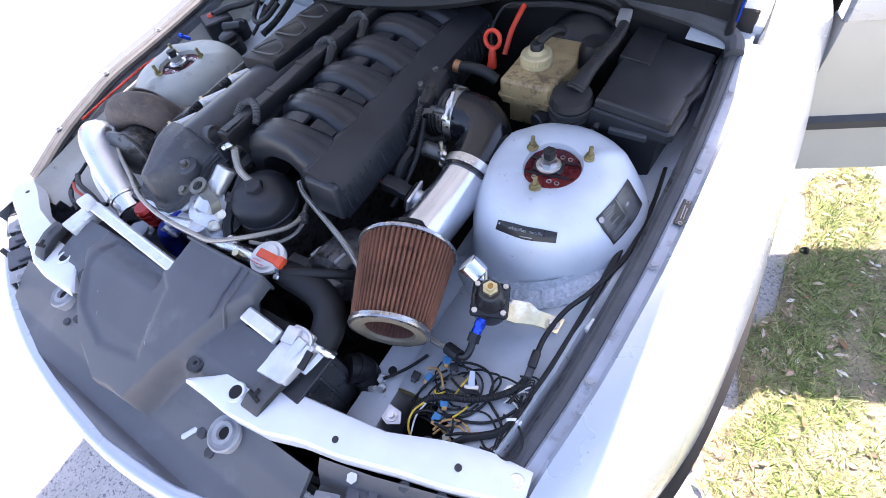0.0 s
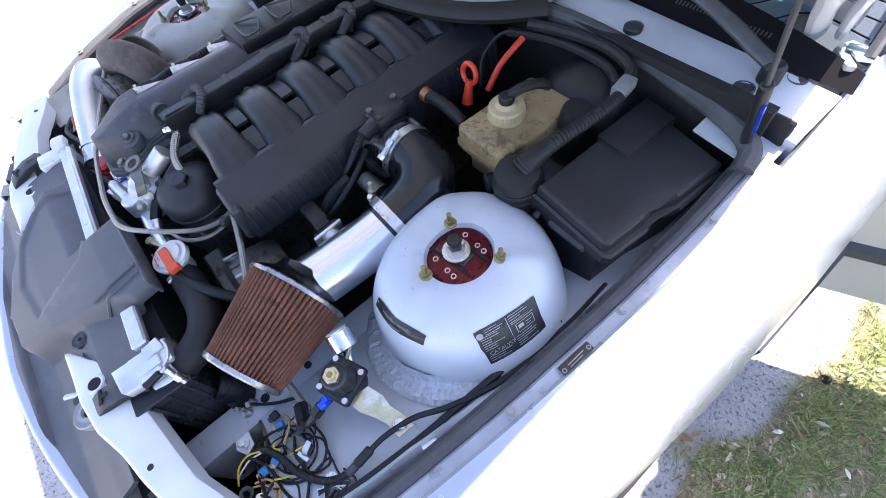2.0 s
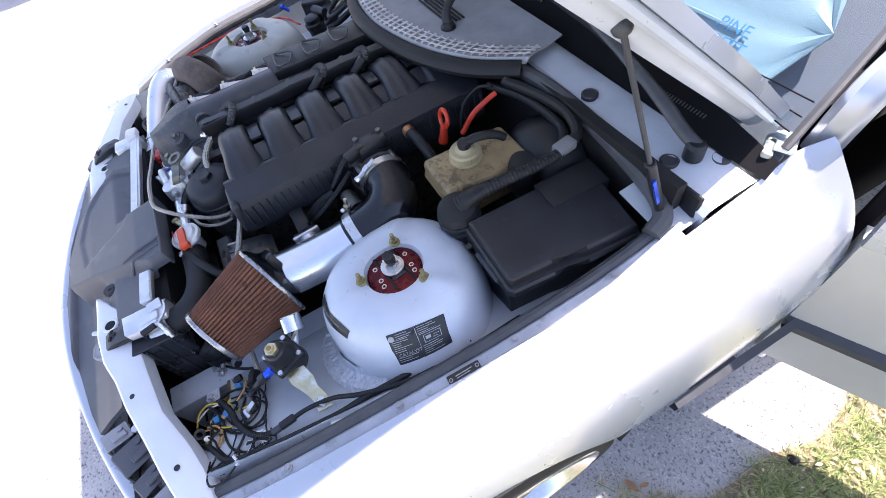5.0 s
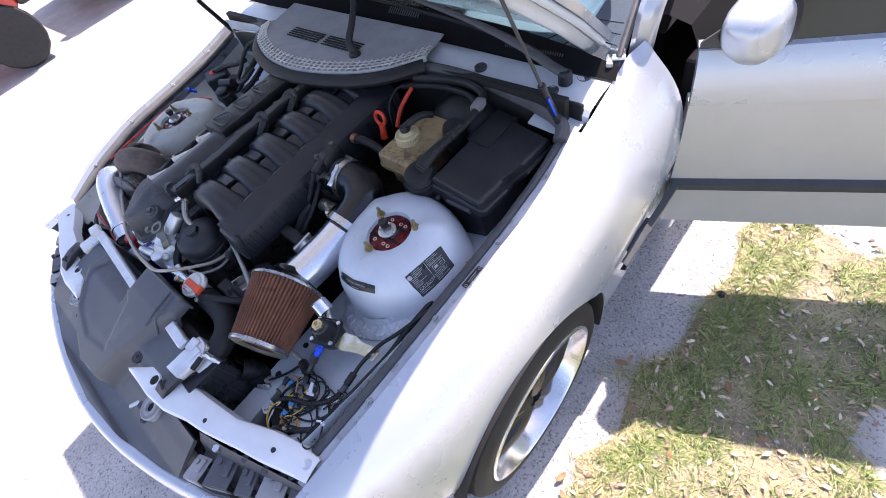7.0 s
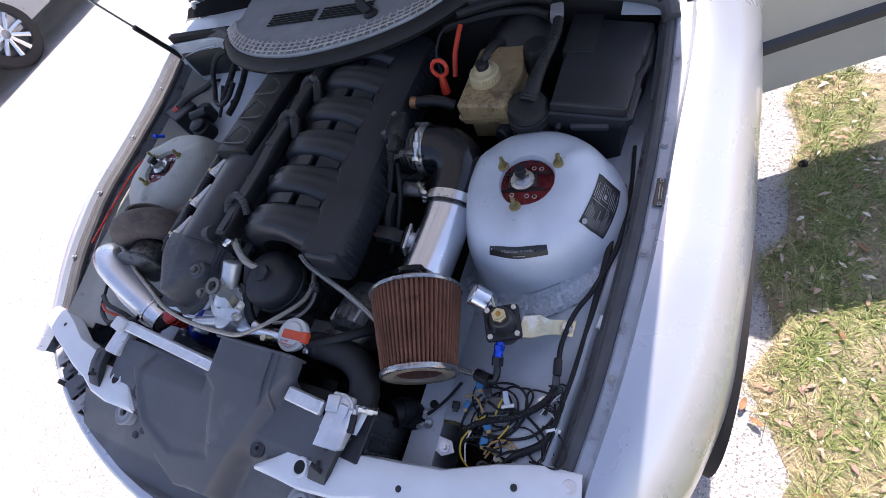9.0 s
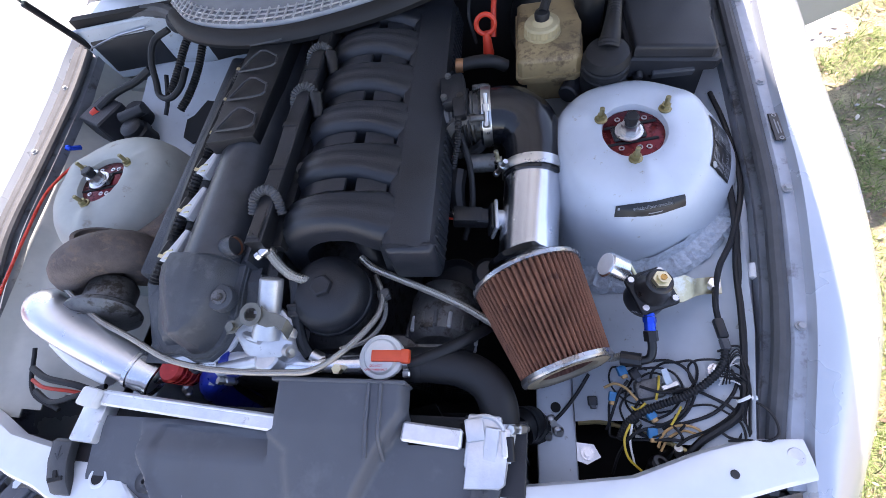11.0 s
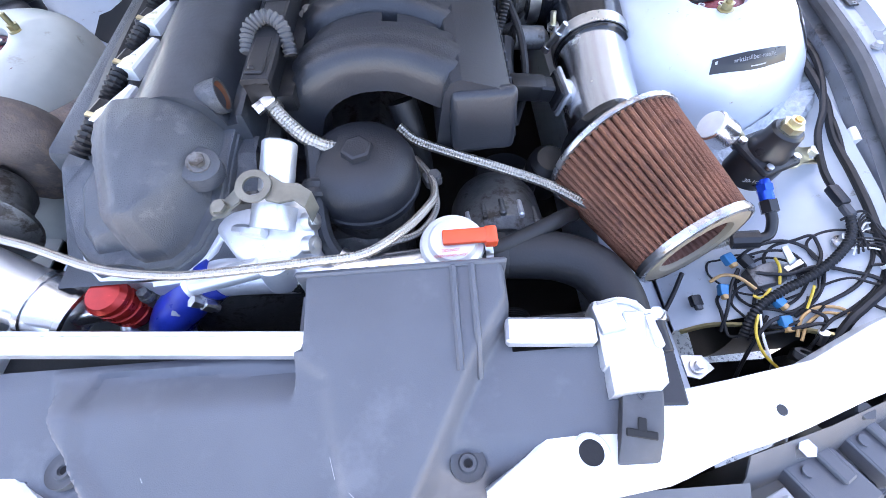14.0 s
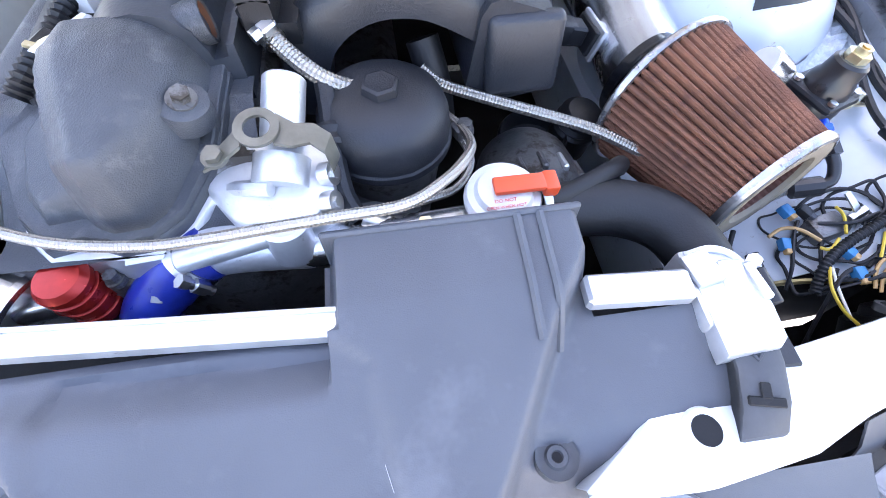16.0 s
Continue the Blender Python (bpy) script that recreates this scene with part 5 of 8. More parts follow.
# ribbed covers over the rear coils
t = thing("coil_cover", (-0.165, 0.16, 0.865), "black plastic coil cover with raised triangular ribs", "cover")
bm = B()
prism(bm, [(-0.212, 0.005), (-0.118, 0.012), (-0.105, 0.325), (-0.200, 0.325)], 0.845, 0.876, 0.004, 2)
part("cover_plate", bm, PLASTIC, t)
for k in range(4):
    y = 0.03 + 0.078 * k
    for pts in ([(-0.20, y, 0.878), (-0.125, y - 0.002, 0.884), (-0.122, y + 0.025, 0.882)], [(-0.198, y + 0.006, 0.878), (-0.160, y + 0.045, 0.886), (-0.122, y + 0.028, 0.882)]):
        bm = B()
        tube(bm, pts, 0.0022, 5, 3)
        part("cover_rib", bm, TRIM_DARK, t)
bm = B()
lathe(bm, [(0.0, 0.028), (0.036, 0.028), (0.040, 0.02), (0.036, 0.018), (0.034, 0), (0.042, -0.01)], (-0.165, 0.352, 0.85), (0, 0, 1), 28)
solo("oil_filler_cap", bm, PLASTIC, "round black oil filler cap on the valve cover", "cap")

# wiring duct and fuel rail
t = thing("wiring_duct", (-0.045, 0.08, 0.85), "long dark wiring duct with a lid and clips along the head", "duct")


def duct_at(y):
    return -0.061 + 0.034 * (y + 0.2) / 0.56, 0.868 + 0.010 * smooth01((y + 0.2) / 0.3) + 0.0012 * math.sin(42 * y)


bm, lid = B(), B()
rows, tops = [], []
for y in lin(-0.200, 0.36, 20):
    x, z = duct_at(y)
    rows.append([(x - 0.0125, y, z - 0.030), (x - 0.0125, y, z - 0.006), (x + 0.0125, y, z - 0.006), (x + 0.0125, y, z - 0.030), (x - 0.0125, y, z - 0.030)])
    tops.append([(x - 0.0142, y, z - 0.009), (x - 0.0142, y, z - 0.002), (x - 0.012, y, z), (x + 0.012, y, z), (x + 0.0142, y, z - 0.002), (x + 0.0142, y, z - 0.009)])
rows.insert(0, [(-0.061, -0.200, 0.85)] * 5)
tops.insert(0, [(-0.061, -0.200, 0.862)] * 6)
grid(bm, rows)
grid(lid, tops)
for q in (bm, lid):
    bmesh.ops.remove_doubles(q, verts=q.verts, dist=1e-6)
part("duct_channel", bm, PLASTIC, t)
part("duct_lid", lid, PLASTIC_WORN, t, "worn grey-black lid")
for y in (-0.06, 0.03, 0.17, 0.29):
    x, z = duct_at(y)
    bm = B()
    box(bm, (x, y, z + 0.0006), (0.031, 0.010, 0.0022), (0, 0, -3), 0.0008)
    box(bm, (x - 0.0153, y, z - 0.008), (0.0024, 0.010, 0.016), (0, 0, -3), 0.0008)
    part("duct_clip", bm, PLASTIC, t)
t = thing("fuel_rail", (-0.05, 0.05, 0.85), "black fuel rail with injector plugs and corrugated hoses", "fuel rail")
bm = B()
tube(bm, [(-0.030, 0.34, 0.832), (-0.034, 0.1, 0.832), (-0.038, -0.12, 0.830), (-0.042, -0.190, 0.826)], 0.015, 4, 3, flat=1.0)
part("rail_bar", bm, PLASTIC, t)
bm = B()
box(bm, (-0.0595, -0.155, 0.8685), (0.019, 0.075, 0.003), (0, 0, -3), 0.001)
part("rail_plate", bm, LABEL_BLACK, t)
for y in (-0.115, 0.115, 0.225):
    bm = B()
    dx = 0.036 * (y + 0.2) / 0.56
    tube(bm, [(-0.084 + dx, y - 0.030, 0.860), (-0.080 + dx, y - 0.008, 0.875), (-0.062 + dx, y + 0.003, 0.881), (-0.045 + dx, y - 0.004, 0.873), (-0.040 + dx, y - 0.024, 0.850)], 0.0076, 10, 5, wave=(0.0052, 0.0011))
    part("corrugated_hose", bm, RUBBER_GREY, t)
    if y > 0:
        bm = B()
        cyl(bm, (-0.040 + dx, y - 0.010, 0.874), (-0.034 + dx, y - 0.050, 0.852), 0.0115, 0.010, 14, 0.002)
        part("injector_plug", bm, PLASTIC, t)
for y in (-0.04, 0.14, 0.30):
    bm = B()
    cyl(bm, (-0.026, y, 0.835), (-0.026, y, 0.842), 0.013, seg=16)
    hexa(bm, (-0.026, y, 0.842), (-0.026, y, 0.849), 0.0075)
    part("rail_bolt", bm, STEEL if y < 0 else CAST, t)

origin()
# ---- intake manifold ----
WEB = [(-0.036, 0.826), (-0.004, 0.856), (0.018, 0.8665), (0.040, 0.872), (0.062, 0.8735), (0.085, 0.872), (0.125, 0.862), (0.160, 0.845)]
man = thing("intake_manifold", (0.09, 0.06, 0.70), "black plastic six-runner intake manifold with ribbed plenum", "intake manifold")
for k in range(6):
    y = -0.163 + 0.0985 * k
    bm = B()
    rows = []
    path = [(-0.058, 0.735), (-0.052, 0.785), (-0.036, 0.826), (-0.004, 0.856), (0.040, 0.872), (0.085, 0.872), (0.125, 0.862), (0.160, 0.845)]
    line = spline([(x, 0, z) for x, z in path], 3)
    for i, p in enumerate(line):
        f = i / (len(line) - 1)
        a, b = line[max(0, i - 1)], line[min(len(line) - 1, i + 1)]
        tn = (b - a).normalized()
        nn = Vector((-tn.z, 0, tn.x))
        hw = 0.0400 - 0.0045 * smooth01((f - 0.3) / 0.25) * (1 - smooth01((f - 0.72) / 0.2)) + (0.006 * max(0, f - 0.75) * 4)
        rows.append([(p.x + nn.x * h, y + w * hw, p.z + nn.z * h) for w, h in ((-1.0, -0.045), (-1.0, -0.022), (-0.92, -0.007), (-0.74, 0.0), (-0.54, 0.0042), (-0.38, 0.0020), (-0.15, 0.0056), (0.15, 0.0056), (0.38, 0.0020), (0.54, 0.0042), (0.74, 0.0), (0.92, -0.007), (1.0, -0.022), (1.0, -0.045), (0.0, -0.05), (-1.0, -0.045))])
    grid(bm, rows)
    bmesh.ops.remove_doubles(bm, verts=bm.verts, dist=1e-5)
    part("runner", bm, MANIFOLD, man, sharp=60)
bm = B()
rows = []
for k in range(7):
    y = -0.218 + 0.605 * k / 6
    s = 1.0 if 0 < k < 6 else 0.97
    rows.append([(0.175 + (x - 0.175) * s, y, 0.80 + (z - 0.80) * s) for x, z in ((0.128, 0.76), (0.140, 0.835), (0.148, 0.848), (0.160, 0.851), (0.205, 0.836), (0.216, 0.828), (0.221, 0.812), (0.228, 0.765), (0.222, 0.748), (0.16, 0.738), (0.128, 0.76))])
grid(bm, rows)
for row in (0, -1):
    bm.faces.new([v for v in {tuple(round(c, 6) for c in p): None for p in rows[row]}] and [bm.verts.new(p) for p in rows[row][:-1]])
bmesh.ops.remove_doubles(bm, verts=bm.verts, dist=1e-5)
part("plenum", bm, MANIFOLD, man, sharp=30)
for k in range(36):
    y = -0.205 + 0.585 * k / 35
    bm = B()
    box(bm, (0.2238, y, 0.791), (0.006, 0.0045, 0.046), (0, -8, 0), 0.0015)
    part("plenum_rib", bm, MANIFOLD, man)
bm = B()
box(bm, (0.185, -0.219, 0.795), (0.076, 0.020, 0.082), (-6, 0, 0), 0.009, 3)
part("plenum_end", bm, MANIFOLD, man)
for k in range(5):
    y = -0.163 + 0.0985 * (k + 0.5)
    def web(x0, x1, hw, h, n):
        xs = [p[0] for p in WEB]
        return [[(x, y + w * hw, float(np.interp(x, xs, [p[1] for p in WEB])) + h) for w in (-1, -0.4, 0.4, 1)] for x in lin(x0, x1, n)]

    for x0, x1 in ((-0.030, 0.076), (0.094, 0.140)):
        part("runner_web", grid(B(), web(x0, x1, 0.0125, -0.0100, 8), (0, 0, -0.006)), MANIFOLD, man)
# hose from the front runner down to the block
bm = B()
tube(bm, [(0.09, -0.17, 0.79), (0.10, -0.19, 0.75), (0.105, -0.20, 0.70)], 0.018, 12, 5)
part("crankcase_hose", bm, RUBBER, man)

# ---- throttle, elbow, intake pipe and filter ----
origin(0.004, 0.010, 0.006)
t = thing("throttle_valve", (0.255, 0.075, 0.70), "dark ribbed throttle body with a cable pulley", "throttle")
bm = B()
lathe(bm, [(0, 0), (0.050, 0), (0.050, 0.014), (0.043, 0.018), (0.043, 0.030), (0.047, 0.032), (0.047, 0.036), (0.043, 0.038), (0.043, 0.044), (0.047, 0.046), (0.047, 0.050), (0.043, 0.052), (0.043, 0.078), (0, 0.078)], (0.212, 0.075, 0.775), (1, 0.05, 0), 32)
part("throttle_barrel", bm, CAST, t)
bm = B()
box(bm, (0.232, 0.085, 0.832), (0.044, 0.070, 0.024), (0, -6, 8), 0.006, 2)
part("throttle_cap", bm, PLASTIC_WORN, t)
for x, y in ((0.218, 0.060), (0.246, 0.060), (0.222, 0.112)):
    bm = B()
    cyl(bm, (x, y, 0.840), (x, y, 0.848), 0.006, seg=10)
    part("cap_screw", bm, CAST, t)
bm = B()
tube(bm, [(0.245, 0.045, 0.835), (0.243, 0.020, 0.828), (0.238, -0.005, 0.80), (0.225, -0.03, 0.76)], 0.0062, 10, 6, wave=(0.0045, 0.0007))
box(bm, (0.245, 0.040, 0.834), (0.022, 0.040, 0.020), (10, 0, 8), 0.004, 2)
part("throttle_plug", bm, PLASTIC, t)
bm = B()
lathe(bm, [(0.046, 0), (0.046, 0.012), (0.030, 0.014), (0.030, 0.0)], (0.246, 0.040, 0.770), (0.3, -1, 0.2), 28)
part("cable_pulley", bm, CAST, t)
for k in range(5):
    bm = lathe(B(), [(0.0475, -0.0016), (0.0525, -0.0016), (0.0525, 0.0016), (0.0475, 0.0016), (0.0475, -0.0016)], (0.222 + 0.008 * k, 0.0755 + 0.0004 * k, 0.775), (1, 0.05, 0), 32)
    part("barrel_rib", bm, PLASTIC_WORN, t)
for y, z in ((0.112, 0.812), (0.036, 0.812), (0.118, 0.740)):
    bm = B()
    cyl(bm, (0.262, y, z), (0.286, y + 0.001, z), 0.0065, seg=12)
    hexa(bm, (0.286, y + 0.001, z), (0.292, y + 0.001, z), 0.0052)
    part("flange_bolt", bm, CAST, t)
origin()

bm = B()
tube(bm, [(0.276, 0.087, 0.778), (0.304, 0.089, 0.777), (0.336, 0.086, 0.772), (0.361, 0.066, 0.762), (0.371, 0.030, 0.750), (0.370, -0.034, 0.737)], [0.0525, 0.0535, 0.056, 0.0565, 0.055, 0.0530], 36, 7)
elb = solo("silicone_elbow", bm, SILICONE, "glossy black silicone intake elbow with white print", "hose")
m = frame_of((0.4232, 0.010, 0.766), (0, 1, 0.12), (-0.42, 0, 0.9))
words("IN", m, 0.014, INK, elb, "white print on the elbow")


def clamp(at, way, r, w, thing_label, screw, group="hose clamps", sl=0.030):
    t = thing("hose_clamp", at, thing_label, "clamp", group)
    wv = Vector(way).normalized()
    bm = lathe(B(), [(r, -w / 2), (r + 0.002, -w / 2), (r + 0.0022, 0), (r + 0.002, w / 2), (r, w / 2)], at, way, 40)
    part("band", bm, STEEL, t)
    sv = Vector(screw)
    sv = (sv - sv.dot(wv) * wv).normalized()
    tg = wv.cross(sv)
    c = Vector(at) + sv * (r + 0.006)
    bm = B()
    cyl(bm, c - tg * sl * 0.5, c + tg * sl * 0.5, 0.0045, seg=10)
    hexa(bm, c + tg * sl * 0.5, c + tg * (sl * 0.5 + 0.008), 0.0065)
    box(bm, (0, 0, 0), (0.016, 0.012, 0.010), m=frame_of(c, tg, wv), bev=0.002)
    part("worm_screw", bm, STEEL, t)
    return t


clamp((0.3705, -0.018, 0.740), (-0.02, -1, -0.2), 0.0542, 0.019, "polished T-bolt clamp on the intake pipe", (-1, 0, 0.45), sl=0.045)
clamp((0.290, 0.088, 0.7775), (1, 0.05, -0.03), 0.0535, 0.017, "steel T-bolt clamp at the throttle", (0, -0.5, 0.85), sl=0.05)
for q, d in (((0.312, -0.016, 0.758), (-0.10, 0.15, 1)),):
    t = thing("clamp_bolt", q, "zinc T-bolt with a nut at the clamp", "bolt")
    bm = B()
    cyl(bm, q, Vector(q) + Vector(d) * 0.036, 0.0042, seg=10)
    part("bolt_shank", bm, BRASS, t)
    bm = B()
    hexa(bm, Vector(q) + Vector(d) * 0.010, Vector(q) + Vector(d) * 0.019, 0.0085)
    part("bolt_nut", bm, STEEL, t)

pipe = thing("intake_pipe", (0.37, -0.10, 0.68), "polished aluminium intake pipe with a sensor flange", "pipe")
bm = B()
tube(bm, [(0.371, 0.01, 0.744), (0.367, -0.06, 0.733), (0.361, -0.13, 0.727), (0.356, -0.205, 0.727)], 0.0495, 48, 4)
part("pipe_tube", bm, ALU, pipe)
bm = B()
cyl(bm, (0.3270, -0.115, 0.735), (0.3040, -0.117, 0.742), 0.017, 0.017, 20)
box(bm, (0.3025, -0.117, 0.7425), (0.006, 0.058, 0.040), (0, 18, 3), 0.002, 2)
part("sensor_flange", bm, ALU_RAW, pipe)
bm = B()
box(bm, (0.2965, -0.118, 0.7445), (0.006, 0.050, 0.032), (0, 18, 3), 0.002)
box(bm, (0.2820, -0.117, 0.748), (0.024, 0.028, 0.024), (0, 14, 2), 0.003)
box(bm, (0.2580, -0.116, 0.752), (0.050, 0.030, 0.026), (0, 10, 2), 0.004, 2)
sn = part("sensor_plug", bm, PLASTIC, pipe, "black sensor plug")
bm = B()
tube(bm, [(0.2340, -0.112, 0.755), (0.2200, -0.108, 0.750), (0.2040, -0.10, 0.728)], 0.006, 7, 5)
part("sensor_wires", bm, RUBBER, sn)
for dx, mt2 in ((-0.006, RED_PLASTIC), (0.004, WHITE_PL)):
    bm = B()
    tube(bm, [(0.2380, -0.116 + dx, 0.757), (0.2260, -0.114 + dx, 0.757), (0.2180, -0.11 + dx, 0.750)], 0.002, 5, 4)
    part("sensor_wire", bm, mt2, sn)

FA, FB = Vector((0.354, -0.222, 0.729)), Vector((0.410, -0.367, 0.720))
FD = (FB - FA).normalized()
flt = thing("air_filter", (0.39, -0.30, 0.66), "dusty red-brown pleated cone air filter with chrome rims", "air filter")
L = (FB - FA).length
bm = B()
NP = 58
rings = []
for h in lin(0.006, L - 0.004, 5):
    r = 0.0880 + (0.0670 - 0.0880) * h / L
    ring = []
    for k in range(NP * 4):
        a = 2 * math.pi * k / (NP * 4)
        ph = k % 4
        d = (0.0, -0.0016, -0.0080, -0.0016)[ph]
        ring.append((r + d + 0.0004 * noise.noise((a * 9, h * 50, 0)), a, h))
    rings.append(ring)
fm = Matrix.Translation(FA) @ axes_to(FD)
vv = [[bm.verts.new(fm @ Vector((r * math.cos(a), r * math.sin(a), h))) for r, a, h in ring] for ring in rings]
n = NP * 4
for p, q in zip(vv, vv[1:]):
    for k in range(n):
        bm.faces.new((p[k], p[(k + 1) % n], q[(k + 1) % n], q[k]))
part("pleats", bm, FILTER, flt, "pleated red-brown filter cloth", sharp=25)
bm = lathe(B(), [(0.084, 0.006), (0.0895, 0.006), (0.0908, 0.004), (0.0908, 0.000), (0.089, -0.002), (0.082, -0.002)], FA, FD, 64)
part("base_rim", bm, DULL_CHROME, flt, "chrome base rim")
bm = lathe(B(), [(0.085, -0.002), (0.079, -0.008), (0.067, -0.014), (0.058, -0.020), (0.0545, -0.028), (0.0530, -0.036), (0.048, -0.036)], FA, FD, 48)
part("rubber_neck", bm, SILICONE, flt, "black rubber neck")
bm = lathe(B(), [(0.066, L - 0.007), (0.0695, L - 0.006), (0.0700, L), (0.0680, L + 0.003), (0.064, L + 0.004)], FA, FD, 64)
part("end_rim", bm, DULL_CHROME, flt, "chrome end rim")
bm = lathe(B(), [(0.0655, L + 0.002), (0.062, L + 0.004), (0.045, L + 0.003), (0.0415, L - 0.002), (0.041, L - 0.03)], FA, FD, 56)
part("end_pad", bm, GLUE, flt, "grey urethane end pad")
NI = 36
bm = lathe(B(), [(0.0415, L - 0.002), (0.034, L - 0.055), (0.0, L - 0.058)], FA, FD, NI * 2, wob=lambda a, h: 1 - (0.04 if int(round(a / (math.pi / NI))) % 2 else 0))
part("inner_cone", bm, FILTER_IN, flt, "inverted inner cone")

# ---- oil filter housing, front pulleys, alternator ----
oil = thing("oil_filter_housing", (0.055, -0.26, 0.60), "black ribbed oil filter cap on a cast housing", "oil filter")
OC = Vector((0.056, -0.247, 0))
TL = Vector((0.02, -0.06, 1))
bm = lathe(B(), [(0, 0.790), (0.026, 0.790), (0.042, 0.787), (0.054, 0.778), (0.0592, 0.766), (0.0605, 0.752), (0.0605, 0.744), (0.0625, 0.742), (0.0630, 0.735), (0.058, 0.732)], OC + Vector((-0.030, 0.029, 0.016)), TL, 56, (1.05, 1.05), wob=lambda a, h: 1 + (0.012 * max(0, math.cos(8 * a)) ** 6 if 0.736 < h < 0.775 else 0))
cap = part("filter_cap", bm, PLASTIC_WORN, oil, "ribbed black screw cap")
bm = B()
c = OC + Vector((-0.030, 0.029, 0.016)) + TL.normalized() * 0.789
lathe(bm, [(0.0185, 0), (0.0175, 0.008), (0.0145, 0.0095), (0.0, 0.008)], c, TL, 6)
part("cap_hex", bm, PLASTIC_WORN, cap)
bm = lathe(B(), [(0.0545, 0.733), (0.0545, 0.70), (0.050, 0.66), (0.042, 0.58), (0.03, 0.55)], OC + Vector((-0.030, 0.029, 0.016)), TL, 40)
part("housing_body", bm, CAST, oil)
bm = B()
box(bm, (0.120, -0.252, 0.735), (0.022, 0.020, 0.014), (0, 0, 20), 0.004, 2)
cyl(bm, (0.123, -0.252, 0.735), (0.123, -0.252, 0.745), 0.008, seg=6)
part("housing_lug", bm, CAST, oil)

origin(0.004, -0.02, 0.006)
van = thing("camshaft_adjuster", (-0.055, -0.30, 0.68), "bare aluminium camshaft adjuster with a solenoid", "camshaft adjuster")
bm = B()
cyl(bm, (-0.043, -0.236, 0.812), (-0.051, -0.284, 0.784), 0.0185, seg=28, bev=0.002)
part("solenoid", bm, ALU_RAW, van, "pale metal solenoid can")
bm = B()
cyl(bm, (-0.052, -0.296, 0.777), (-0.056, -0.318, 0.765), 0.024, seg=24)
prism(bm, [(-0.124, -0.306), (-0.085, -0.276), (-0.035, -0.272), (-0.012, -0.292), (-0.010, -0.332), (-0.030, -0.348), (-0.072, -0.356), (-0.098, -0.340)], 0.715, lambda x, y: 0.776 + 0.35 * (y + 0.30) - 0.10 * abs(x + 0.05), 0.007, 2)
cyl(bm, (-0.145, -0.366, 0.742), (-0.070, -0.352, 0.748), 0.0105, 0.012, 18, 0.002)
cyl(bm, (-0.056, -0.350, 0.715), (-0.056, -0.347, 0.756), 0.021, seg=24, bev=0.003)
tube(bm, [(-0.108, -0.305, 0.755), (-0.085, -0.318, 0.768), (-0.062, -0.325, 0.772)], 0.007, 8, 5)
part("adjuster_housing", bm, ALU_RAW, van)
for q in ((-0.020, -0.312, 0.768), (-0.020, -0.336, 0.758)):
    bm = B()
    cyl(bm, q, Vector(q) + Vector((0.010, -0.003, 0.004)), 0.0105, seg=16)
    cyl(bm, Vector(q) + Vector((0.010, -0.003, 0.004)), Vector(q) + Vector((0.012, -0.0035, 0.005)), 0.005, seg=6)
    part("banjo_bolt", bm, STEEL, van)
bm = B()
lathe(bm, [(0.0105, 0), (0.0180, 0), (0.0180, 0.003), (0.0105, 0.003), (0.0105, 0)], (-0.062, -0.296, 0.811), (0.05, -0.25, 1), 28)
grid(bm, [[(-0.105, -0.324, 0.799), (-0.096, -0.304, 0.802)], [(-0.090, -0.320, 0.803), (-0.084, -0.296, 0.808)], [(-0.076, -0.310, 0.807), (-0.074, -0.282, 0.813)]], (0, 0, -0.0028))
grid(bm, [[(-0.050, -0.310, 0.807), (-0.048, -0.282, 0.813)], [(-0.036, -0.314, 0.806), (-0.034, -0.292, 0.810)], [(-0.022, -0.312, 0.806), (-0.018, -0.294, 0.809)], [(-0.012, -0.318, 0.800), (-0.006, -0.300, 0.802)], [(-0.008, -0.326, 0.786), (-0.002, -0.308, 0.787)]], (0, 0, -0.0028))
part("lifting_eye", bm, AGED, van, "bent lifting bracket with a hole")
bm = B()
cyl(bm, (-0.096, -0.313, 0.800), (-0.096, -0.3135, 0.8035), 0.0105, seg=18)
hexa(bm, (-0.096, -0.3135, 0.803), (-0.096, -0.315, 0.809), 0.0075)
part("bracket_bolt", bm, AGED, van)
# black pipe beside the adjuster
bm = B()
tube(bm, [(-0.012, -0.225, 0.80), (-0.010, -0.255, 0.785), (-0.010, -0.29, 0.765), (-0.006, -0.318, 0.745), (0.004, -0.335, 0.73)], 0.010, 10, 5)
lathe(bm, [(0.014, -0.01), (0.016, -0.006), (0.014, 0.0), (0.016, 0.006), (0.014, 0.010)], (-0.010, -0.275, 0.775), (0, -0.9, -0.45), 16)
solo("oil_line", bm, PLASTIC_WORN, "black oil line beside the aluminium adjuster", "oil line")
bm = B()
cyl(bm, (0.008, -0.334, 0.728), (0.026, -0.342, 0.722), 0.011, seg=12)
box(bm, (0.030, -0.343, 0.724), (0.014, 0.016, 0.016), (0, 0, 20), 0.003)
solo("line_fitting", bm, STEEL, "steel fitting with a clamp at the oil line", "fitting")

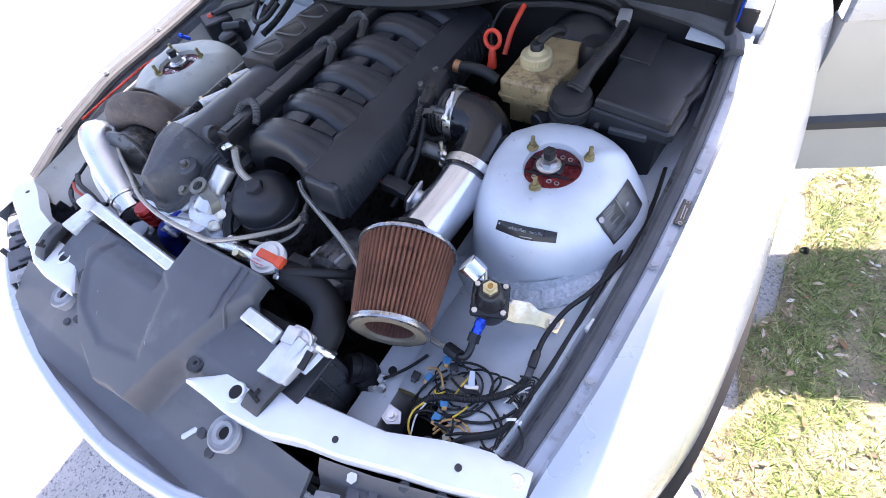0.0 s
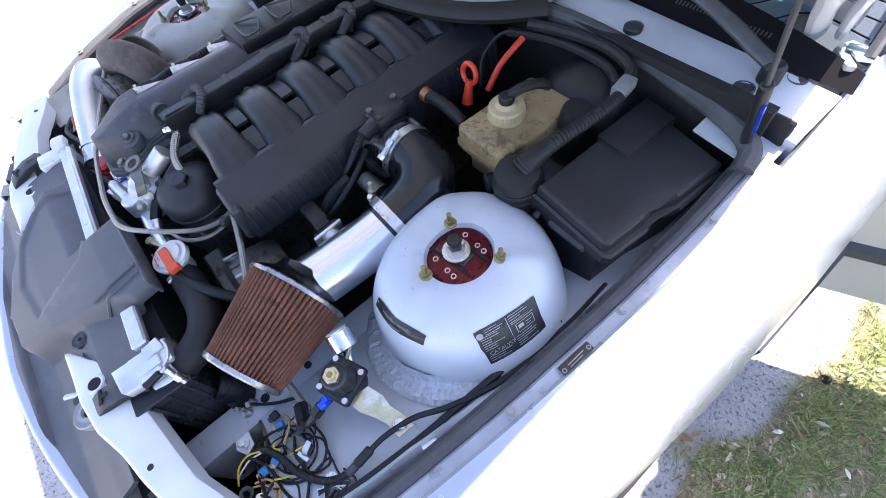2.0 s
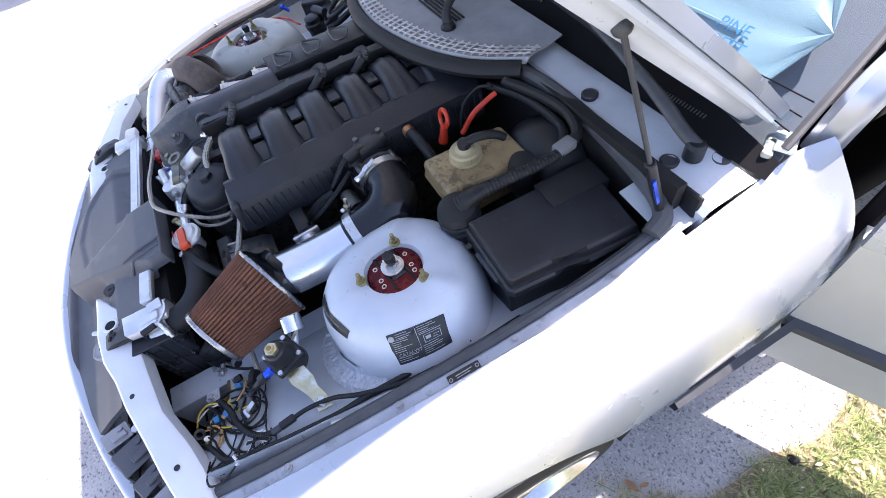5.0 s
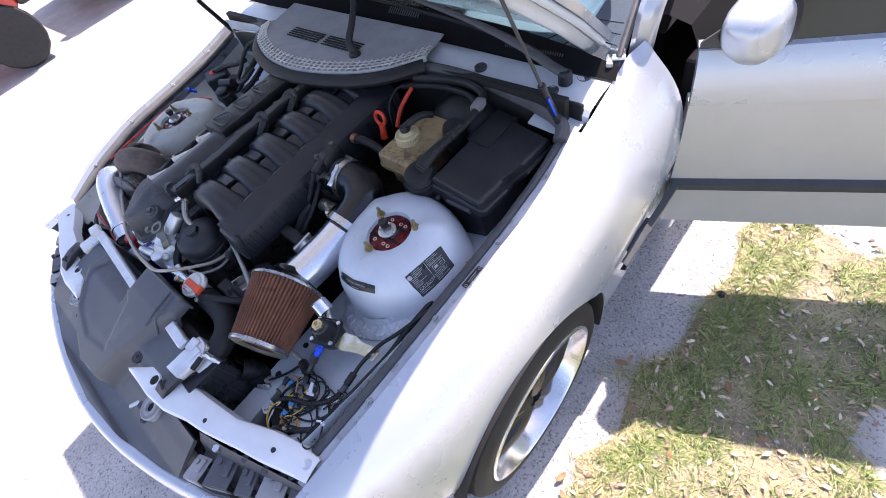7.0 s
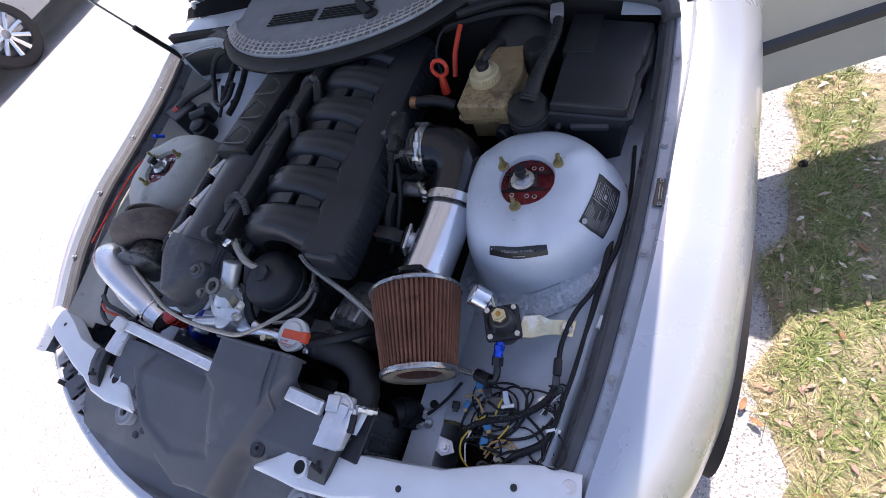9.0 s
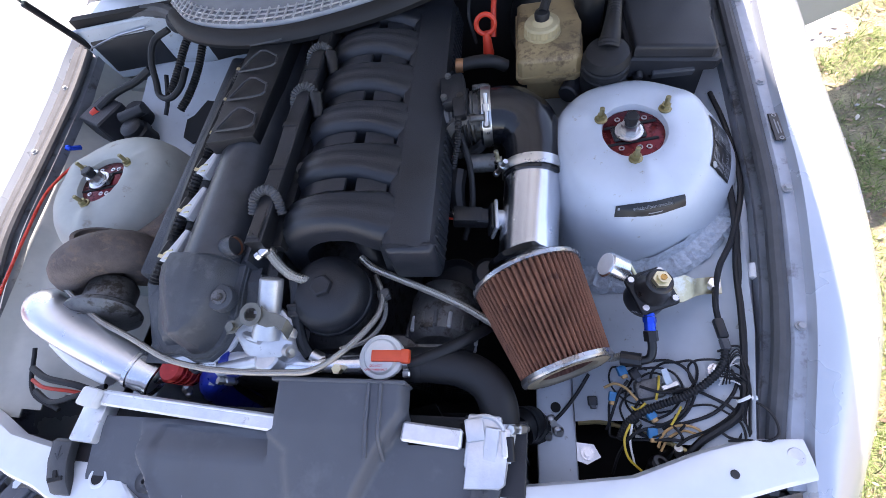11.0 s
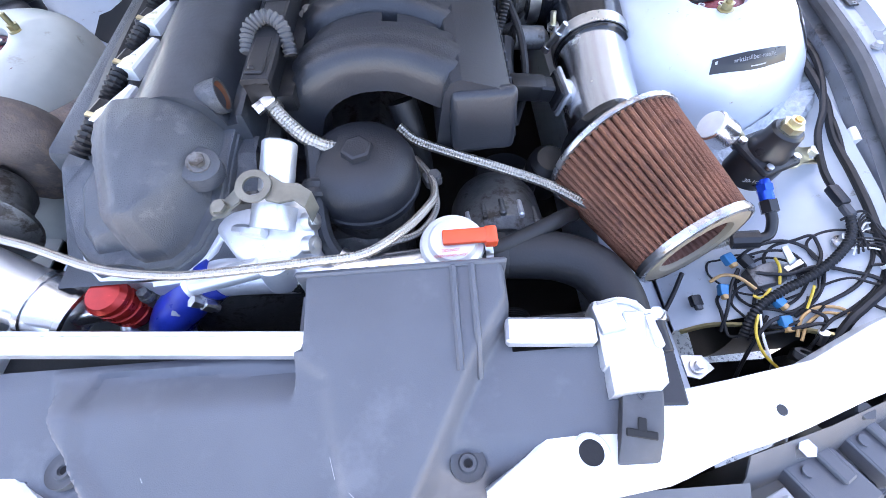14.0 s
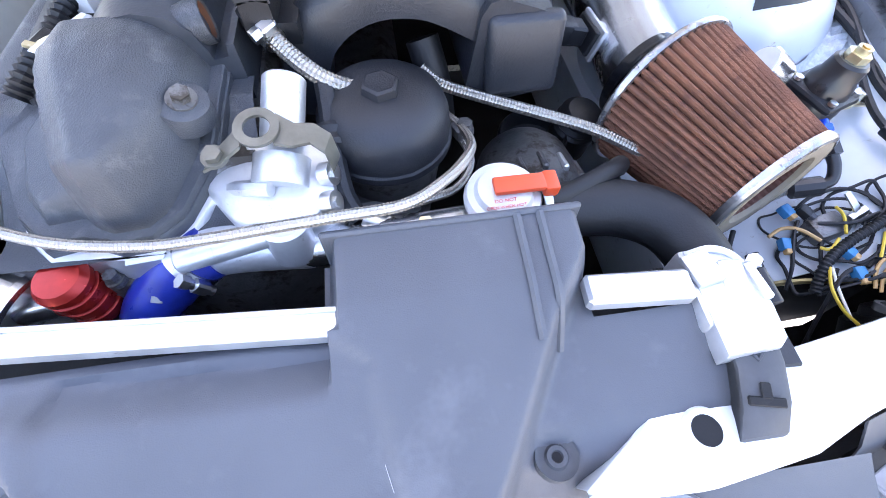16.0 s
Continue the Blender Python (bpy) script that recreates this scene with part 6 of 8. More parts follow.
origin()
alt = thing("alternator", (0.20, -0.27, 0.62), "grey cast alternator with slots under the braided hose", "alternator")
bm = lathe(B(), [(0, 0.06), (0.045, 0.06), (0.058, 0.05), (0.062, 0.03), (0.062, -0.03), (0.055, -0.05), (0, -0.05)], (0.205, -0.262, 0.640), (0, -1, 0.25), 36)
part("alternator_case", bm, CAST, alt)
for k in range(16):
    a = 2 * math.pi * k / 16
    bm = B()
    p = Matrix.Translation((0.205, -0.262, 0.640)) @ axes_to((0, -1, 0.25)) @ Vector((0.060 * math.cos(a), 0.060 * math.sin(a), 0.036))
    box(bm, p, (0.007, 0.030, 0.009), (-14, 0, 0), 0.002)
    part("cooling_fin", bm, ALU_RAW if k % 3 == 0 else CAST, alt)
bm = B()
prism(bm, [(0.10, -0.335), (0.235, -0.335), (0.255, -0.31), (0.235, -0.295), (0.10, -0.300)], 0.640, 0.672, 0.004)
part("alternator_bracket", bm, CAST, alt)
for q, r in (((0.10, -0.36, 0.48), 0.075), ((0.22, -0.36, 0.50), 0.035), ((-0.08, -0.41, 0.52), 0.055)):
    t = thing("belt_pulley", q, "black grooved belt pulley at the engine front", "pulley", "belt pulleys")
    prof = [(0, -0.015)]
    for i in range(7):
        prof += [(r, -0.014 + i * 0.004), (r - 0.002, -0.012 + i * 0.004)]
    prof += [(r, 0.014), (r - 0.01, 0.016), (0, 0.010)]
    part("pulley_wheel", lathe(B(), prof, q, (0, -1, 0.12), 40), PLASTIC, t)
# blower-like fan in the gap behind the radiator
t = thing("cooling_fan", (0.12, -0.43, 0.50), "black cooling fan with blades behind the radiator", "fan")
bm = lathe(B(), [(0, -0.02), (0.05, -0.02), (0.05, 0.02), (0, 0.02)], (0.10, -0.425, 0.50), (0, -1, 0), 28)
part("fan_hub", bm, PLASTIC, t)
for k in range(9):
    bm = B()
    a = 2 * math.pi * k / 9
    grid(bm, [[(0.10 + r * math.cos(a + d), -0.425 + 0.02 * (d - 0.1) / 0.1, 0.50 + r * math.sin(a + d)) for r in (0.048, 0.10, 0.155)] for d in (0.0, 0.1, 0.2)], (0, 0.002, 0))
    part("fan_blade", bm, PLASTIC, t)

origin(-0.012, -0.006, 0.004)
# ---- coolant pipework ----
cool = thing("coolant_pipe", (0.05, -0.36, 0.68), "polished coolant pipe with a filler neck", "pipe")
bm = B()
tube(bm, [(-0.055, -0.358, 0.712), (0.03, -0.362, 0.716), (0.10, -0.362, 0.719), (0.19, -0.358, 0.722)], 0.0195, 24, 3)
part("pipe_tube", bm, ALU, cool)
bm = lathe(B(), [(0.020, -0.02), (0.024, 0.015), (0.030, 0.020), (0.030, 0.024)], (0.150, -0.355, 0.724), (0, -0.05, 1), 28)
part("filler_neck", bm, ALU_RAW, cool)
rc = thing("pressure_cap", (0.150, -0.355, 0.748), "white radiator cap with a red safety lever", "radiator cap")
bm = lathe(B(), [(0.030, -0.006), (0.034, -0.006), (0.0345, 0.0), (0.033, 0.004), (0.027, 0.005), (0.024, 0.010), (0.019, 0.0115), (0, 0.0115)], (0.150, -0.355, 0.750), (0.02, -0.1, 1), 40, wob=lambda a, h: 1 + (0.04 * math.cos(2 * a) if h < 0.004 else 0))
part("cap_disc", bm, mat("cap_white", (0.74, 0.74, 0.72), 0.35, 0.2, 0.06, 40, 0.02, 300), rc)
bm = B()
m = frame_of((0.168, -0.357, 0.765), (1, 0.02, -0.03), (0, 1, 0.1))
box(bm, (-0.006, 0, 0), (0.046, 0.017, 0.006), m=m, bev=0.002, seg=2)
box(bm, (0.022, 0, -0.004), (0.014, 0.021, 0.014), m=m, bev=0.003, seg=2)
part("safety_lever", bm, ORANGE, rc, "orange-red lever")
for text, y, s in (("DO NOT", -0.3715, 0.0048), ("OPEN WHEN HOT", -0.3768, 0.0042)):
    words(text, frame_of((0.147, y, 0.7630 if y > -0.375 else 0.7612), (1, 0.02, 0), (0, 1, 0.1)), s, INK_RED, rc, "red warning print")
for k in range(9):
    a = radians(35 + 110 * k / 8)
    bm = B()
    box(bm, (0.150 + 0.0215 * math.cos(a), -0.355 + 0.0215 * math.sin(a), 0.7585), (0.003, 0.0028, 0.001), (0, 0, math.degrees(a)))
    part("print_bar", bm, INK, rc, "blurred grey print")
bm = B()
tube(bm, [(0.180, -0.358, 0.722), (0.225, -0.358, 0.720), (0.270, -0.362, 0.716), (0.305, -0.380, 0.712), (0.322, -0.410, 0.708), (0.326, -0.446, 0.702)], [0.0255, 0.027, 0.028, 0.0285, 0.0285, 0.028], 24, 7)
rh = solo("radiator_hose", bm, RUBBER, "thick black radiator hose bending down to the radiator", "hose")
bm = lathe(B(), [(0.0262, -0.008), (0.0272, -0.006), (0.0272, 0.006), (0.0262, 0.008)], (0.200, -0.358, 0.7212), (1, 0, -0.05), 28)
part("hose_bead", bm, RUBBER, rh)
bm = B()
tube(bm, [(0.184, -0.362, 0.744), (0.205, -0.358, 0.743), (0.235, -0.345, 0.741), (0.265, -0.328, 0.735), (0.29, -0.305, 0.715), (0.31, -0.28, 0.68)], 0.0095, 12, 5)
solo("overflow_hose", bm, RUBBER, "thin black overflow hose at the radiator cap", "hose")
clamp((0.187, -0.361, 0.744), (1, 0.1, 0), 0.0100, 0.008, "small steel clip on the overflow hose", (0, -1, -0.4), sl=0.014)
clamp((0.326, -0.440, 0.704), (0, -1, -0.2), 0.0295, 0.012, "slotted steel worm clamp on the radiator hose", (1, 0, 0.7), sl=0.030)
# bypass elbow with the blue hose
bm = B()
tube(bm, [(-0.025, -0.356, 0.712), (-0.060, -0.358, 0.720), (-0.090, -0.360, 0.726), (-0.115, -0.362, 0.725), (-0.140, -0.368, 0.713)], 0.0225, 20, 6)
solo("bypass_elbow", bm, ALU_RAW, "bare aluminium coolant elbow", "pipe")
bm = B()
tube(bm, [(-0.108, -0.360, 0.728), (-0.126, -0.364, 0.722), (-0.152, -0.374, 0.706), (-0.178, -0.385, 0.682), (-0.202, -0.392, 0.63), (-0.214, -0.396, 0.50)], 0.0250, 20, 6)
bh = solo("blue_hose", bm, BLUE_HOSE, "blue silicone coolant hose with a steel clamp", "hose")
bm = B()
box(bm, (-0.156, -0.3965, 0.716), (0.009, 0.002, 0.006), (-48, 30, 0), 0.0006)
part("print_mark", bm, INK, bh, "white print mark")
clamp((-0.128, -0.3648, 0.721), (-0.85, -0.36, -0.50), 0.0254, 0.011, "steel worm clamp on the blue hose", (0.4, -1, 0.1), sl=0.024)
bm = B()
cyl(bm, (0.078, -0.372, 0.735), (0.078, -0.374, 0.748), 0.008, seg=6)
solo("drain_screw", bm, BRASS, "small brass screw on the coolant pipe", "screw")

origin()
origin(-0.012, -0.004, 0)
# ---- radiator ----
rad = thing("radiator", (-0.02, -0.46, 0.35), "aluminium radiator with welded end tanks", "radiator")
bm = B()
box(bm, (-0.155, -0.446, 0.752), (0.330, 0.024, 0.018), (0, 0, -4.5), 0.003)
box(bm, (-0.155, -0.4385, 0.7625), (0.325, 0.004, 0.003), (0, 0, -4.5), 0.001)
part("top_bar", bm, ALU_RAW, rad)
bm = B()
box(bm, (0.235, -0.462, 0.748), (0.085, 0.026, 0.016), (0, 0, -4.5), 0.003)
part("top_bar_end", bm, ALU_RAW, rad)
bm = B()
box(bm, (-0.02, -0.458, 0.54), (0.60, 0.05, 0.36))
part("core", bm, DARK, rad)
for x in (0.305, -0.345):
    bm = B()
    box(bm, (x, -0.466, 0.705), (0.048, 0.070, 0.080), (0, 0, -3), 0.005, 2)
    tk = part("end_tank", bm, ALU_RAW, rad, "welded aluminium end tank")
    bm = B()
    sx = 1 if x > 0 else -1
    box(bm, (x + sx * 0.012, -0.480, 0.53), (0.082, 0.090, 0.36), (0, 0, -3), 0.006, 2)
    side = part("tank_side", bm, TANK_SIDE, tk, "glossy dark plastic side of the radiator")
    for dy in (-0.028, 0.0, 0.028):
        bm = B()
        box(bm, (x + sx * 0.054, -0.480 + dy, 0.53), (0.005, 0.006, 0.35), (0, 0, -3), 0.001)
        part("side_rib", bm, TANK_SIDE, side)
    bm = B()
    box(bm, (x + sx * 0.012, -0.480, 0.7125), (0.090, 0.098, 0.006), (0, 0, -3), 0.002)
    part("side_lip", bm, PLASTIC_WORN, side)
bm = B()
box(bm, (0.294, -0.452, 0.748), (0.026, 0.030, 0.008), (0, 0, 10), 0.003, 2)
box(bm, (0.316, -0.470, 0.746), (0.020, 0.046, 0.006), (8, 0, -6), 0.002)
box(bm, (0.334, -0.468, 0.738), (0.008, 0.034, 0.026), (0, 0, 4), 0.002)
tube(bm, [(0.288, -0.436, 0.744), (0.312, -0.434, 0.746), (0.330, -0.446, 0.744), (0.335, -0.478, 0.740)], 0.0035, 6, 5)
part("tank_bracket", bm, ALU_RAW, rad, "rough welded bracket")
bm = B()
prism(bm, [(0.286, -0.444), (0.344, -0.449), (0.334, -0.516), (0.326, -0.522), (0.281, -0.524)], 0.728, lambda x, y: 0.746 + 0.0018 * noise.noise((x * 90, y * 90, 4)), 0.004, 2)
part("tank_top", bm, ALU_RAW, rad, "pale rough top of the end tank")
bm = B()
cyl(bm, (0.340, -0.458, 0.745), (0.342, -0.488, 0.741), 0.0065, seg=12, bev=0.001)
part("bracket_pin", bm, PLASTIC, rad)
lathe_c = lathe(B(), [(0.027, 0.02), (0.027, -0.03)], (0.325, -0.455, 0.700), (0, 1, 0.2), 24)
part("hose_neck", lathe_c, ALU_RAW, rad)
bm = B()
box(bm, (-0.338, -0.435, 0.762), (0.036, 0.030, 0.020), (0, 0, -10), 0.005, 2)
part("corner_bracket", bm, WHITE_PL, rad, "pale corner bracket")

origin()
# ---- turbo side ----
tur = thing("turbocharger", (-0.42, -0.24, 0.60), "rusty turbocharger with cast turbine housing", "turbocharger")
bm = B()
pts, rr = [], []
for k in range(22):
    a = radians(-60 + 330 * k / 21)
    R = 0.060 - 0.014 * k / 21
    pts.append((-0.425 + R * math.cos(a), -0.205, 0.775 + R * math.sin(a)))
    rr.append(0.030 + 0.014 * (1 - k / 21))
m = Matrix.Translation((-0.425, -0.205, 0.775)) @ pose(0, 0, 0, 12, 0, 28) @ Matrix.Translation((0.425, 0.205, -0.775))
tube(bm, [m @ Vector(p) for p in pts], rr, 16, 2)
part("turbine_scroll", bm, RUST, tur, "rusty turbine scroll")
bm = lathe(B(), [(0.030, -0.09), (0.036, -0.05), (0.042, 0.0), (0.044, 0.03), (0.047, 0.034), (0.047, 0.040), (0.041, 0.040), (0.036, 0.0), (0.0, -0.03)], (-0.425, -0.195, 0.795), (0.35, 0.55, 0.55), 32)
part("turbine_outlet", bm, RUST, tur, "open rusty outlet")
bm = lathe(B(), [(0, -0.03), (0.035, -0.03), (0.042, -0.02), (0.042, 0.02), (0.036, 0.03), (0, 0.03)], (-0.405, -0.262, 0.760), (0.2, -1, 0.15), 28)
part("bearing_housing", bm, CAST, tur)
bm = lathe(B(), [(0.058, 0.0), (0.062, 0.004), (0.062, 0.010), (0.057, 0.014), (0.050, 0.02), (0.0, 0.03)], (-0.412, -0.285, 0.752), (0.2, -1, 0.15), 32)
part("v_band", bm, CAST, tur)
bm = B()
cyl(bm, (-0.468, -0.248, 0.802), (-0.445, -0.252, 0.806), 0.009, seg=12)
cyl(bm, (-0.45, -0.25, 0.79), (-0.45, -0.25, 0.822), 0.006, seg=8)
hexa(bm, (-0.462, -0.249, 0.800), (-0.454, -0.25, 0.802), 0.012)
part("oil_feed_fitting", bm, STEEL, tur)
bm = B()
tube(bm, [(-0.40, -0.16, 0.74), (-0.36, -0.08, 0.72), (-0.33, 0.05, 0.70), (-0.32, 0.2, 0.68)], 0.04, 14, 5)
part("exhaust_manifold", bm, RUST, tur)

chg = thing("charge_pipe", (-0.40, -0.34, 0.70), "bare silver charge pipe with a welded bend", "pipe")
bm = B()
tube(bm, [(-0.520, -0.268, 0.690), (-0.528, -0.276, 0.740), (-0.510, -0.290, 0.780), (-0.465, -0.315, 0.785), (-0.40, -0.345, 0.765), (-0.335, -0.372, 0.738), (-0.285, -0.392, 0.712)], [0.034, 0.035, 0.036, 0.036, 0.035, 0.034, 0.034], 28, 6)
part("pipe_tube", bm, mat("satin_aluminium", (0.74, 0.75, 0.78), 0.30, 0.85, 0.06, 20, 0.05, 400), chg)
bm = lathe(B(), [(0.034, -0.024), (0.038, -0.024), (0.038, -0.018), (0.0355, -0.017), (0.0355, 0.012), (0.038, 0.014), (0.038, 0.020), (0.034, 0.022), (0.030, 0.01)], (-0.298, -0.387, 0.719), (0.85, -0.33, -0.42), 36)
part("pipe_collar", bm, ALU, chg, "bright end collar")
bm = B()
tube(bm, [(-0.500, -0.330, 0.735), (-0.455, -0.362, 0.715), (-0.40, -0.385, 0.69)], 0.026, 16, 5)
part("lower_pipe", bm, WHITE_PL, chg, "pale lower pipe")
bov = thing("blow_off_valve", (-0.236, -0.380, 0.70), "ribbed red metal valve body at the charge pipe", "valve")
lathe_at = (-0.236, -0.380, 0.687)
prof = [(0.0, -0.008), (0.013, -0.007), (0.020, 0.0), (0.0225, 0.004)]
for k in range(3):
    prof += [(0.0225, 0.014 + 0.0145 * k), (0.0202, 0.0152 + 0.0145 * k), (0.0202, 0.0175 + 0.0145 * k), (0.0225, 0.0187 + 0.0145 * k)]
prof += [(0.0225, 0.054), (0.018, 0.060), (0.0, 0.061)]
part("valve_body", lathe(B(), prof, lathe_at, (0.0, -0.10, 1), 36), mat("red_valve_paint", (0.44, 0.026, 0.020), 0.26, 0.45, 0.2, 40, 0.04, 300), bov)
bm = B()
cyl(bm, (-0.285, -0.386, 0.714), (-0.255, -0.382, 0.714), 0.019, seg=24)
part("inlet_stub", bm, ALU, bov)
bm = B()
tube(bm, [(-0.192, -0.366, 0.735), (-0.193, -0.376, 0.68), (-0.196, -0.39, 0.60), (-0.198, -0.40, 0.5)], 0.0070, 10, 5)
solo("black_hose", bm, RUBBER, "thin black hose behind the radiator", "hose")
bm = B()
cyl(bm, (-0.240, -0.398, 0.694), (-0.238, -0.412, 0.684), 0.007, seg=12)
hexa(bm, (-0.239, -0.404, 0.690), (-0.2385, -0.409, 0.686), 0.0095)
bmesh.ops.create_uvsphere(bm, u_segments=12, v_segments=8, radius=0.007, matrix=Matrix.Translation((-0.2375, -0.415, 0.682)))
part("vacuum_nipple", bm, STEEL, bov)

# ---- braided hoses ----
bm = B()
tube(bm, [(-0.470, -0.252, 0.808), (-0.430, -0.284, 0.790), (-0.380, -0.314, 0.780), (-0.300, -0.344, 0.781), (-0.220, -0.376, 0.779), (-0.150, -0.390, 0.780), (-0.100, -0.395, 0.786), (-0.050, -0.398, 0.794), (0.000, -0.398, 0.798), (0.050, -0.394, 0.798), (0.085, -0.368, 0.791), (0.110, -0.328, 0.772), (0.122, -0.290, 0.752), (0.118, -0.252, 0.740), (0.100, -0.215, 0.735)], 0.0044, 20, 8, wave=(0.0030, 0.0006, 1))
feed = thing("oil_feed_hose", (-0.10, -0.371, 0.775), "thin steel braided oil feed hose across the engine front", "braided hose")
part("braid", bm, BRAID, feed)
bm = B()
cyl(bm, (-0.474, -0.2505, 0.810), (-0.452, -0.2605, 0.799), 0.0068, seg=6)
part("end_fitting", bm, ALU, feed, "bright hexagonal end fitting")
bm = B()
tube(bm, [(0.060, -0.345, 0.737), (0.100, -0.330, 0.733), (0.122, -0.295, 0.728), (0.120, -0.26, 0.726), (0.100, -0.22, 0.73)], 0.0038, 16, 6, wave=(0.0030, 0.0006, 1))
solo("oil_return_hose", bm, BRAID, "thin steel braided hose round the oil filter", "braided hose")
origin(0.006, -0.016, 0)
bm = B()
tube(bm, [(-0.056, -0.196, 0.832), (-0.040, -0.215, 0.824), (-0.018, -0.232, 0.812), (0.006, -0.236, 0.800), (0.030, -0.226, 0.790)], 0.0074, 24, 6, wave=(0.0038, 0.0009, 1))
solo("fuel_hose", bm, BRAID, "steel braided fuel hose with a bright clamp", "braided hose")
clamp((-0.054, -0.199, 0.830), (0.6, -0.7, -0.3), 0.0088, 0.010, "bright worm clamp on the braided hose", (0.2, -0.6, 0.8), sl=0.016)
bm = B()
tube(bm, [(-0.075, -0.165, 0.835), (-0.068, -0.180, 0.835), (-0.058, -0.195, 0.832)], 0.012, 10, 4)
solo("fuel_hose_end", bm, RUBBER, "black rubber end of the fuel hose", "hose end")
origin()
bm = B()
tube(bm, [(0.085, -0.200, 0.775), (0.105, -0.215, 0.765), (0.15, -0.232, 0.755), (0.205, -0.252, 0.745), (0.26, -0.275, 0.735), (0.32, -0.305, 0.715), (0.40, -0.325, 0.68), (0.47, -0.330, 0.655), (0.505, -0.325, 0.660)], 0.0056, 20, 7, wave=(0.0034, 0.0008, 1))
solo("fuel_return_hose", bm, BRAID, "steel braided fuel hose passing under the air filter", "braided hose")

# ---- brake reservoir, booster cap, fuse box, dipstick ----
origin(-0.002, 0.02, -0.008)
res = thing("brake_fluid_reservoir", (0.40, 0.24, 0.74), "yellowed brake fluid reservoir with stains", "reservoir")
bm = B()
ZT = lambda x, y: 0.838 - 0.05 * (y - 0.15)
prism(bm, [(0.350, 0.150), (0.358, 0.143), (0.455, 0.143), (0.464, 0.150), (0.470, 0.24), (0.462, 0.325), (0.455, 0.332), (0.358, 0.332), (0.350, 0.325)], 0.785, ZT, 0.009, 3)
prism(bm, [(0.366, 0.158), (0.450, 0.158), (0.450, 0.31), (0.366, 0.31)], 0.73, 0.786)
part("tank", bm, RESERVOIR, res)
bm = B()
prism(bm, [(0.346, 0.146), (0.356, 0.139), (0.458, 0.139), (0.468, 0.146), (0.474, 0.24), (0.466, 0.329), (0.456, 0.336), (0.356, 0.336), (0.346, 0.329)], 0.796, 0.802)
part("seam", bm, RESERVOIR, res)
bm = lathe(B(), [(0.034, -0.01), (0.034, 0.002), (0.032, 0.003), (0.032, 0.016), (0.029, 0.020), (0.020, 0.021), (0.014, 0.027), (0, 0.027)], (0.397, 0.222, 0.838), (0, 0, 1), 60, wob=lambda a, h: 1 + (0.02 * math.cos(30 * a) if 0.002 < h < 0.018 else 0))
part("screw_cap", bm, CAP_YELLOW, res, "ribbed yellowed screw cap")
bm = lathe(B(), [(0.013, 0.024), (0.014, 0.036), (0.012, 0.040), (0, 0.040)], (0.397, 0.222, 0.838), (0, 0, 1), 20)
tube(bm, [(0.398, 0.224, 0.874), (0.406, 0.250, 0.880), (0.414, 0.280, 0.874), (0.420, 0.300, 0.860)], 0.009, 8, 5)
part("level_sensor", bm, PLASTIC, res, "black level sensor and plug")
bm = B()
cyl(bm, (0.455, 0.155, 0.765), (0.44, 0.125, 0.765), 0.019, seg=20, bev=0.003)
cyl(bm, (0.455, 0.16, 0.765), (0.49, 0.175, 0.765), 0.014, seg=16)
part("reservoir_port", bm, PLASTIC_WORN, res)

origin()
bst = thing("brake_booster", (0.45, 0.36, 0.62), "round black brake booster at the firewall", "brake booster")
bm = lathe(B(), [(0, 0.06), (0.05, 0.055), (0.095, 0.03), (0.11, 0), (0.11, -0.05), (0, -0.06)], (0.44, 0.385, 0.735), (0, -1, 0.1), 40)
part("booster_shell", bm, PLASTIC, bst)

cp = thing("rubber_cap", (0.502, 0.158, 0.76), "large black ribbed rubber cap with a thick cable", "cap")
bm = lathe(B(), [(0.042, -0.10), (0.042, -0.035), (0.038, -0.033), (0.042, -0.028), (0.042, -0.018), (0.039, -0.016), (0.041, -0.010), (0.036, 0.004), (0.022, 0.010), (0, 0.011)], (0.503, 0.158, 0.832), (0, -0.1, 1), 36)
part("cap_body", bm, RUBBER, cp)
bm = B()
tube(bm, [(0.505, 0.165, 0.835), (0.512, 0.195, 0.852), (0.520, 0.24, 0.860), (0.528, 0.30, 0.862), (0.528, 0.35, 0.860), (0.520, 0.395, 0.855)], [0.020, 0.014, 0.0112, 0.0105, 0.0105, 0.0105], 14, 6, wave=(0.007, 0.0006))
part("thick_cable", bm, RUBBER, cp)
bm = B()
box(bm, (0.520, 0.385, 0.862), (0.026, 0.042, 0.020), (0, 0, 8), 0.004, 2)
part("grey_connector", bm, mat("grey_connector_plastic", (0.22, 0.22, 0.23), 0.5), cp, "ribbed grey connector")
bm = B()
tube(bm, [(0.515, 0.40, 0.855), (0.50, 0.43, 0.86), (0.44, 0.445, 0.865), (0.36, 0.43, 0.868), (0.29, 0.405, 0.87)], 0.011, 10, 6)
solo("firewall_cable", bm, RUBBER, "black cable along the firewall", "cable")
bm = B()
tube(bm, [(0.50, 0.40, 0.845), (0.46, 0.425, 0.845), (0.40, 0.425, 0.85), (0.33, 0.415, 0.85), (0.26, 0.38, 0.855)], 0.009, 10, 6)
solo("firewall_cable", bm, RUBBER, "black cable along the firewall", "cable")

bm = lathe(B(), [(0.028, -0.06), (0.028, 0.0), (0.024, 0.012), (0, 0.014)], (0.487, 0.315, 0.835), (0, 0, 1), 24)
solo("relay_cap", bm, PLASTIC, "black round cap between reservoir and fuse box", "cap")

